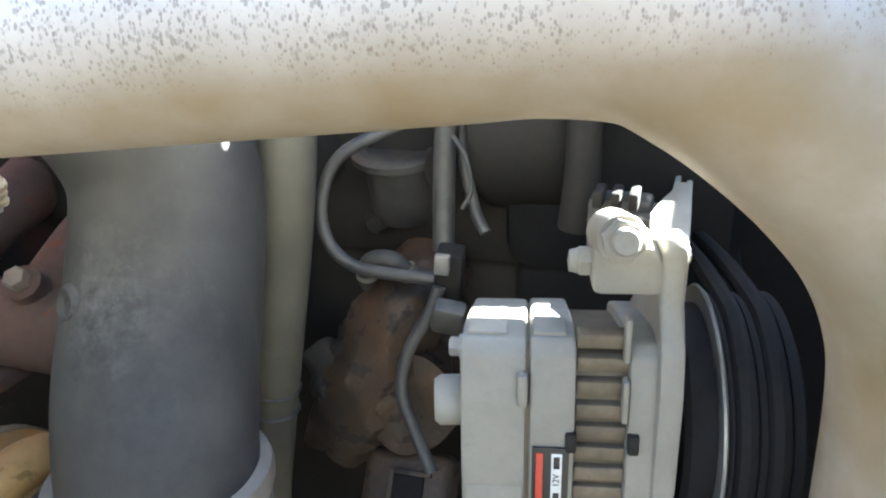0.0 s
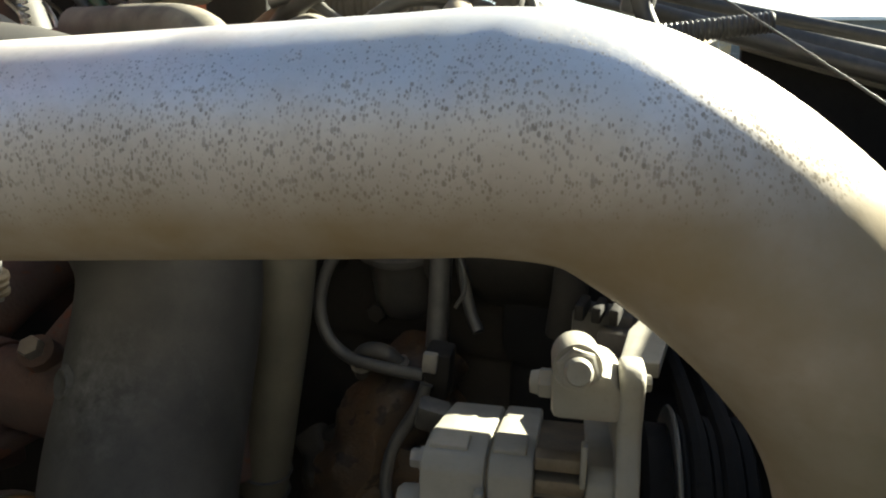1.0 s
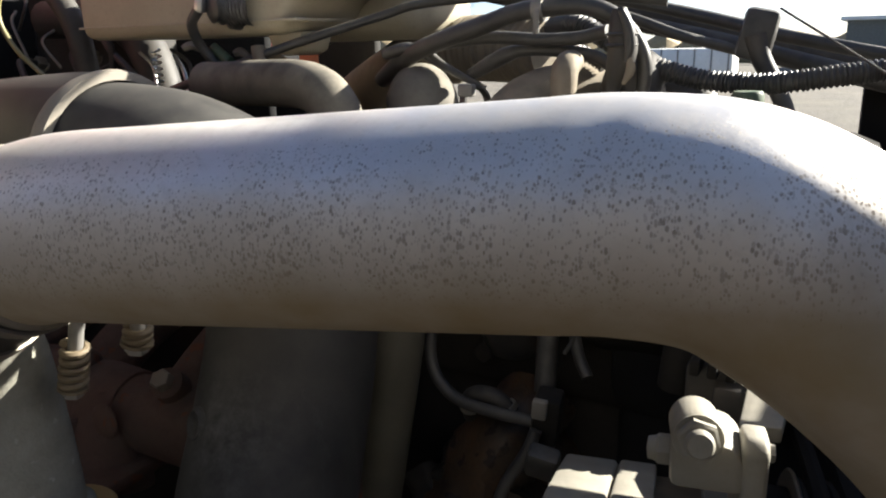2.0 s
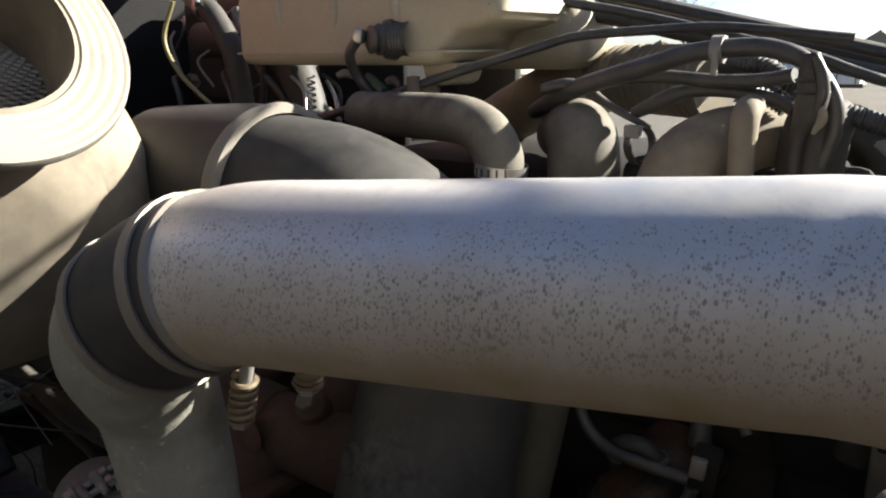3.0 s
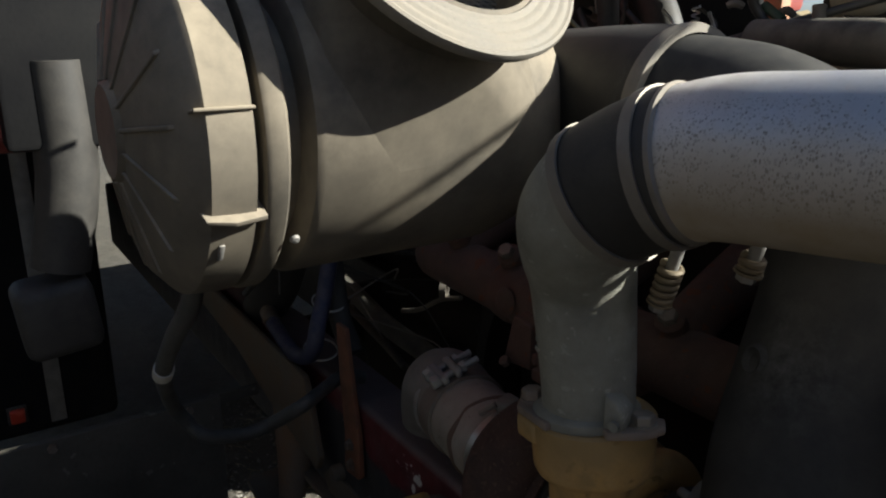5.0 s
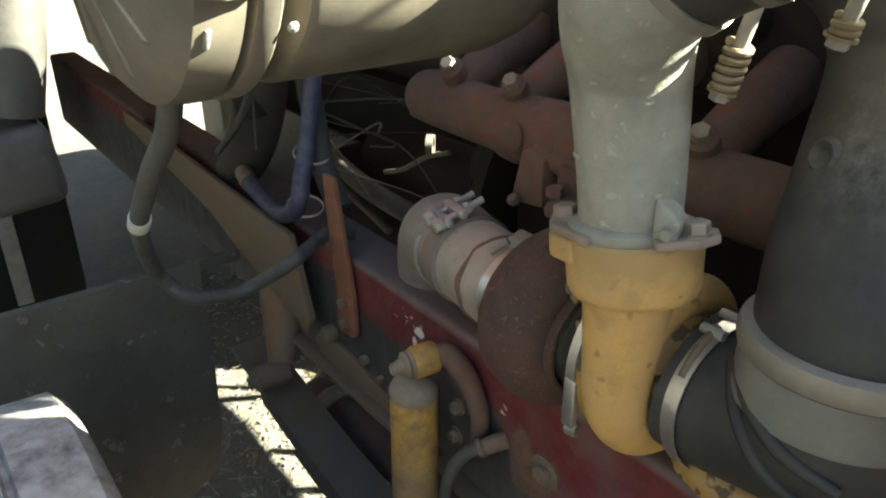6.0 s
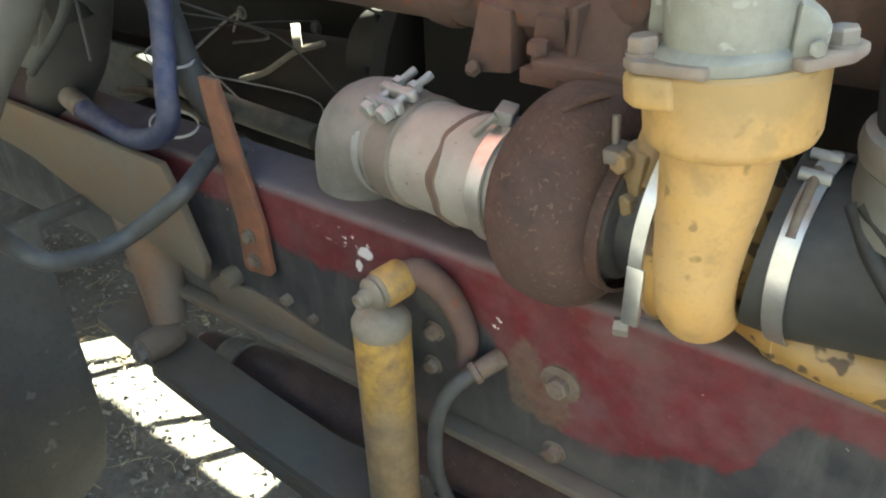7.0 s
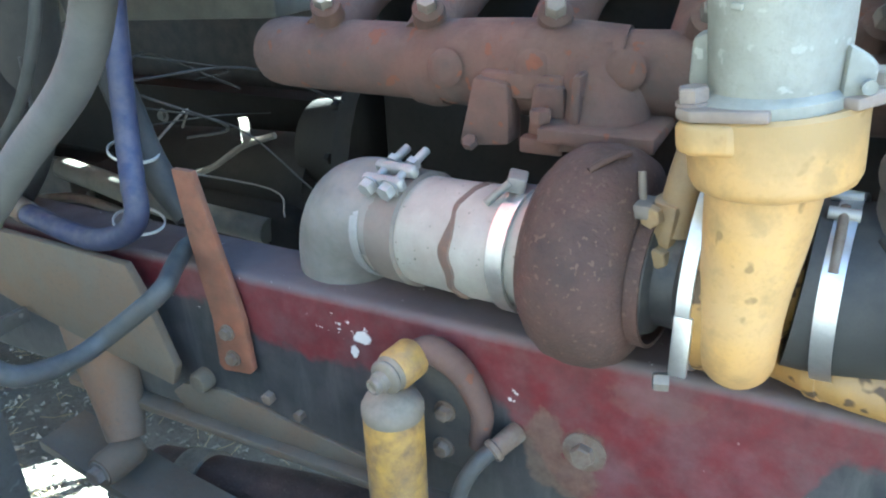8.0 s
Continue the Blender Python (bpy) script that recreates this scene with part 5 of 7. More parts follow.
for side in (((75, 0.175), (45, 0.160), (25, 0.168), (4, 0.199), (-13, 0.233), (-30, 0.270), (-38, 0.30)), ((75, 0.365), (40, 0.392), (5, 0.405), (-20, 0.398), (-38, 0.36))):
    for k in range(29):
        deg = 75 - 113 * k / 28
        y = float(np.interp(-deg, [-d for d, _ in side], [v for _, v in side]))
        bm.verts.new((AX + (AR + 0.0002) * math.cos(radians(deg)), y, AZ + (AR + 0.0002) * math.sin(radians(deg))))
bmesh.ops.convex_hull(bm, input=bm.verts[:])
bmesh.ops.delete(bm, geom=[f for f in bm.faces if abs((f.calc_center_median() - RC).dot(RN) + 0.048) < 0.002], context='FACES_ONLY')
part("inlet_saddle", bm, M_BLACKPL, cleaner, "creased flank between body and inlet", smooth=24)
lip = [(0.103, -0.022), (0.103, 0.0), (0.106, 0.004)]
for k in range(4):
    r = 0.1095 + 0.0100 * k
    lip += [(r, 0.0040), (r + 0.0025, 0.0027), (r + 0.0035, 0.0027), (r + 0.006, 0.0040)]
lip += [(0.1490, 0.003), (0.1505, -0.003), (0.1485, -0.008), (0.121, -0.014), (0.117, -0.022)]
part("seal_lip", turned(lip, RC, RN, 72, closed=True), M_LIP, cleaner, "grey ridged rubber sealing lip")
part("neck_fillet", tube([RC + RN * -0.115 + Vector((0.075, -0.05, -0.09)), RC + RN * -0.115 + Vector((0.05, 0.03, -0.10)), RC + RN * -0.12 + Vector((0.03, 0.10, -0.06))], 0.012, 10, 4), M_BLACKPL, cleaner)
# expanded metal screen wrapped over the element: rows of bent strands
bm = bmesh.new()
MR, step = AR + 0.0045, 0.0110
for i in range(-16, 17):
    for j in range(-26, 27):
        along, arc = (i + 0.5 * (j % 2)) * step, radians(51) + j * step * 0.5 / MR

        def on(da, dr, lift):
            g = arc + dr / MR
            return Vector((AX + (MR + lift) * math.cos(g), RC.y + along + da, AZ + (MR + lift) * math.sin(g)))
        c = on(0, 0, 0) - RC
        if (c - RN * c.dot(RN)).length > 0.099:
            continue
        for sgn in (-1, 1):
            for e0, e1 in ((-0.5, 0.0), (0.0, 0.5)):
                a0 = on(e0 * step, (step * 0.25 * sgn) * (1 - abs(e0) * 2), 0.0)
                b0 = on(e1 * step, (step * 0.25 * sgn) * (1 - abs(e1) * 2), 0.0)
                dd = (b0 - a0).normalized()
                rad_ = (a0 - Vector((AX, a0.y, AZ))).normalized()
                nn = rad_.cross(dd) * 0.0009
                lift = rad_ * 0.0034
                bm.faces.new([bm.verts.new(q) for q in (a0 - nn, a0 + nn + lift * sgn * 0.6, b0 + nn + lift * sgn * 0.6, b0 - nn)])
part("screen", bm, M_MESH, cleaner, "expanded metal screen in the inlet")

for pts, r in (([(-0.86, 0.16, 1.735), (-0.85, 0.20, 1.775), (-0.83, 0.27, 1.805), (-0.84, 0.36, 1.82), (-0.95, 0.48, 1.80)], 0.0045), ([(-0.90, 0.18, 1.742), (-0.88, 0.24, 1.770), (-0.86, 0.30, 1.775), (-0.93, 0.44, 1.77)], 0.003)):
    solo("thin_hose", tube(pts, r, 12, 5), M_GREYHOSE, "thin grey hose arching over the air cleaner", "hose")
# ---- intake duct from canister to compressor ----
duct = thing("intake_duct", (-0.42, 0.5, 1.08), "large black rubber intake duct bending down to the turbocharger", "duct")
DR = 0.086
part("boot", tube([(-0.80, 0.545, 1.585), (-0.72, 0.545, 1.59), (-0.66, 0.545, 1.592), (-0.615, 0.545, 1.590)], [DR, DR, DR + 0.001, DR + 0.003], 44, 4), M_DUCT, duct)
part("boot_lip", turned([(DR - 0.004, -0.010), (DR + 0.004, -0.009), (DR + 0.006, 0.0), (DR + 0.004, 0.008), (DR - 0.004, 0.009)], (-0.612, 0.545, 1.590), (1, 0, -0.05), 48, closed=True), M_LIP, duct, "dusty folded lip of the boot")
part("elbow", tube([(-0.64, 0.545, 1.588), (-0.58, 0.545, 1.586), (-0.52, 0.548, 1.578), (-0.465, 0.555, 1.553), (-0.428, 0.562, 1.508), (-0.4095, 0.5600, 1.45), (-0.3985, 0.5230, 1.37), (-0.3880, 0.4820, 1.30), (-0.3755, 0.4550, 1.240), (-0.3745, 0.4530, 1.185)], [0.082, 0.082, 0.082, 0.081, 0.080, 0.079, 0.0795, 0.080, 0.0790, 0.0790], 48, 6), M_DUCT, duct, "dusty black rubber elbow")
part("plug", turned([(0.005, 0), (0.015, 0), (0.0165, 0.005), (0.012, 0.009), (0.005, 0.006)], (-0.428, 0.4560, 1.386), (-0.35, -0.9, 0.30), 24), M_DUCT, duct)
RINGC, RINGA = Vector((-0.3745, 0.453, 1.236)), Vector((0.0, 0.03, 1)).normalized()
part("ring", turned([(0.078, -0.013), (0.0885, -0.011), (0.0905, -0.004), (0.0905, 0.004), (0.0885, 0.010), (0.078, 0.012)], RINGC, RINGA, 56, closed=True), M_BAND, duct, "pale metal ring")
part("can_band", turned([(0.079, -0.060), (0.0865, -0.060), (0.0875, -0.052), (0.0865, -0.045), (0.0865, -0.013), (0.079, -0.013)], RINGC, RINGA, 56, closed=True), M_FRAMEGREY, duct)
part("lower_elbow", tube([RINGC - RINGA * 0.008, RINGC - RINGA * 0.055, (-0.374, 0.447, 1.158), (-0.394, 0.448, 1.141), (-0.430, 0.452, 1.130), (-0.47, 0.455, 1.124), (-0.507, 0.455, 1.126)], [0.083, 0.0835, 0.082, 0.077, 0.076, 0.0785, 0.080], 44, 5), M_DUCT, duct)
part("rib", tube([(-0.452, 0.415, 1.192), (-0.425, 0.385, 1.168), (-0.385, 0.371, 1.135), (-0.335, 0.378, 1.115)], [0.007, 0.008, 0.008, 0.005], 10, 4), M_DUCT, duct)
part("rib", tube([(-0.444, 0.406, 1.199), (-0.410, 0.378, 1.184), (-0.370, 0.366, 1.166), (-0.325, 0.376, 1.150)], [0.006, 0.0075, 0.0075, 0.005], 10, 4), M_DUCT, duct)
part("clamp_band", ringband((-0.474, 0.457, 1.123), (1, -0.12, 0.05), 0.0835, 0.017, 0.0016), M_BRIGHT, duct, "bright t-bolt clamp band")
part("clamp_bolt", tube([(-0.484, 0.4330, 1.2075), (-0.4845, 0.4070, 1.192), (-0.485, 0.3870, 1.168)], 0.0042, 10, 3), M_BOLTRUST, duct)
for p in ((-0.4835, 0.4560, 1.2085), (-0.4840, 0.4270, 1.2035)):
    part("clamp_trunnion", tube([(p[0] - 0.012, p[1], p[2]), (p[0] + 0.012, p[1], p[2])], 0.0055, 12, 2), M_ZINC, duct)


# ---- alternator ----
alt = thing("alternator", (-0.05, 0.54, 1.23), "pale aluminium alternator with a black and red label", "alternator")
ALY, ALZ = 0.541, 1.309
AC = lambda x: (x, ALY, ALZ)
FACE = [(0.470, 1.232), (0.458, 1.262), (0.4545, 1.304), (0.457, 1.362), (0.463, 1.393), (0.472, 1.4005), (0.500, 1.399), (0.553, 1.384), (0.604, 1.368), (0.626, 1.309), (0.604, 1.250), (0.541, 1.224)]


def cast_slice(x0, x1, inset=0.0, bevel=0.003):
    """A slab of the alternator's squarish casting between x0 and x1."""
    k = 1 - inset / 0.085
    return prism([(ALY + (y - ALY) * k, 1.318 + (z - 1.318) * k) for y, z in FACE], ((x0 + x1) / 2, 0, 0), (0, 1, 0), (0, 0, 1), x1 - x0, bevel)


def face_at(z):
    """How far forward the casting reaches at height z."""
    return float(np.interp(z, [q[1] for q in FACE[:5]], [q[0] for q in FACE[:5]]))


part("rear_frame", cast_slice(-0.1225, -0.0805), M_ALT, alt)
part("seam", cast_slice(-0.0815, -0.0775, 0.004, 0.0), M_STATOR, alt)
part("mid_frame", cast_slice(-0.0785, -0.0495, -0.0012), M_ALT, alt)
part("stator", cast_slice(-0.0500, -0.0160, 0.0095, 0.0), M_STATOR, alt, "dark ribbed stator ring")
for k in range(11):
    z = 1.247 + 0.0155 * k
    part("stator_bar", block((-0.033, face_at(z) + 0.010, z), (0.0325, 0.012, 0.0105), Euler((0.10 * (k - 5) / 5, 0, 0)).to_matrix(), 0.002), M_STATOR, alt)
part("front_frame", cast_slice(-0.0170, 0.0030), M_ALT, alt)
part("boss", block((-0.083, 0.4580, 1.372), (0.007, 0.010, 0.024), bevel=0.003), M_ALT, alt)
part("flank_step", block((-0.101, 0.4570, 1.278), (0.038, 0.006, 0.046), bevel=0.002), M_ALT, alt)
part("top_pad", block((-0.106, 0.486, 1.4000), (0.026, 0.020, 0.006), bevel=0.002), M_ALT, alt)
part("top_pad", block((-0.066, 0.487, 1.4012), (0.022, 0.024, 0.006), bevel=0.002), M_ALT, alt)
for x in (-0.0520, -0.0130):
    part("through_bolt", block((x, 0.4555, 1.3365), (0.007, 0.008, 0.014), bevel=0.0015), M_BLOCK, alt)
for z in (1.365, 1.405):
    part("ear", block((-0.0190, face_at(z) + 0.003, z), (0.004, 0.010, 0.030), bevel=0.0015), M_ALT, alt)
part("rear_terminal", turned([(0, 0), (0.016, 0), (0.017, 0.003), (0.017, 0.016), (0.014, 0.020), (0, 0.020)], (-0.122, 0.484, 1.347), (-1, -0.1, 0), 28), M_ALT, alt)
part("stud", hexbolt((-0.1215, 0.475, 1.392), (-1, 0, 0), 0.0065, 0.007, 0.008), M_STEELD, alt)
LUGA = Vector((0.04, -1, 0.24)).normalized()
LUGF = Vector((-0.0262, 0.4660, 1.4700))
part("lug_boss", turned([(0, 0), (0.0145, 0), (0.0155, 0.004), (0.0155, 0.046), (0.0142, 0.050), (0, 0.050)], LUGF - LUGA * 0.050, LUGA, 36), M_ALT, alt)
part("lug_block", prism([(-0.041, 1.430), (0.002, 1.430), (0.002, 1.452), (-0.006, 1.462), (-0.034, 1.470), (-0.042, 1.46)], (0, 0.498, 0), (1, 0, 0), (0, 0, 1), 0.050, 0.005), M_ALT, alt)
part("lug_nut", hexbolt(LUGF, LUGA, 0.0132, 0.009, 0.0145), M_ALT, alt)
part("lug_stud", turned([(0, 0), (0.0085, 0), (0.0085, 0.006), (0.007, 0.008), (0, 0.008)], LUGF + LUGA * 0.010, LUGA, 24), M_ALT, alt)
part("side_nut", hexbolt((-0.041, 0.490, 1.447), (-1, 0, 0), 0.010, 0.009), M_ALT, alt)
part("side_bolt", turned([(0, 0), (0.008, 0), (0.007, 0.005), (0, 0.006)], (-0.050, 0.490, 1.447), (-1, 0, 0), 18), M_ALT, alt)
part("arm", prism([(0.472, 1.460), (0.480, 1.467), (0.505, 1.464), (0.525, 1.44), (0.565, 1.40), (0.602, 1.37), (0.620, 1.30), (0.60, 1.25), (0.53, 1.224), (0.468, 1.236), (0.4510, 1.30), (0.4515, 1.372), (0.458, 1.398), (0.474, 1.424)], (0.0075, 0, 0), (0, 1, 0), (0, 0, 1), 0.0155, 0.0035), M_ALT, alt)
part("arm_bolt", hexbolt((0.015, 0.500, 1.448), (1, 0, 0), 0.006, 0.006), M_ALT, alt)
rib_arm = thing("alternator_bracket", (-0.045, 0.66, 1.38), "dark ribbed mounting bracket behind the alternator lug", "bracket")
part("web", block((-0.042, 0.665, 1.405), (0.052, 0.03, 0.07), bevel=0.005), M_DARKMETAL, rib_arm)
for k in range(3):
    part("rib", block((-0.058 + 0.014 * k, 0.648, 1.443), (0.008, 0.03, 0.014), bevel=0.002), M_BLOCK, rib_arm)
part("top_plate", prism([(-0.012, 0.561), (0.015, 0.568), (0.013, 0.724), (0.008, 0.724), (0.008, 0.716), (0.003, 0.716), (0.003, 0.737), (-0.002, 0.737), (-0.003, 0.690), (-0.009, 0.665), (-0.016, 0.622)], (0, 0, 1.434), (1, 0, 0), (0, 1, 0), 0.012, 0.0015), M_ALT, rib_arm, "pale ragged top plate of the bracket")
part("top_web", block((-0.018, 0.66, 1.415), (0.05, 0.05, 0.03), bevel=0.004), M_DARKMETAL, rib_arm)
part("stand_pipe", tube([(-0.078, 0.69, 1.52), (-0.078, 0.688, 1.46), (-0.080, 0.69, 1.40)], [0.016, 0.0155, 0.019], 24, 3), M_BLOCK, rib_arm)
part("fan", turned([(0, 0), (0.076, 0), (0.080, 0.004), (0.080, 0.020), (0, 0.020)], AC(0.0215), (1, 0, 0), 48), M_SHADEBLK, alt)
part("fan_rim", turned([(0.074, 0), (0.0925, 0.0), (0.094, 0.0015), (0.0925, 0.003), (0.074, 0.003)], AC(0.042), (1, 0, 0), 72, closed=True), M_BRIGHT, alt, "bright thin rim of the fan plate")
part("pulley", turned([(0, 0), (0.086, 0), (0.088, 0.002), (0.088, 0.004), (0.074, 0.012), (0.088, 0.020), (0.088, 0.024), (0.074, 0.032), (0.088, 0.040), (0.089, 0.046), (0.080, 0.050), (0, 0.050)], AC(0.046), (1, 0, 0), 56), M_SHADEBLK, alt, "dark grooved pulley")
lab = part("label_plate", block((-0.0645, 0.4530, 1.297), (0.0235, 0.002, 0.072), bevel=0.0005), M_LABELBK, alt, "black label with red and white strips")


def text_plate(words, size, place, turn, material, parent, name):
    cu = bpy.data.curves.new(name, 'FONT')
    cu.body, cu.size, cu.align_x, cu.align_y, cu.extrude = words, size, 'CENTER', 'CENTER', 0.0002
    tmp = bpy.data.objects.new(name, cu)
    scene.collection.objects.link(tmp)
    me = bpy.data.meshes.new_from_object(tmp.evaluated_get(bpy.context.evaluated_depsgraph_get()))
    bpy.data.objects.remove(tmp)
    bm = bmesh.new()
    bm.from_mesh(me)
    bpy.data.meshes.remove(me)
    bmesh.ops.transform(bm, matrix=Matrix.Translation(place) @ turn.to_4x4(), verts=bm.verts)
    return part(name, bm, material, parent)


part("red_strip", block((-0.0715, 0.4518, 1.300), (0.0045, 0.0012, 0.058), bevel=0.0003), M_LABELRD, lab)
part("white_strip", block((-0.0605, 0.4518, 1.299), (0.0068, 0.0012, 0.060), bevel=0.0003), M_LABELWH, lab)
text_plate("12V", 0.0062, (-0.0605, 0.4511, 1.309), Euler((radians(90), 0, 0)).to_matrix() @ Matrix.Rotation(radians(90), 3, 'Z'), M_LABELBK, lab, "lettering")
for z, h in ((1.3225, 0.009), (1.294, 0.010), (1.281, 0.007)):
    part("print_bar", block((-0.0605, 0.4512, z), (0.0040, 0.0010, h), bevel=0.0002), M_LABELBK, lab)

belts = thing("drive_belt", (0.08, 0.6, 1.2), "black drive belts round the alternator pulley", "belt")
for x in (0.058, 0.078):
    pts = [(x, ALY + 0.086 * math.cos(a), ALZ + 0.086 * math.sin(a)) for a in (radians(92 + 170 * k / 12) for k in range(13))]
    part("belt", tube([(x, 0.96, 1.345), (x, 0.80, 1.368), (x, 0.64, 1.390), *pts, (x, 0.80, 1.16)], 0.0072, 8, 3), M_SHADEBLK, belts)
ALT_TURN = Matrix.Translation((-0.062, 0.54, 1.23)) @ Matrix.Rotation(radians(12.4), 4, 'Z') @ Matrix.Translation((0.05, -0.54, -1.23))
for ob in (alt, belts):
    ob.matrix_basis = ALT_TURN @ ob.matrix_basis
shroud = thing("radiator", (0.42, 0.86, 0.8), "dark radiator with fan shroud at the front", "radiator")
part("core", block((0.45, 0.86, 1.26), (0.08, 0.9, 0.94), bevel=0.01), M_DARKMETAL, shroud)
part("shroud", block((0.36, 0.90, 1.28), (0.10, 0.8, 0.88), bevel=0.03), M_DARKMETAL, shroud)


# ---- hoses and wiring between pipe and block ----
def hose(name, pts, r, mat, label, category="hose", sub=6, seg=14, **more):
    return solo(name, tube(pts, r, seg, sub, **more), mat, label, category)


coolant = thing("coolant_hose", (-0.40, 0.65, 1.06), "olive dusty coolant hose with wire ties", "hose")
part("hose", tube([(-0.335, 0.655, 1.60), (-0.342, 0.65, 1.50), (-0.352, 0.642, 1.40), (-0.372, 0.64, 1.28), (-0.392, 0.64, 1.17), (-0.41, 0.64, 1.06), (-0.43, 0.66, 0.95)], [0.027, 0.028, 0.029, 0.028, 0.027, 0.0265, 0.027], 24, 5), M_HOSE, coolant)
for z, x in ((1.215, -0.384), (1.190, -0.388)):
    part("wire_tie", turned([(0.027, -0.0015), (0.030, 0), (0.027, 0.0015)], (x, 0.64, z), (0.15, 0, 1), 24, closed=True), M_CABLE, coolant)
hose("cable", [(-0.215, 0.70, 1.50), (-0.25, 0.69, 1.485), (-0.305, 0.675, 1.455), (-0.325, 0.67, 1.41), (-0.318, 0.665, 1.372), (-0.29, 0.66, 1.352), (-0.25, 0.655, 1.350), (-0.205, 0.655, 1.350)], 0.0062, M_LOOM, "grey cable curving to a connector", "cable")
hose("cable", [(-0.20, 0.65, 1.345), (-0.208, 0.645, 1.32), (-0.228, 0.635, 1.28), (-0.232, 0.625, 1.24), (-0.215, 0.615, 1.205), (-0.195, 0.60, 1.175)], 0.0062, M_LOOM, "grey cable leading down beside the pump", "cable")
hose("cable", [(-0.205, 0.72, 1.56), (-0.212, 0.72, 1.50), (-0.215, 0.715, 1.42), (-0.212, 0.70, 1.36)], 0.011, M_CABLE, "dark cable running down the block", "cable")
hose("cable", [(-0.19, 0.74, 1.55), (-0.202, 0.735, 1.47), (-0.19, 0.73, 1.40), (-0.175, 0.72, 1.375)], 0.006, M_CABLE, "thin dark cable on the block", "cable")
hose("wire", [(-0.20, 0.70, 1.475), (-0.188, 0.70, 1.455), (-0.183, 0.70, 1.425), (-0.192, 0.70, 1.405)], 0.0022, M_GREYHOSE, "thin looped grey wire", "wire")
plug = thing("connector", (-0.195, 0.665, 1.33), "dark electrical connector with a grey latch", "connector")
part("shell", block((-0.196, 0.668, 1.352), (0.026, 0.03, 0.05), Euler((0.1, 0.1, 0.2)).to_matrix(), 0.004), M_BLOCK, plug)
part("latch", block((-0.196, 0.648, 1.368), (0.014, 0.008, 0.02), Euler((0.1, 0.1, 0.2)).to_matrix(), 0.002), M_STEELD, plug)
part("clip", block((-0.185, 0.63, 1.325), (0.03, 0.02, 0.03), Euler((0.3, 0.2, 0.2)).to_matrix(), 0.005), M_CABLE, plug)

# ---- surge tank and upper hoses ----
tank = thing("surge_tank", (-0.66, 0.80, 1.715), "aged white plastic coolant surge tank with a level sensor", "tank")
part("body", prism([(-0.887, 1.7125), (-0.545, 1.7125), (-0.527, 1.732), (-0.520, 1.751), (-0.476, 1.754), (-0.454, 1.764), (-0.453, 1.784), (-0.474, 1.7995), (-0.530, 1.8075), (-0.887, 1.8075)], (0, 0.792, 0), (1, 0, 0), (0, 0, 1), 0.148, 0.016, seg=4), M_TANK, tank)
part("end_lobe", block((-0.548, 0.925, 1.747), (0.225, 0.150, 0.086), bevel=0.034, seg=5), M_TANK, tank)
part("sump", prism([(-0.585, 1.716), (-0.578, 1.694), (-0.560, 1.688), (-0.540, 1.692), (-0.530, 1.716)], (0, 0.775, 0), (1, 0, 0), (0, 0, 1), 0.060, 0.006), M_TANK, tank)
part("outlet_stub", tube([(-0.570, 0.745, 1.690), (-0.572, 0.735, 1.672), (-0.560, 0.725, 1.664)], 0.013, 16, 3), M_TAN, tank)
part("seam", block((-0.70, 0.768, 1.728), (0.372, 0.103, 0.003), bevel=0.001), M_TANK, tank)
for x in (-0.80, -0.70, -0.60):
    part("flute", tube([(x, 0.724, 1.80), (x + 0.003, 0.721, 1.775), (x + 0.004, 0.722, 1.755)], [0.010, 0.008, 0.003], 10, 3), M_TANK, tank)
part("filler_neck", turned([(0, 0), (0.03, 0), (0.03, 0.03), (0.034, 0.032), (0.034, 0.045), (0, 0.045)], (-0.80, 0.77, 1.80), (0, 0, 1), 28), M_TANK, tank)
part("cap_bracket", block((-0.80, 0.735, 1.812), (0.06, 0.03, 0.010), bevel=0.003), M_STEELD, tank)
sens = part("level_sensor", turned([(0, 0), (0.024, 0), (0.022, 0.010), (0.016, 0.012), (0.018, 0.02), (0.014, 0.024), (0.016, 0.030), (0.010, 0.034), (0, 0.034)], (-0.605, 0.724, 1.742), (-0.4, -1, 0), 28), M_CABLE, tank, "black level sensor plug")
part("latch", block((-0.628, 0.690, 1.746), (0.011, 0.014, 0.016), Euler((0, 0.2, 0.3)).to_matrix(), 0.003), M_BRIGHT, sens)
rings = [(0.0195, 0), (0.0195, 0.004)]
for k in range(6):
    rings += [(0.0178, 0.0055 + 0.0045 * k), (0.0190, 0.0075 + 0.0045 * k)]
part("sensor_body", turned(rings + [(0.0165, 0.034), (0.0150, 0.042), (0.0105, 0.044), (0.0105, 0.048)], (-0.578, 0.722, 1.742), (-1, -0.25, 0), 32), M_CABLE, sens)
hose("cable", [(-0.63, 0.688, 1.742), (-0.645, 0.69, 1.725), (-0.648, 0.705, 1.70), (-0.63, 0.72, 1.67), (-0.61, 0.73, 1.64)], 0.006, M_CABLE, "black sensor cable under the tank", "cable")

upper = thing("heater_hose", (-0.42, 0.65, 1.56), "dusty black hose bending down with a slotted clamp", "hose")
part("hose", tube([(-0.63, 0.69, 1.66), (-0.60, 0.685, 1.660), (-0.52, 0.672, 1.662), (-0.455, 0.66, 1.660), (-0.42, 0.652, 1.643), (-0.407, 0.648, 1.61), (-0.405, 0.645, 1.55)], 0.0245, 24, 6), M_TOPHOSE, upper)
part("clamp", ringband((-0.4065, 0.648, 1.617), (0.1, 0, 1), 0.0247, 0.012, 0.0012), M_BRIGHT, upper, "bright slotted worm clamp")
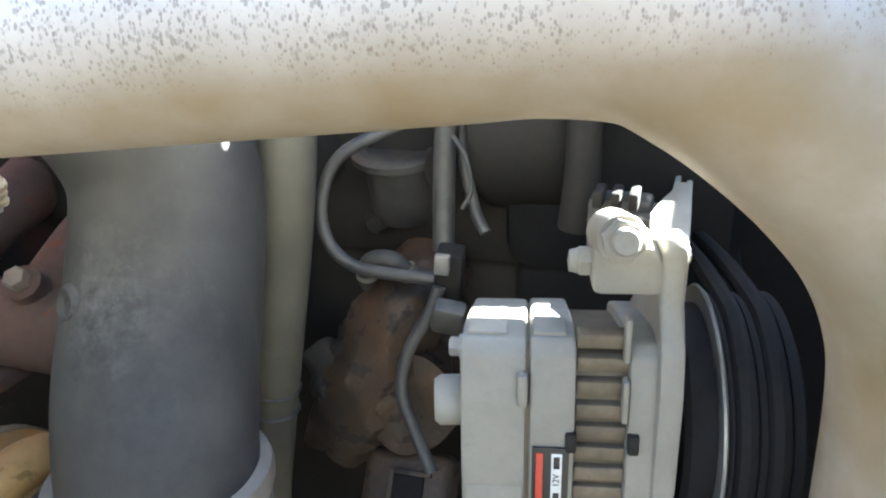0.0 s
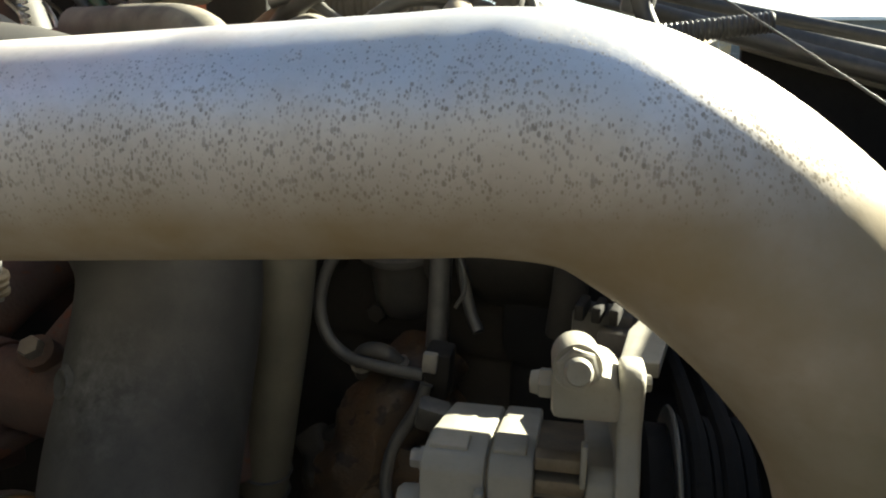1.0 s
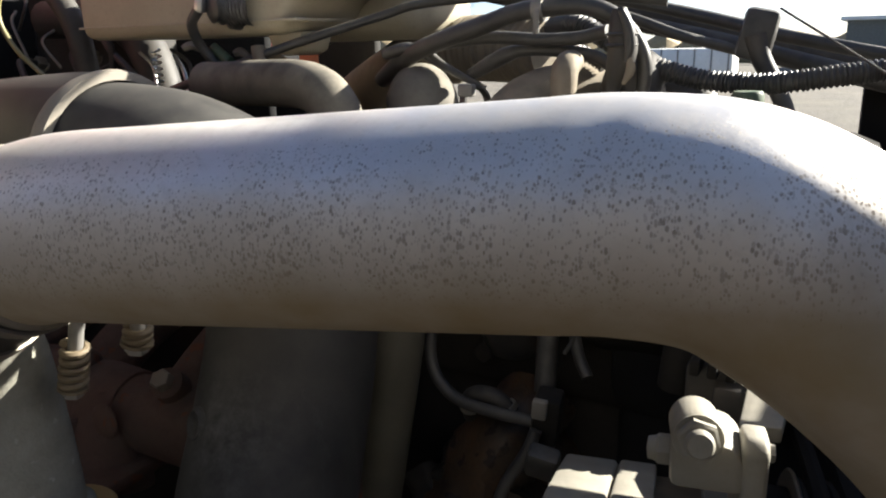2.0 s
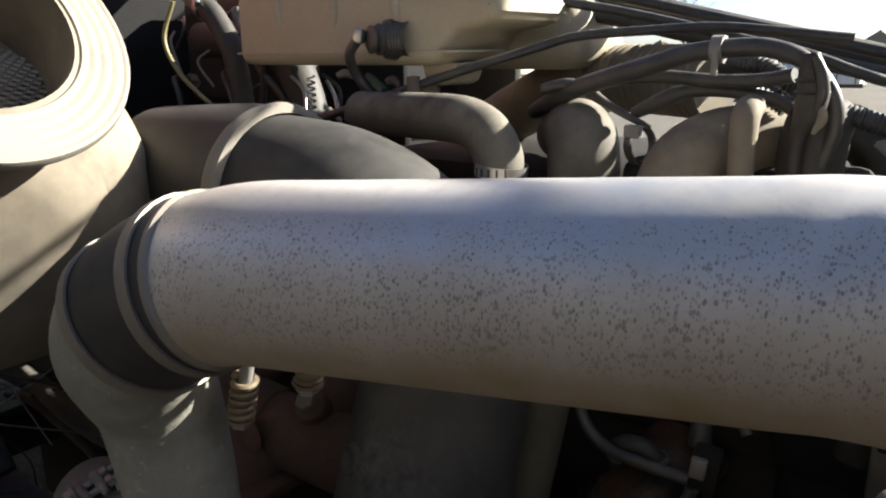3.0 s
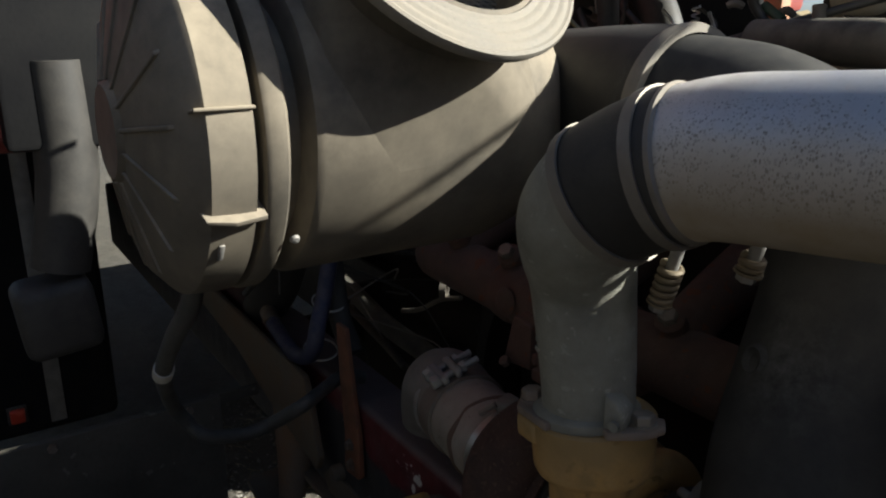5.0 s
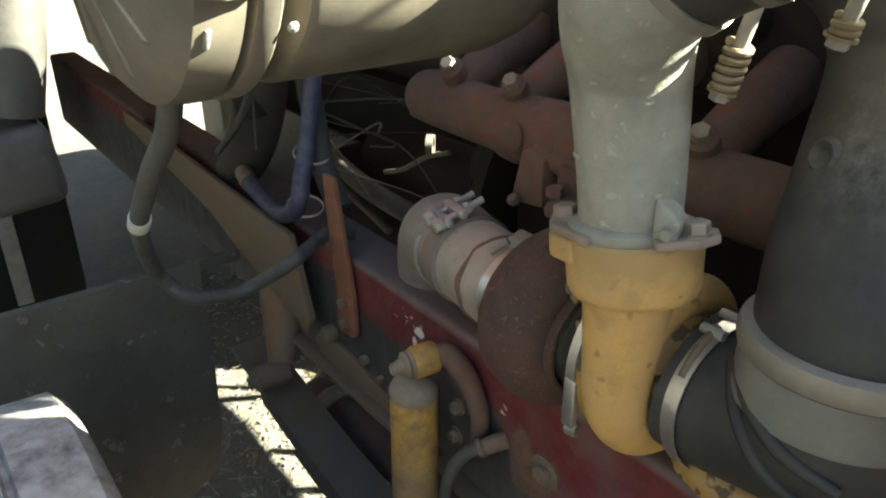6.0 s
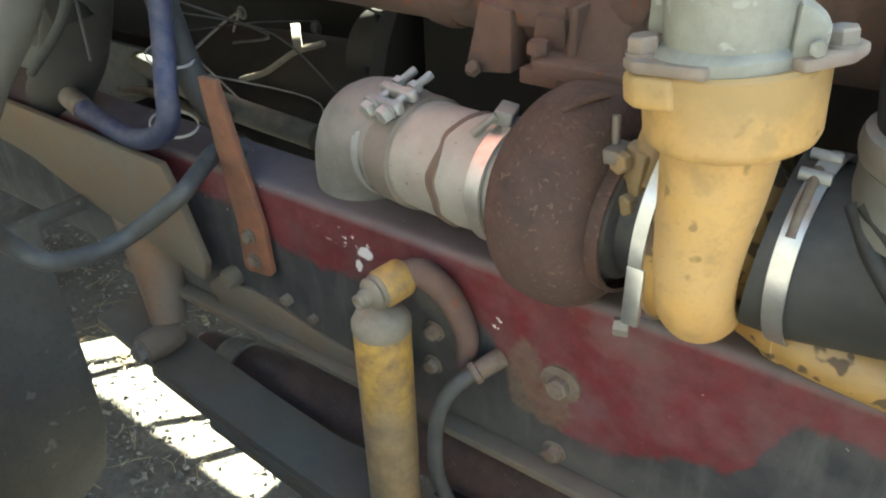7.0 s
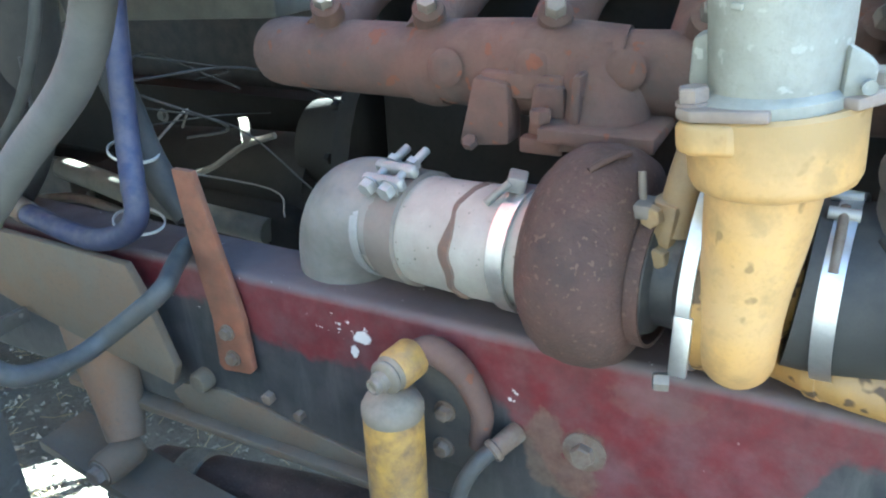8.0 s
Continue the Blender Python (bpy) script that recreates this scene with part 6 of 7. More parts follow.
for k in range(10):
    a = radians(150 + 18 * k)
    c = Vector((-0.4065, 0.648, 1.617)) + Vector((math.cos(a), math.sin(a), 0)) * 0.0262
    part("slot", block(c, (0.0012, 0.0022, 0.008), Matrix.Rotation(a, 3, 'Z'), 0.0003), M_CABLE, upper)

dome = thing("thermostat_outlet", (-0.335, 0.72, 1.58), "dusty black rubber elbow capped over an outlet", "elbow")
part("cap", tube([(-0.44, 0.83, 1.632), (-0.405, 0.79, 1.642), (-0.375, 0.748, 1.642), (-0.360, 0.728, 1.622), (-0.356, 0.722, 1.55)], [0.031, 0.034, 0.036, 0.0365, 0.036], 32, 6), M_TOPHOSE, dome)
part("clamp", ringband((-0.298, 0.722, 1.640), (0.9, -0.3, 0.1), 0.016, 0.008, 0.0025), M_CABLE, dome)
part("clamp_screw", block((-0.296, 0.700, 1.655), (0.016, 0.010, 0.012), bevel=0.002), M_STEELD, dome)

rad = thing("radiator_pipe", (-0.25, 0.74, 1.6), "tan dusty metal coolant pipe with a hose joint", "pipe")
part("bulb", tube([(-0.16, 0.83, 1.636), (-0.196, 0.785, 1.642), (-0.232, 0.745, 1.638), (-0.256, 0.722, 1.612), (-0.262, 0.712, 1.55)], [0.033, 0.035, 0.037, 0.0385, 0.038], 36, 6), M_TAN, rad)
part("collar", ringband((-0.192, 0.790, 1.642), (-0.64, 0.76, -0.08), 0.0355, 0.010, 0.004), M_BAND, rad)
part("vent_pipe", tube([(-0.196, 0.715, 1.680), (-0.195, 0.700, 1.678), (-0.1945, 0.690, 1.664), (-0.1935, 0.688, 1.60)], [0.0105, 0.0118, 0.0118, 0.0100], 14, 4), M_TAN, rad)
duct2 = thing("corrugated_duct", (-0.43, 0.98, 1.6), "dusty tan corrugated intake duct", "duct")
part("bellows", tube([(-0.455, 0.962, 1.690), (-0.40, 0.942, 1.692), (-0.29, 0.905, 1.690)], 0.040, 36, 4, ridge=0.0016, pitch=0.011), M_TAN, duct2)
part("smooth_end", tube([(-0.80, 1.12, 1.56), (-0.68, 1.055, 1.615), (-0.58, 1.005, 1.655), (-0.51, 0.978, 1.681), (-0.45, 0.960, 1.690)], [0.042, 0.042, 0.041, 0.041, 0.0415], 28, 4), M_TAN, duct2)
part("cuff", turned([(0.0405, -0.012), (0.0435, -0.011), (0.0435, 0.011), (0.0405, 0.012)], (-0.462, 0.9645, 1.689), (0.95, -0.31, 0.03), 36, closed=True), M_TAN, duct2)
part("clip", block((-0.452, 0.950, 1.733), (0.022, 0.016, 0.007), Euler((0, 0.2, 0)).to_matrix(), 0.002), M_CABLE, duct2)

hose("battery_cable", [(-0.46, 0.80, 1.660), (-0.40, 0.75, 1.682), (-0.347, 0.722, 1.698), (-0.284, 0.72, 1.716), (-0.251, 0.72, 1.725), (-0.204, 0.72, 1.729), (-0.179, 0.72, 1.726), (-0.160, 0.72, 1.718), (-0.145, 0.72, 1.704), (-0.134, 0.72, 1.685), (-0.132, 0.72, 1.662), (-0.139, 0.72, 1.635), (-0.146, 0.72, 1.59)], [0.0095, 0.0095, 0.0092, 0.0088, 0.0085, 0.0082, 0.008, 0.0075, 0.007, 0.0065, 0.006, 0.006, 0.006], M_CABLE, "thick black battery cable arching over the pipes", "cable")
hose("battery_cable", [(-0.400, 0.76, 1.680), (-0.359, 0.735, 1.694), (-0.321, 0.735, 1.701), (-0.279, 0.735, 1.703), (-0.234, 0.735, 1.700), (-0.197, 0.735, 1.701), (-0.168, 0.728, 1.706)], 0.0062, M_CABLE, "black cable looping past the pipe", "cable")
hose("battery_cable", [(-0.412, 0.735, 1.689), (-0.385, 0.735, 1.694), (-0.362, 0.735, 1.689), (-0.345, 0.735, 1.679), (-0.317, 0.735, 1.665), (-0.296, 0.74, 1.655)], [0.006, 0.0068, 0.0062, 0.0048, 0.0036, 0.003], M_CABLE, "short black cable on the elbow", "cable")
hose("battery_cable", [(-0.316, 0.745, 1.667), (-0.296, 0.745, 1.677), (-0.277, 0.745, 1.686), (-0.262, 0.745, 1.690), (-0.238, 0.745, 1.691), (-0.211, 0.745, 1.689), (-0.184, 0.742, 1.684), (-0.165, 0.73, 1.676)], [0.0058, 0.0075, 0.0078, 0.0062, 0.0058, 0.0058, 0.0058, 0.0058], M_CABLE, "black cable with a moulded plug", "cable")
wrap = thing("cable_boot", (-0.155, 0.705, 1.62), "taped black cable joint with ties", "boot")
part("boot", tube([(-0.152, 0.705, 1.724), (-0.150, 0.705, 1.710), (-0.148, 0.706, 1.692), (-0.151, 0.706, 1.674), (-0.156, 0.706, 1.655), (-0.158, 0.706, 1.61)], [0.006, 0.0105, 0.0125, 0.0110, 0.0065, 0.0055], 20, 5), M_RUBBER, wrap)
part("tape", tube([(-0.1465, 0.693, 1.722), (-0.1405, 0.694, 1.708), (-0.1385, 0.694, 1.692), (-0.1415, 0.694, 1.680)], [0.003, 0.0048, 0.0045, 0.002], 12, 4), M_CABLE, wrap, "frayed black tape")
part("tape_tail", tube([(-0.1385, 0.693, 1.684), (-0.1365, 0.692, 1.674), (-0.1425, 0.692, 1.662)], [0.002, 0.0042, 0.0015], 8, 4, flat=0.4), M_TAN, wrap, "curled dusty tape end")
for z in (1.703, 1.694):
    part("tie", turned([(0.0120, -0.0018), (0.0142, 0), (0.0120, 0.0018)], (-0.1490, 0.7055, z), (0, 0, 1), 24, closed=True), M_CABLE, wrap)
hose("wire", [(-0.158, 0.714, 1.656), (-0.1565, 0.714, 1.642), (-0.153, 0.716, 1.60)], 0.0040, M_TAN, "dusty thin pipe behind the boot", "wire")
hook = thing("cable_clip", (-0.228, 0.715, 1.70), "grey plastic clip holding the cable", "clip")
part("hook", turned([(0.0088, -0.005), (0.0118, -0.005), (0.0118, 0.005), (0.0088, 0.005)], (-0.230, 0.72, 1.7275), (1, 0, 0), 24, closed=True), M_STEELD, hook)
part("tongue", block((-0.229, 0.7085, 1.716), (0.006, 0.004, 0.022), bevel=0.002), M_STEELD, hook)
hose("split_loom", [(-0.25, 0.80, 1.712), (-0.217, 0.765, 1.714), (-0.200, 0.76, 1.711), (-0.176, 0.755, 1.697), (-0.141, 0.75, 1.679), (-0.117, 0.75, 1.670), (-0.089, 0.75, 1.663), (-0.063, 0.75, 1.661), (-0.038, 0.75, 1.660), (-0.01, 0.75, 1.663), (0.06, 0.77, 1.672)], 0.0086, M_LOOM, "black corrugated split loom", "loom", 4, 14, ridge=0.0008, pitch=0.0042)
hose("split_loom", [(-0.25, 0.80, 1.690), (-0.216, 0.765, 1.689), (-0.199, 0.76, 1.686), (-0.180, 0.757, 1.675)], 0.0062, M_LOOM, "short piece of corrugated loom", "loom", 4, 14, ridge=0.0008, pitch=0.0042)

# hose shape added across the sun ray that would spot the duct
hose("radiator_hose", [(-0.148, 0.760, 1.672), (-0.150, 0.742, 1.655), (-0.152, 0.736, 1.61), (-0.160, 0.730, 1.52)], 0.027, M_RUBBER, "fat black hose added below the cable joint to block a sun spot")
front = thing("front_hose", (-0.1, 0.86, 1.6), "fat black hose dropping behind the pipe", "hose")
part("hose", tube([(-0.19, 0.86, 1.62), (-0.165, 0.86, 1.645), (-0.14, 0.86, 1.648), (-0.115, 0.86, 1.625), (-0.105, 0.86, 1.56)], 0.026, 24, 5), M_RUBBER, front)
part("pale_pipe", tube([(-0.135, 0.845, 1.645), (-0.10, 0.845, 1.632), (-0.065, 0.845, 1.618), (-0.02, 0.845, 1.60)], [0.010, 0.011, 0.011, 0.011], 16, 3), M_STEELD, front)
part("end_fitting", turned([(0, 0), (0.012, 0), (0.012, 0.02), (0, 0.02)], (-0.066, 0.842, 1.62), (1, 0, -0.3), 16), M_CABLE, front)
post = thing("fill_cap", (-0.044, 0.70, 1.60), "green painted filler post with ribbed cap", "cap")
part("post", turned([(0, 0), (0.0115, 0), (0.0115, 0.05), (0.0125, 0.052), (0.0125, 0.066), (0.011, 0.069), (0, 0.069)], (-0.044, 0.70, 1.588), (0, 0, 1), 20), M_GREEN, post)
shelf = thing("front_plate", (-0.02, 0.70, 1.585), "dark bracket plate under the filler post", "bracket")
part("plate", block((-0.03, 0.70, 1.578), (0.16, 0.10, 0.02), bevel=0.004), M_DARKMETAL, shelf)

# long struts and lines crossing to the radiator top
strut = thing("radiator_strut", (-0.2, 0.9, 1.7), "dark radiator stay rod with lines tied along it", "rod")
part("rod", tube([(-1.34, 0.98, 1.985), (-0.70, 0.955, 1.845), (-0.25, 0.95, 1.738), (-0.129, 0.95, 1.710), (0.10, 0.95, 1.650), (0.46, 0.95, 1.57)], 0.0175, 18, 5), M_DARKMETAL, strut)
part("line", tube([(-1.1, 0.95, 1.85), (-0.62, 0.915, 1.800), (-0.25, 0.89, 1.727), (-0.12, 0.88, 1.700), (0.0, 0.84, 1.670), (0.35, 0.78, 1.58)], 0.0085, 14, 5), M_DARKMETAL, strut)
part("line", tube([(-1.1, 1.0, 1.88), (-0.62, 0.92, 1.828), (-0.236, 0.90, 1.746), (-0.12, 0.90, 1.719), (0.0, 0.86, 1.690), (0.35, 0.80, 1.62)], 0.0065, 14, 5), M_CABLE, strut)
part("line", tube([(-0.75, 0.80, 1.815), (-0.45, 0.86, 1.780), (-0.25, 0.87, 1.735), (-0.19, 0.86, 1.721), (-0.132, 0.86, 1.700), (-0.071, 0.86, 1.684), (0.3, 0.80, 1.59)], 0.0055, 12, 5), M_CABLE, strut)
part("bracket_arm", tube([(-0.056, 0.80, 1.700), (-0.050, 0.80, 1.680), (-0.037, 0.80, 1.658), (-0.023, 0.79, 1.630), (-0.012, 0.77, 1.590)], [0.011, 0.009, 0.008, 0.008, 0.010], 12, 3), M_DARKMETAL, strut)
part("clip", block((-0.056, 0.815, 1.700), (0.030, 0.04, 0.046), Euler((0, 0.2, 0.1)).to_matrix(), 0.006), M_CABLE, strut)
shr = thing("fan_shroud", (0.2, 0.97, 1.3), "dark fan shroud panel in front of the engine", "shroud")
part("panel", prism([(0.03, 0.80), (0.46, 0.80), (0.46, 1.575), (0.03, 1.674)], (0, 0.985, 0), (1, 0, 0), (0, 0, 1), 0.03, 0.006), M_SHADEBLK, shr)
part("edge_strip", tube([(0.03, 0.97, 1.650), (0.2, 0.97, 1.605), (0.46, 0.97, 1.55)], 0.004, 8, 2), M_STEELD, shr)
beam = thing("grille_header", (0.42, 0.6, 1.5), "dark header beam over the radiator", "beam")
part("beam", prism([(0.35, 1.50), (0.80, 1.52), (1.5, 1.52), (1.5, 1.58), (0.80, 1.58), (0.35, 1.555)], (0.47, 0, 0), (0, 1, 0), (0, 0, 1), 0.09, 0.01), M_DARKMETAL, beam)
hose("wire", [(-0.03, 0.74, 1.72), (0.05, 0.66, 1.672), (0.13, 0.60, 1.622), (0.155, 0.58, 1.605)], 0.0010, M_CABLE, "thin pale wire stretched across the front", "wire")
hose("wiper_cable", [(-0.95, 0.80, 1.60), (-0.75, 0.71, 1.640), (-0.616, 0.712, 1.676), (-0.543, 0.735, 1.700), (-0.461, 0.80, 1.730), (-0.417, 0.815, 1.742), (-0.335, 0.83, 1.747), (-0.261, 0.84, 1.748), (-0.15, 0.86, 1.735)], 0.0052, M_CABLE, "black hose running below the surge tank", "hose")
spiral = thing("coiled_line", (-0.42, 1.15, 1.86), "black spiral wrapped air line", "air line")
part("line", tube([(-1.37, 1.45, 1.93), (-0.95, 1.36, 1.91), (-0.6, 1.25, 1.89), (-0.46, 1.2, 1.888)], 0.006, 10, 3), M_CABLE, spiral)
part("coil", tube([(-0.60, 1.25, 1.895), (-0.50, 1.22, 1.893), (-0.34, 1.18, 1.892)], 0.013, 14, 4, ridge=0.004, pitch=0.014), M_CABLE, spiral)

# pipes and wires beside the canister
vent = thing("vent_hose", (-0.93, 0.76, 1.60), "tan and black hose dropping beside the tank", "hose")
part("upper", tube([(-1.30, 0.82, 1.905), (-1.2, 0.80, 1.90), (-1.10, 0.77, 1.865), (-1.03, 0.75, 1.815), (-0.985, 0.75, 1.787)], 0.015, 16, 6), M_TAN, vent, "dusty tan upper length")
part("lower", tube([(-0.998, 0.75, 1.797), (-0.97, 0.75, 1.775), (-0.935, 0.75, 1.72), (-0.93, 0.76, 1.60)], 0.0165, 16, 6), M_RUBBER, vent, "black lower length")
valve = thing("air_valve", (-1.12, 0.94, 1.63), "black dusty air valve block with pipe unions on the firewall", "valve")
part("body", block((-1.14, 0.945, 1.735), (0.27, 0.10, 0.19), bevel=0.022, seg=3), M_RUBBER, valve)
part("dome", turned([(0, 0), (0.06, 0), (0.06, 0.02), (0.05, 0.045), (0.025, 0.058), (0, 0.06)], (-1.08, 0.945, 1.825), (0, 0, 1), 28), M_RUBBER, valve)
part("side_port", turned([(0, 0), (0.034, 0), (0.034, 0.03), (0.026, 0.034), (0.026, 0.05), (0, 0.05)], (-1.17, 0.90, 1.77), (0, -1, 0), 24), M_BLOCK, valve)
part("flange", block((-1.02, 0.90, 1.70), (0.07, 0.02, 0.10), bevel=0.006), M_BLOCK, valve)
for x, z in ((-1.245, 1.68), (-1.10, 1.69), (-1.06, 1.79), (-1.025, 1.735)):
    part("union", hexbolt((x, 0.897, z), (0, -1, 0.2), 0.011, 0.016, 0.015), M_BAND, valve, "dull brass union")
for i, (x, z) in enumerate(((-1.245, 1.68), (-1.10, 1.69), (-1.06, 1.79), (-1.025, 1.735))):
    hose("air_line", [(x, 0.885, z), (x + 0.01, 0.845, z + 0.005), (x + 0.05, 0.825, z - 0.03), (x + 0.06 + 0.02 * i, 0.82, z - 0.10), (x + 0.04, 0.83, 1.52)], 0.0055, M_CABLE, "thin black air line from the valve block", "air line")
r5 = random.Random(5)
for i in range(8):
    x, z = -1.20 + 0.032 * i, r5.uniform(1.64, 1.84)
    hose("wire", [(x, 0.83, z), (x + r5.uniform(-0.02, 0.03), 0.81, z - 0.02), (x + r5.uniform(-0.01, 0.05), 0.815, z - r5.uniform(0.03, 0.08))], 0.0024, M_BAND if i % 3 == 0 else M_CABLE, "loose wire end before the valve block", "wire")
clampv = thing("hose_clamp", (-1.0, 0.74, 1.78), "small bright worm clamp on the hose", "clamp")
part("band", ringband((-0.996, 0.75, 1.795), (0.85, 0, -0.52), 0.0168, 0.011, 0.0018), M_BRIGHT, clampv)
part("screw", tube([(-1.0, 0.735, 1.81), (-0.985, 0.73, 1.797)], 0.005, 10, 2), M_BRIGHT, clampv)
hose("wire", [(-0.985, 0.69, 1.80), (-1.0, 0.68, 1.75), (-0.977, 0.68, 1.708), (-0.93, 0.68, 1.675), (-0.90, 0.69, 1.65)], 0.0032, surface("yellow-green wire", (0.20, 0.18, 0.07), (0.14, 0.125, 0.05), 0.5, dust=0.3), "yellow-green wire bowing past the duct", "wire")
hose("dark_hose", [(-1.15, 0.85, 1.75), (-0.98, 0.86, 1.74), (-0.90, 0.85, 1.66), (-0.88, 0.84, 1.55)], 0.03, M_RUBBER, "dark fat hose behind the duct", "hose")
rnd = random.Random(11)
for i in range(9):
    x, y = rnd.uniform(-0.86, -0.60), rnd.uniform(0.70, 0.78)
    z = rnd.uniform(1.60, 1.70)
    hose("wire", [(x, y, z), (x + rnd.uniform(-0.02, 0.03), y + 0.01, z - 0.02), (x + rnd.uniform(-0.01, 0.05), y, z - 0.05)], 0.0025, M_BRIGHT if i % 3 == 0 else M_CABLE, "loose wire end under the tank", "wire")
small_spring = tube([(-0.74 + 0.005 * math.cos(k * 0.9), 0.715 + 0.005 * math.sin(k * 0.9), 1.70 - 0.0011 * k) for k in range(50)], 0.0013, 6, 1)
solo("coil_spring", small_spring, M_BRIGHT, "small bright coil spring under the tank", "spring")
small_spring = tube([(-0.735 + 0.006 * math.cos(k * 0.9), 0.73 + 0.006 * math.sin(k * 0.9), 1.655 - 0.0012 * k) for k in range(40)], 0.0015, 6, 1)
solo("coil_spring", small_spring, M_BAND, "small rusty coil spring under the tank", "spring")
hose("rod", [(-0.645, 0.72, 1.700), (-0.615, 0.715, 1.683)], 0.006, M_GREEN, "short green rod end under the tank", "rod")
hose("bracket_rod", [(-0.575, 0.72, 1.70), (-0.57, 0.715, 1.67), (-0.575, 0.71, 1.65)], 0.008, M_TAN, "tan bracket leg below the tank", "rod")
for i in range(10):
    p = Vector((rnd.uniform(-0.90, -0.56), rnd.uniform(0.72, 0.84), rnd.uniform(1.60, 1.70)))
    q = p + Vector((rnd.uniform(-0.03, 0.03), rnd.uniform(-0.02, 0.02), rnd.uniform(-0.03, 0.01)))
    solo("fitting", tube([p, (p + q) / 2 + Vector((0, 0, 0.004)), q], [0.004, 0.0055, 0.004], 8, 2), (M_STEELD, M_BAND, M_CABLE)[i % 3], "small dusty hose fitting under the tank", "fitting", group="fittings under the tank")
heater = thing("heater_case", (-1.10, 1.40, 1.50), "black heater case behind the engine", "heater case")
part("case", block((-1.11, 1.40, 1.58), (0.46, 0.05, 0.16), bevel=0.012), M_SHADEBLK, heater)
part("outlet", turned([(0, 0), (0.03, 0), (0.03, 0.05), (0, 0.05)], (-1.05, 1.375, 1.58), (0, -1, 0), 20), M_SHADEBLK, heater)
orange = thing("marker_post", (-1.225, 1.62, 1.17), "orange painted steel post behind the engine", "post")
part("post", block((-1.225, 1.62, 1.45), (0.075, 0.04, 0.56), bevel=0.004), M_WOOD, orange)
part("arm", tube([(-1.20, 1.605, 1.60), (-0.835, 1.345, 1.612)], 0.010, 10, 2), M_DARKMETAL, orange)
part("box", block((-0.835, 1.345, 1.648), (0.05, 0.05, 0.066), bevel=0.003), M_TANK, orange)
part("lid", block((-0.833, 1.343, 1.684), (0.058, 0.058, 0.010), bevel=0.002), M_TANK, orange)

# ---- lower left, behind the rail ----
blue = thing("blue_hose", (-1.40, 0.40, 1.02), "blue air hose hanging beside the rail", "hose")
part("hose", tube([(-1.36, 0.52, 1.50), (-1.345, 0.47, 1.26), (-1.325, 0.44, 1.165), (-1.298, 0.412, 1.12), (-1.288, 0.40, 1.088), (-1.312, 0.398, 1.058), (-1.37, 0.398, 1.036), (-1.44, 0.405, 1.032), (-1.56, 0.42, 1.040)], 0.016, 16, 6), M_BLUE, blue)
part("end_fitting", tube([(-1.545, 0.418, 1.039), (-1.60, 0.428, 1.045)], 0.0185, 14, 2), M_BOLTRUST, blue)
hose("drop_pipe", [(-1.47, 0.50, 1.48), (-1.42, 0.49, 1.337), (-1.368, 0.48, 1.227), (-1.322, 0.47, 1.125), (-1.27, 0.47, 1.06)], 0.022, M_DUCT, "dusty brown-black pipe tied to the hoses", "pipe")
hose("drop_pipe", [(-1.62, 0.42, 1.45), (-1.55, 0.42, 1.30), (-1.52, 0.43, 1.18)], 0.03, M_BLOCK, "dark pipe hanging beside the hoses", "pipe")
for c, r in (((-1.335, 0.455, 1.15), 0.034), ((-1.318, 0.425, 1.062), 0.034)):
    solo("cable_tie", turned([(r - 0.002, -0.002), (r, -0.002), (r, 0.002), (r - 0.002, 0.002)], c, (0.3, 0, 1), 28, closed=True), M_TIE, "white cable tie round the hoses", "cable tie")
for pts, r, mat, label in (([(-1.50, 0.46, 1.50), (-1.50, 0.46, 1.38), (-1.53, 0.46, 1.25), (-1.60, 0.46, 1.12), (-1.70, 0.46, 1.02)], 0.052, M_RUBBER, "dusty dark air duct hanging beside the hoses"),
                            ([(-1.80, 0.50, 1.42), (-1.76, 0.50, 1.25), (-1.74, 0.50, 1.10)], 0.045, M_GREYHOSE, "dusty grey duct beside the rail")):
    air = thing("air_duct", pts[-1], label, "duct")
    part("tube", tube(pts, r, 24, 6), mat, air)
    way = Vector(pts[1]) - Vector(pts[0])
    part("clamp_band", ringband(Vector(pts[1]), way.normalized(), r + 0.001, 0.012, 0.002), M_BAND, air)
hose("thin_hose", [(-1.33, 0.38, 1.40), (-1.38, 0.38, 1.30), (-1.46, 0.38, 1.20), (-1.60, 0.38, 1.10)], 0.0075, M_GREYHOSE, "thin grey hose hanging across the ducts", "hose")
hose("wire", [(-1.44, 0.40, 1.28), (-1.445, 0.40, 1.20), (-1.45, 0.40, 1.14)], 0.0022, M_CABLE, "loose wire hanging beside the hoses", "wire")
hose("cross_pipe", [(-2.02, 0.82, 0.92), (-1.90, 0.81, 0.91), (-1.70, 0.80, 0.885), (-1.45, 0.82, 0.86)], 0.026, M_FRAMEGREY, "dusty pipe crossing between the rails", "pipe")
hose("bracket_rod", [(-2.10, 0.80, 0.84), (-1.95, 0.80, 0.86), (-1.75, 0.80, 0.83), (-1.62, 0.80, 0.80)], 0.011, M_BAND, "pale bracket rod between the rails", "rod")
cabf = thing("cab_floor", (-1.9, 0.9, 1.2), "dusty grey cab floor edge above the rails", "panel")
part("panel", prism([(-2.4, 1.22), (-1.35, 1.27), (-1.35, 1.31), (-2.4, 1.26)], (0, 0.98, 0), (1, 0, 0), (0, 0, 1), 0.35, 0.006), M_FRAMEGREY, cabf)
part("tunnel", prism([(-2.4, 1.33), (-1.42, 1.36), (-1.36, 1.42), (-2.4, 1.48)], (0, 1.0, 0), (1, 0, 0), (0, 0, 1), 0.4, 0.01), M_FRAMEGREY, cabf)
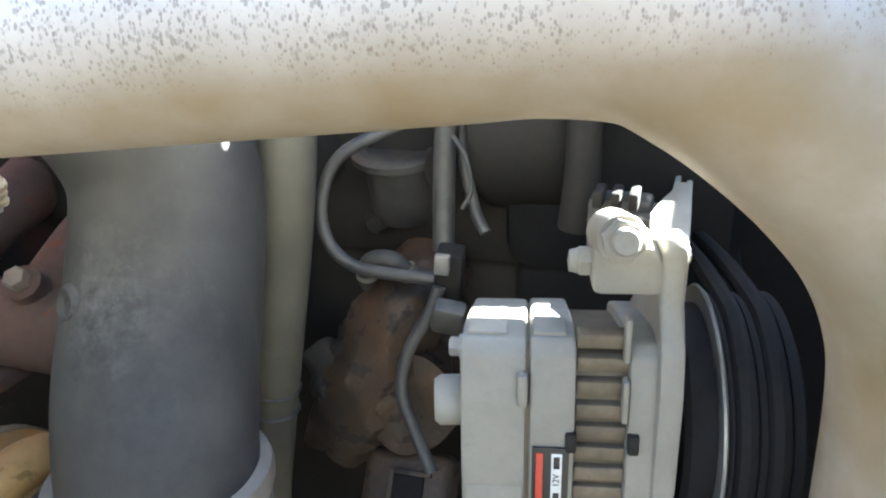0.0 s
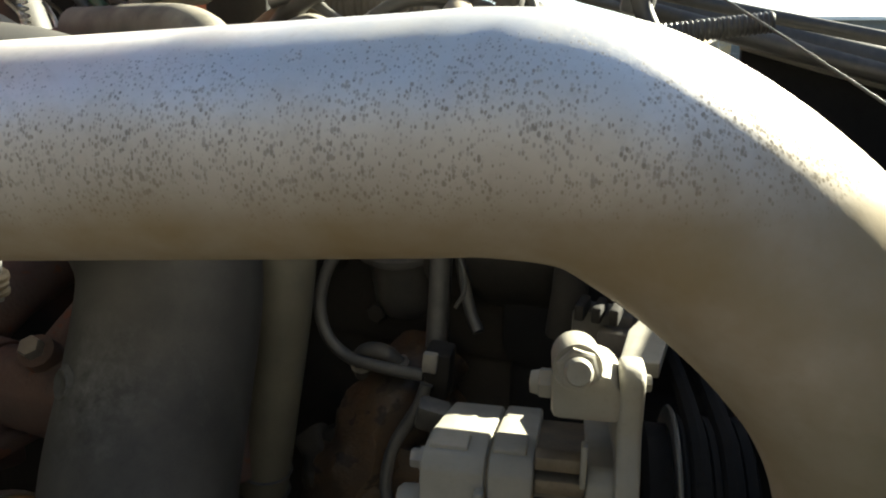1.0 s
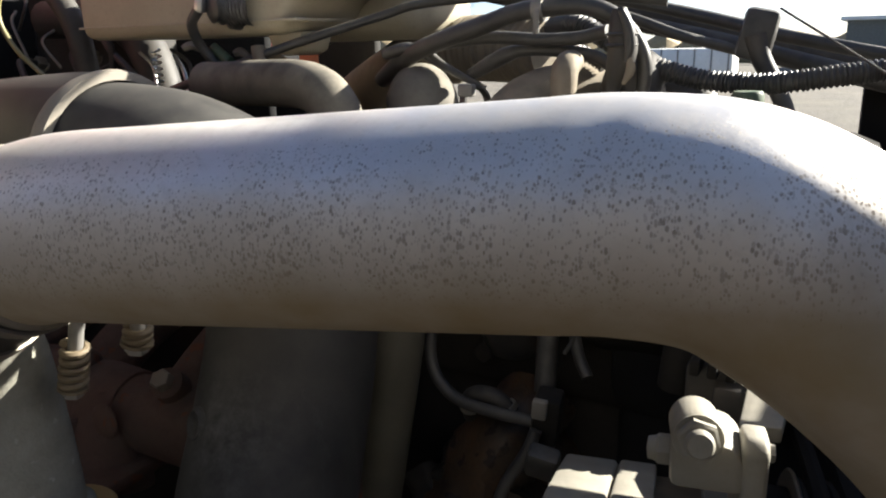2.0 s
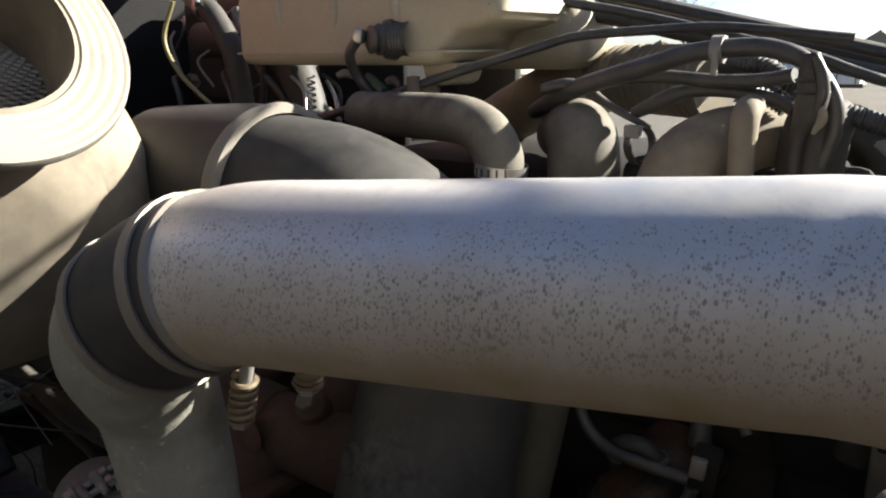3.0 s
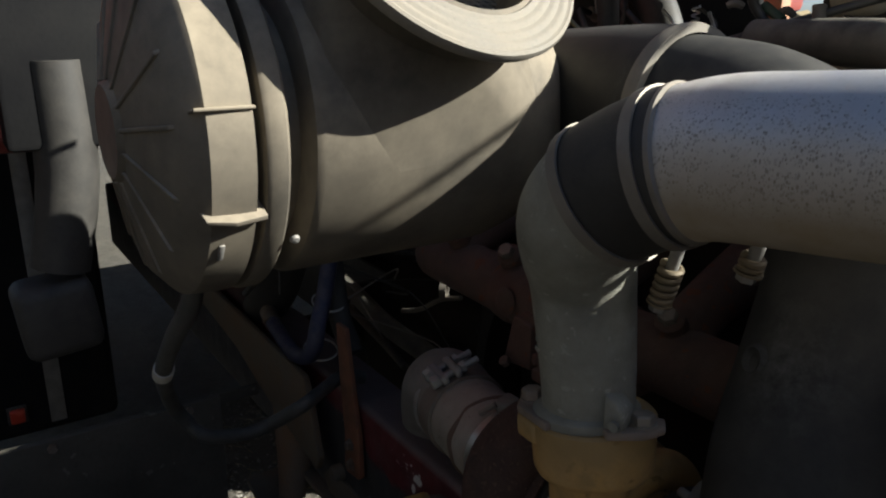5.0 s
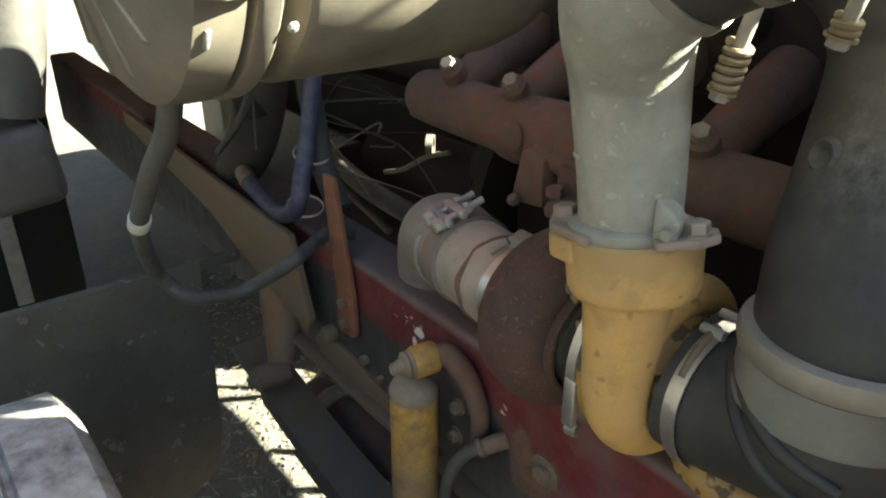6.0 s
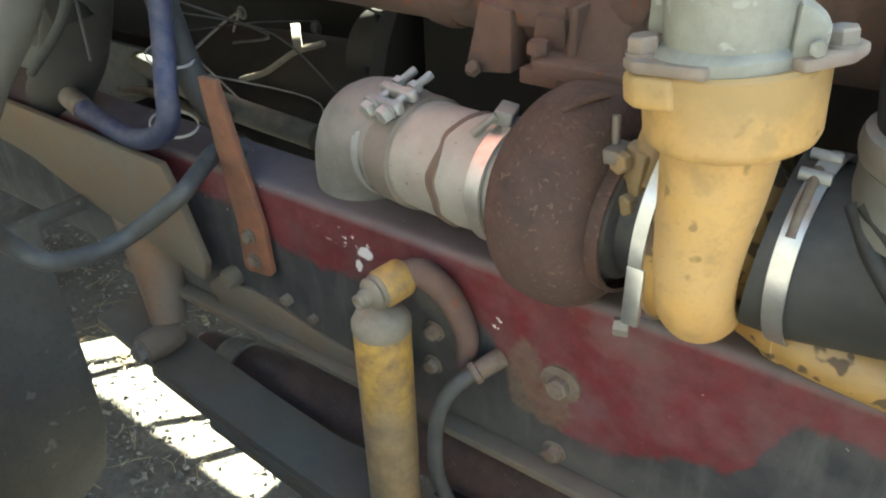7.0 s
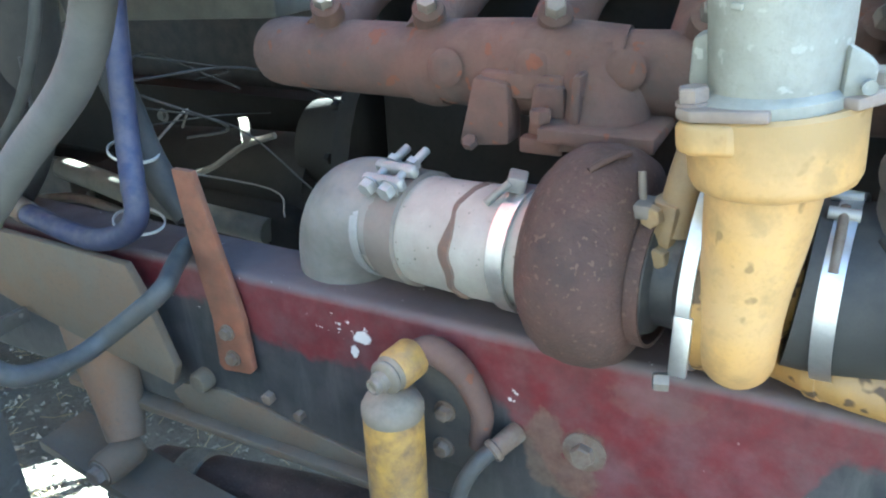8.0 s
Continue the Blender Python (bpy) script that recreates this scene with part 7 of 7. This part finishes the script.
cross = thing("cross_member", (-1.95, 0.87, 0.755), "dusty grey cross member between the frame rails", "cross member")
part("channel", block((-1.95, 0.865, 0.80), (0.10, 0.84, 0.09), bevel=0.012), M_BLOCK, cross)
for y in (0.55, 0.62):
    part("bolt", hexbolt((-1.898, y, 0.80), (1, 0, 0), 0.012, 0.01, 0.018), M_STEELD, cross)
# dark case added to hide sunlit ground between the rails
case = thing("transfer_case", (-1.75, 1.0, 0.54), "dark transmission block added between the rails as background fill", "gearbox")
part("case", block((-1.72, 1.0, 0.72), (0.66, 0.34, 0.36), bevel=0.03, seg=3), M_BLOCK, case)
part("pan", block((-1.72, 1.0, 0.525), (0.50, 0.26, 0.05), bevel=0.015), M_BLOCK, case)
for k in range(5):
    part("case_bolt", hexbolt((-1.96 + 0.12 * k, 0.83, 0.86), (0, -1, 0), 0.010, 0.010), M_STEELD, case)
gear = thing("transmission_housing", (-1.75, 0.9, 0.7), "dark grimy transmission housing behind the engine", "gearbox")
part("bell", turned([(0, 0), (0.26, 0), (0.25, 0.04), (0.15, 0.09), (0.10, 0.14), (0.085, 0.24), (0, 0.24)], (-1.18, 0.98, 1.0), (-1, 0, 0), 36), M_BLOCK, gear)
part("tail", turned([(0, 0), (0.11, 0), (0.10, 0.25), (0.085, 0.5), (0, 0.5)], (-1.40, 0.98, 0.90), (-1, 0, 0), 32), M_BLOCK, gear)
for k in range(8):
    g = radians(100 + 22 * k)
    part("bell_bolt", hexbolt((-1.230, 0.98 + 0.235 * math.cos(g), 1.0 + 0.235 * math.sin(g)), (-1, 0, 0), 0.010, 0.010), M_BLOCK, gear)
harness = thing("wire_harness", (-1.4, 0.55, 1.0), "tangle of loose wires hanging behind the rail", "wiring")
for i in range(10):
    a = Vector((-1.37 + rnd.uniform(-0.02, 0.02), 0.49, rnd.uniform(1.10, 1.28)))
    b = a + Vector((rnd.uniform(-0.14, 0.10), rnd.uniform(0.05, 0.2), rnd.uniform(-0.10, 0.03)))
    c = b + Vector((rnd.uniform(-0.10, 0.14), rnd.uniform(0.0, 0.12), rnd.uniform(-0.10, -0.02)))
    part("wire", tube([a, b, c], rnd.choice((0.0012, 0.0016, 0.0022)), 6, 5), M_RUBBER if i % 4 else M_BAND, harness)
clipb = thing("pipe_clip", (-1.47, 0.82, 1.05), "pale curved pipe clip in the sun", "clip")
part("hoop", turned([(0.022, -0.008), (0.026, -0.008), (0.026, 0.008), (0.022, 0.008)], (-1.47, 0.82, 1.06), (0.7, 0.7, 0), 24, closed=True), M_BAND, clipb)
hose("bracket_rod", [(-1.63, 0.80, 0.955), (-1.55, 0.80, 0.985), (-1.47, 0.81, 1.035), (-1.40, 0.82, 1.06)], 0.006, M_BAND, "curved pale rod in the sun", "rod")
drain = thing("drain_tube", (-1.35, -0.02, 1.16), "dusty black tube with a box end beside the cab", "tube")
part("tube", tube([(-1.35, 0.03, 1.62), (-1.35, 0.03, 1.45), (-1.35, 0.0, 1.30)], [0.045, 0.046, 0.044], 20, 3), M_RUBBER, drain)
part("box_end", block((-1.35, -0.015, 1.225), (0.10, 0.115, 0.12), Euler((0.1, 0, 0)).to_matrix(), 0.02, seg=3), M_RUBBER, drain)

# near-black box added where the ground under the cab lies in shade
step = thing("cab_step_box", (-3.3, 0.0, 0.28), "near-black box added under the cab to stand for shade", "step box")
part("case", block((-3.3, 0.0, 0.87), (1.02, 0.56, 1.19), bevel=0.03, seg=3), M_SHADEBLK, step)
for z in (0.42, 0.82):
    part("tread", block((-3.3, -0.30, z), (0.9, 0.10, 0.03), bevel=0.008), M_STEELD, step)
part("strap", block((-2.788, 0.08, 0.87), (0.008, 0.05, 1.12), bevel=0.002), M_STEELD, step)
lamp = thing("marker_lamp", (-2.78, -0.044, 0.35), "small red marker lamp on the near-black box", "marker lamp")
part("lens", block((-2.772, -0.044, 0.37), (0.020, 0.045, 0.05), bevel=0.006, seg=3), M_LABELRD, lamp)
part("base", block((-2.783, -0.044, 0.37), (0.012, 0.06, 0.065), bevel=0.003), M_CABLE, lamp)

# ---- cab ----
cab = thing("truck_cab", (-1.9, 0.86, 1.2), "faded red truck cab behind the engine bay", "cab")
part("cowl", prism([(-0.30, 1.50), (1.45, 1.50), (1.45, 1.70), (2.0, 1.70), (2.0, 2.05), (-0.30, 2.05)], (-1.40, 0, 0), (0, 1, 0), (0, 0, 1), 0.06, 0.02), M_CAB, cab)
part("cowl_lip", prism([(-0.30, 0.0), (0.40, 0.29), (0.40, 0.305), (-0.30, 0.015)], (-1.36, 0, 1.60), (0, 1, 0), (0, 0, 1), 0.05, 0.004), M_DARKMETAL, cab)
part("cowl_ledge", block((-1.36, 0.30, 1.745), (0.06, 0.9, 0.02), bevel=0.005), M_CAB, cab)
# near-black panels: the cab front's shade is put into their colour
part("firewall", block((-1.335, 0.94, 1.63), (0.05, 1.0, 0.46), bevel=0.01), M_SHADEBLK, cab)
part("cab_corner", block((-1.405, 1.71, 1.577), (0.04, 0.54, 0.244), bevel=0.006), M_SHADEBLK, cab)
part("lower_firewall", block((-1.345, 0.20, 1.61), (0.05, 0.5, 0.24), bevel=0.01), M_SHADEBLK, cab)
part("body", block((-3.0, 0.86, 2.14), (3.10, 2.2, 1.37), bevel=0.10, seg=4), M_CAB, cab)
part("windscreen", block((-1.447, 0.86, 2.42), (0.02, 1.9, 0.6), bevel=0.006), M_LABELBK, cab, "dark windscreen")

# box and skirt added to keep sun off the ground behind the cab
cargo = thing("cargo_box", (-6.9, 0.86, 1.2), "grey box added behind the cab to shade the ground", "cargo box")
part("box", block((-6.9, 0.86, 2.3), (4.3, 2.3, 2.3), bevel=0.03), M_FRAMEGREY, cargo)
part("skirt", block((-6.9, -0.10, 0.60), (4.3, 0.06, 1.24), bevel=0.01), M_DARKMETAL, cargo)
hood = thing("raised_hood", (1.2, 0.86, 0.5), "faded red hood tilted up in front of the truck", "hood")
part("shell", prism([(-0.25, 0.45), (1.97, 0.45), (1.97, 1.7), (1.80, 2.05), (1.5, 2.18), (0.2, 2.18), (-0.08, 2.05), (-0.25, 1.7)], (1.20, 0, 0), (0, 1, 0), (0, 0, 1), 0.08, 0.02), M_CAB, hood)
part("fender", block((0.85, -0.20, 0.95), (0.7, 0.08, 0.9), bevel=0.03), M_CAB, hood)
part("fender", block((0.85, 1.92, 0.95), (0.7, 0.08, 0.9), bevel=0.03), M_CAB, hood)
cable_pts = [(0.98, 0.70, 2.02), (0.52, 0.93, 2.09), (0.14, 1.165, 2.155), (-0.05, 1.28, 2.185), (-0.60, 1.60, 2.28), (-1.42, 2.0, 2.42)]
solo("stay_cable", tube(cable_pts, 0.0045, 8, 4), M_CABLE, "thin hood stay cable between hood and cab", "cable")
# panel height is set to limit the sun reaching between the rails
far_side = thing("side_skirt", (-1.6, 1.44, 0.59), "dark far-side panel and skirt sized to hold back the sun", "panel")
part("panel", block((-2.1, 1.44, 0.997), (3.8, 0.04, 0.725), bevel=0.01), M_DARKMETAL, far_side)
for x in (-1.66, -1.22):
    part("stay", tube([(x, 1.44, 0.62), (x + 0.08, 1.44, 0.3), (x + 0.12, 1.43, 0.0)], 0.014, 8, 2), M_DARKMETAL, far_side)

box = thing("fuel_tank", (-2.6, 1.68, 0.25), "dark fuel tank on the far side of the truck", "tank")
part("shell", block((-3.25, 1.66, 0.395), (2.96, 0.44, 0.54), bevel=0.06, seg=4), M_DARKMETAL, box)
air = thing("air_tank", (-1.27, 1.60, 0.12), "dark round air tank slung on the truck's far side", "air tank")
part("shell", turned([(0, -0.02), (0.10, -0.01), (0.17, 0.02), (0.19, 0.06), (0.19, 0.96), (0.17, 1.0), (0.10, 1.03), (0, 1.04)], (-1.78, 1.62, 0.31), (1, 0, 0), 36), M_DARKMETAL, air)
for x in (-1.55, -1.0):
    part("band", ringband((x, 1.62, 0.31), (1, 0, 0), 0.191, 0.03, 0.003), M_STEELD, air)
    part("hanger", block((x, 1.47, 0.56), (0.03, 0.02, 0.30), Euler((0.35, 0, 0)).to_matrix(), 0.004), M_DARKMETAL, air)
bat = thing("battery_box", (-0.1, 1.66, 0.25), "dark battery box on the far side of the truck", "box")
part("case", block((-0.08, 1.66, 0.42), (1.3, 0.44, 0.40), bevel=0.03), M_DARKMETAL, bat)

# ---- yard beyond ----
def far_tree(x, y, h, seed):
    r = random.Random(seed)
    t = thing("bare_tree", (x, y, 0), "bare leafless tree on the yard's edge", "tree", group="trees beyond the yard")
    bm = tube([(x, y, 0), (x + 0.1, y, h * 0.2), (x, y + 0.1, h * 0.4)], [0.16, 0.12, 0.09], 7, 2)
    part("trunk", bm, M_BARK, t)
    bm = bmesh.new()

    def limb(p, d, l, rr, n):
        q = p + d * l
        tube([p, p + d * l * 0.5 + Vector((r.uniform(-1, 1), r.uniform(-1, 1), 0.3)) * l * 0.08, q], [rr, rr * 0.8, rr * 0.6], 4, 1, bm, cap=False)
        if n:
            for _ in range(3):
                e = (d + Vector((r.uniform(-1, 1), r.uniform(-1, 1), r.uniform(-0.3, 0.8))) * 0.75).normalized()
                limb(p + d * l * r.uniform(0.5, 1.0), e, l * r.uniform(0.55, 0.8), rr * 0.55, n - 1)
    for _ in range(6):
        d = Vector((r.uniform(-1, 1), r.uniform(-1, 1), r.uniform(0.4, 1.3))).normalized()
        limb(Vector((x, y, h * r.uniform(0.25, 0.4))), d, h * 0.3, 0.07, 4)
    part("crown", bm, M_BARK, t)


for i, (x, y, h) in enumerate(((-35, 44, 5.5), (-40, 47, 4.5), (-29, 52, 5.0), (-52, 50, 5.0), (-22, 60, 5.5))):
    far_tree(x, y, h, i)
fence = thing("yard_fence", (-20, 40, 0), "low wire fence with steel posts at the yard's edge", "fence")
for i in range(24):
    part("post", block((-44 + 2.6 * i, 41, 0.65), (0.07, 0.07, 1.3), bevel=0.01), M_STEELD, fence)
for z in (0.35, 0.75, 1.15):
    part("wire", block((-14, 41, z), (62, 0.03, 0.025), bevel=0.0), M_STEELD, fence)


def trailer(x, y, turn):
    t = thing("box_trailer", (x, y, 0), "white box trailer parked across the yard", "trailer")
    m = Matrix.Translation((x, y, 0)) @ Matrix.Rotation(turn, 4, 'Z')

    def put(name, c, s, mat):
        bm = block(c, s, bevel=0.02)
        bmesh.ops.transform(bm, matrix=m, verts=bm.verts)
        part(name, bm, mat, t)
    put("box", (0, 0, 0.93), (3.4, 1.7, 0.88), M_WHITE)
    put("chassis", (0, 0, 0.42), (3.5, 0.9, 0.12), M_DARKMETAL)
    for i in range(7):
        put("rib", (-1.6 + 0.53 * i, -0.86, 0.93), (0.05, 0.04, 0.86), M_STEELD)
    for xx in (-0.9, -0.2):
        for yy in (-0.7, 0.7):
            bm = turned([(0, -0.1), (0.27, -0.1), (0.29, 0), (0.27, 0.1), (0, 0.1)], (xx, yy, 0.29), (0, 1, 0), 24)
            bmesh.ops.transform(bm, matrix=m, verts=bm.verts)
            part("wheel", bm, M_RUBBER, t)


trailer(-6.0, 26.9, 0.05)
shed = thing("low_building", (4, 46, 0), "low grey yard building in the distance", "building")
part("wall", block((6, 48, 1.2), (16, 5, 2.4), bevel=0.03), M_FRAMEGREY, shed)
part("roof", block((6, 48, 2.5), (16.6, 5.6, 0.2), bevel=0.03), M_WHITE, shed)
for i in range(5):
    part("window", block((0.5 + 2.6 * i, 45.48, 1.4), (1.2, 0.06, 0.8), bevel=0.01), M_LABELBK, shed)
dirt = bmesh.new()
rnd = random.Random(5)
for i in range(46):
    a = tube([(-70 + 3 * i, 58 + rnd.uniform(-2, 2), -0.2), (-70 + 3 * i + 1.5, 58, rnd.uniform(0.3, 1.0)), (-70 + 3 * i + 3.4, 58 + rnd.uniform(-2, 2), -0.2)], [0.6, 1.6, 0.6], 8, 2, dirt)
solo("scrub", dirt, M_STRAW, "dry low scrub along the horizon", "scrub", kind="stuff")
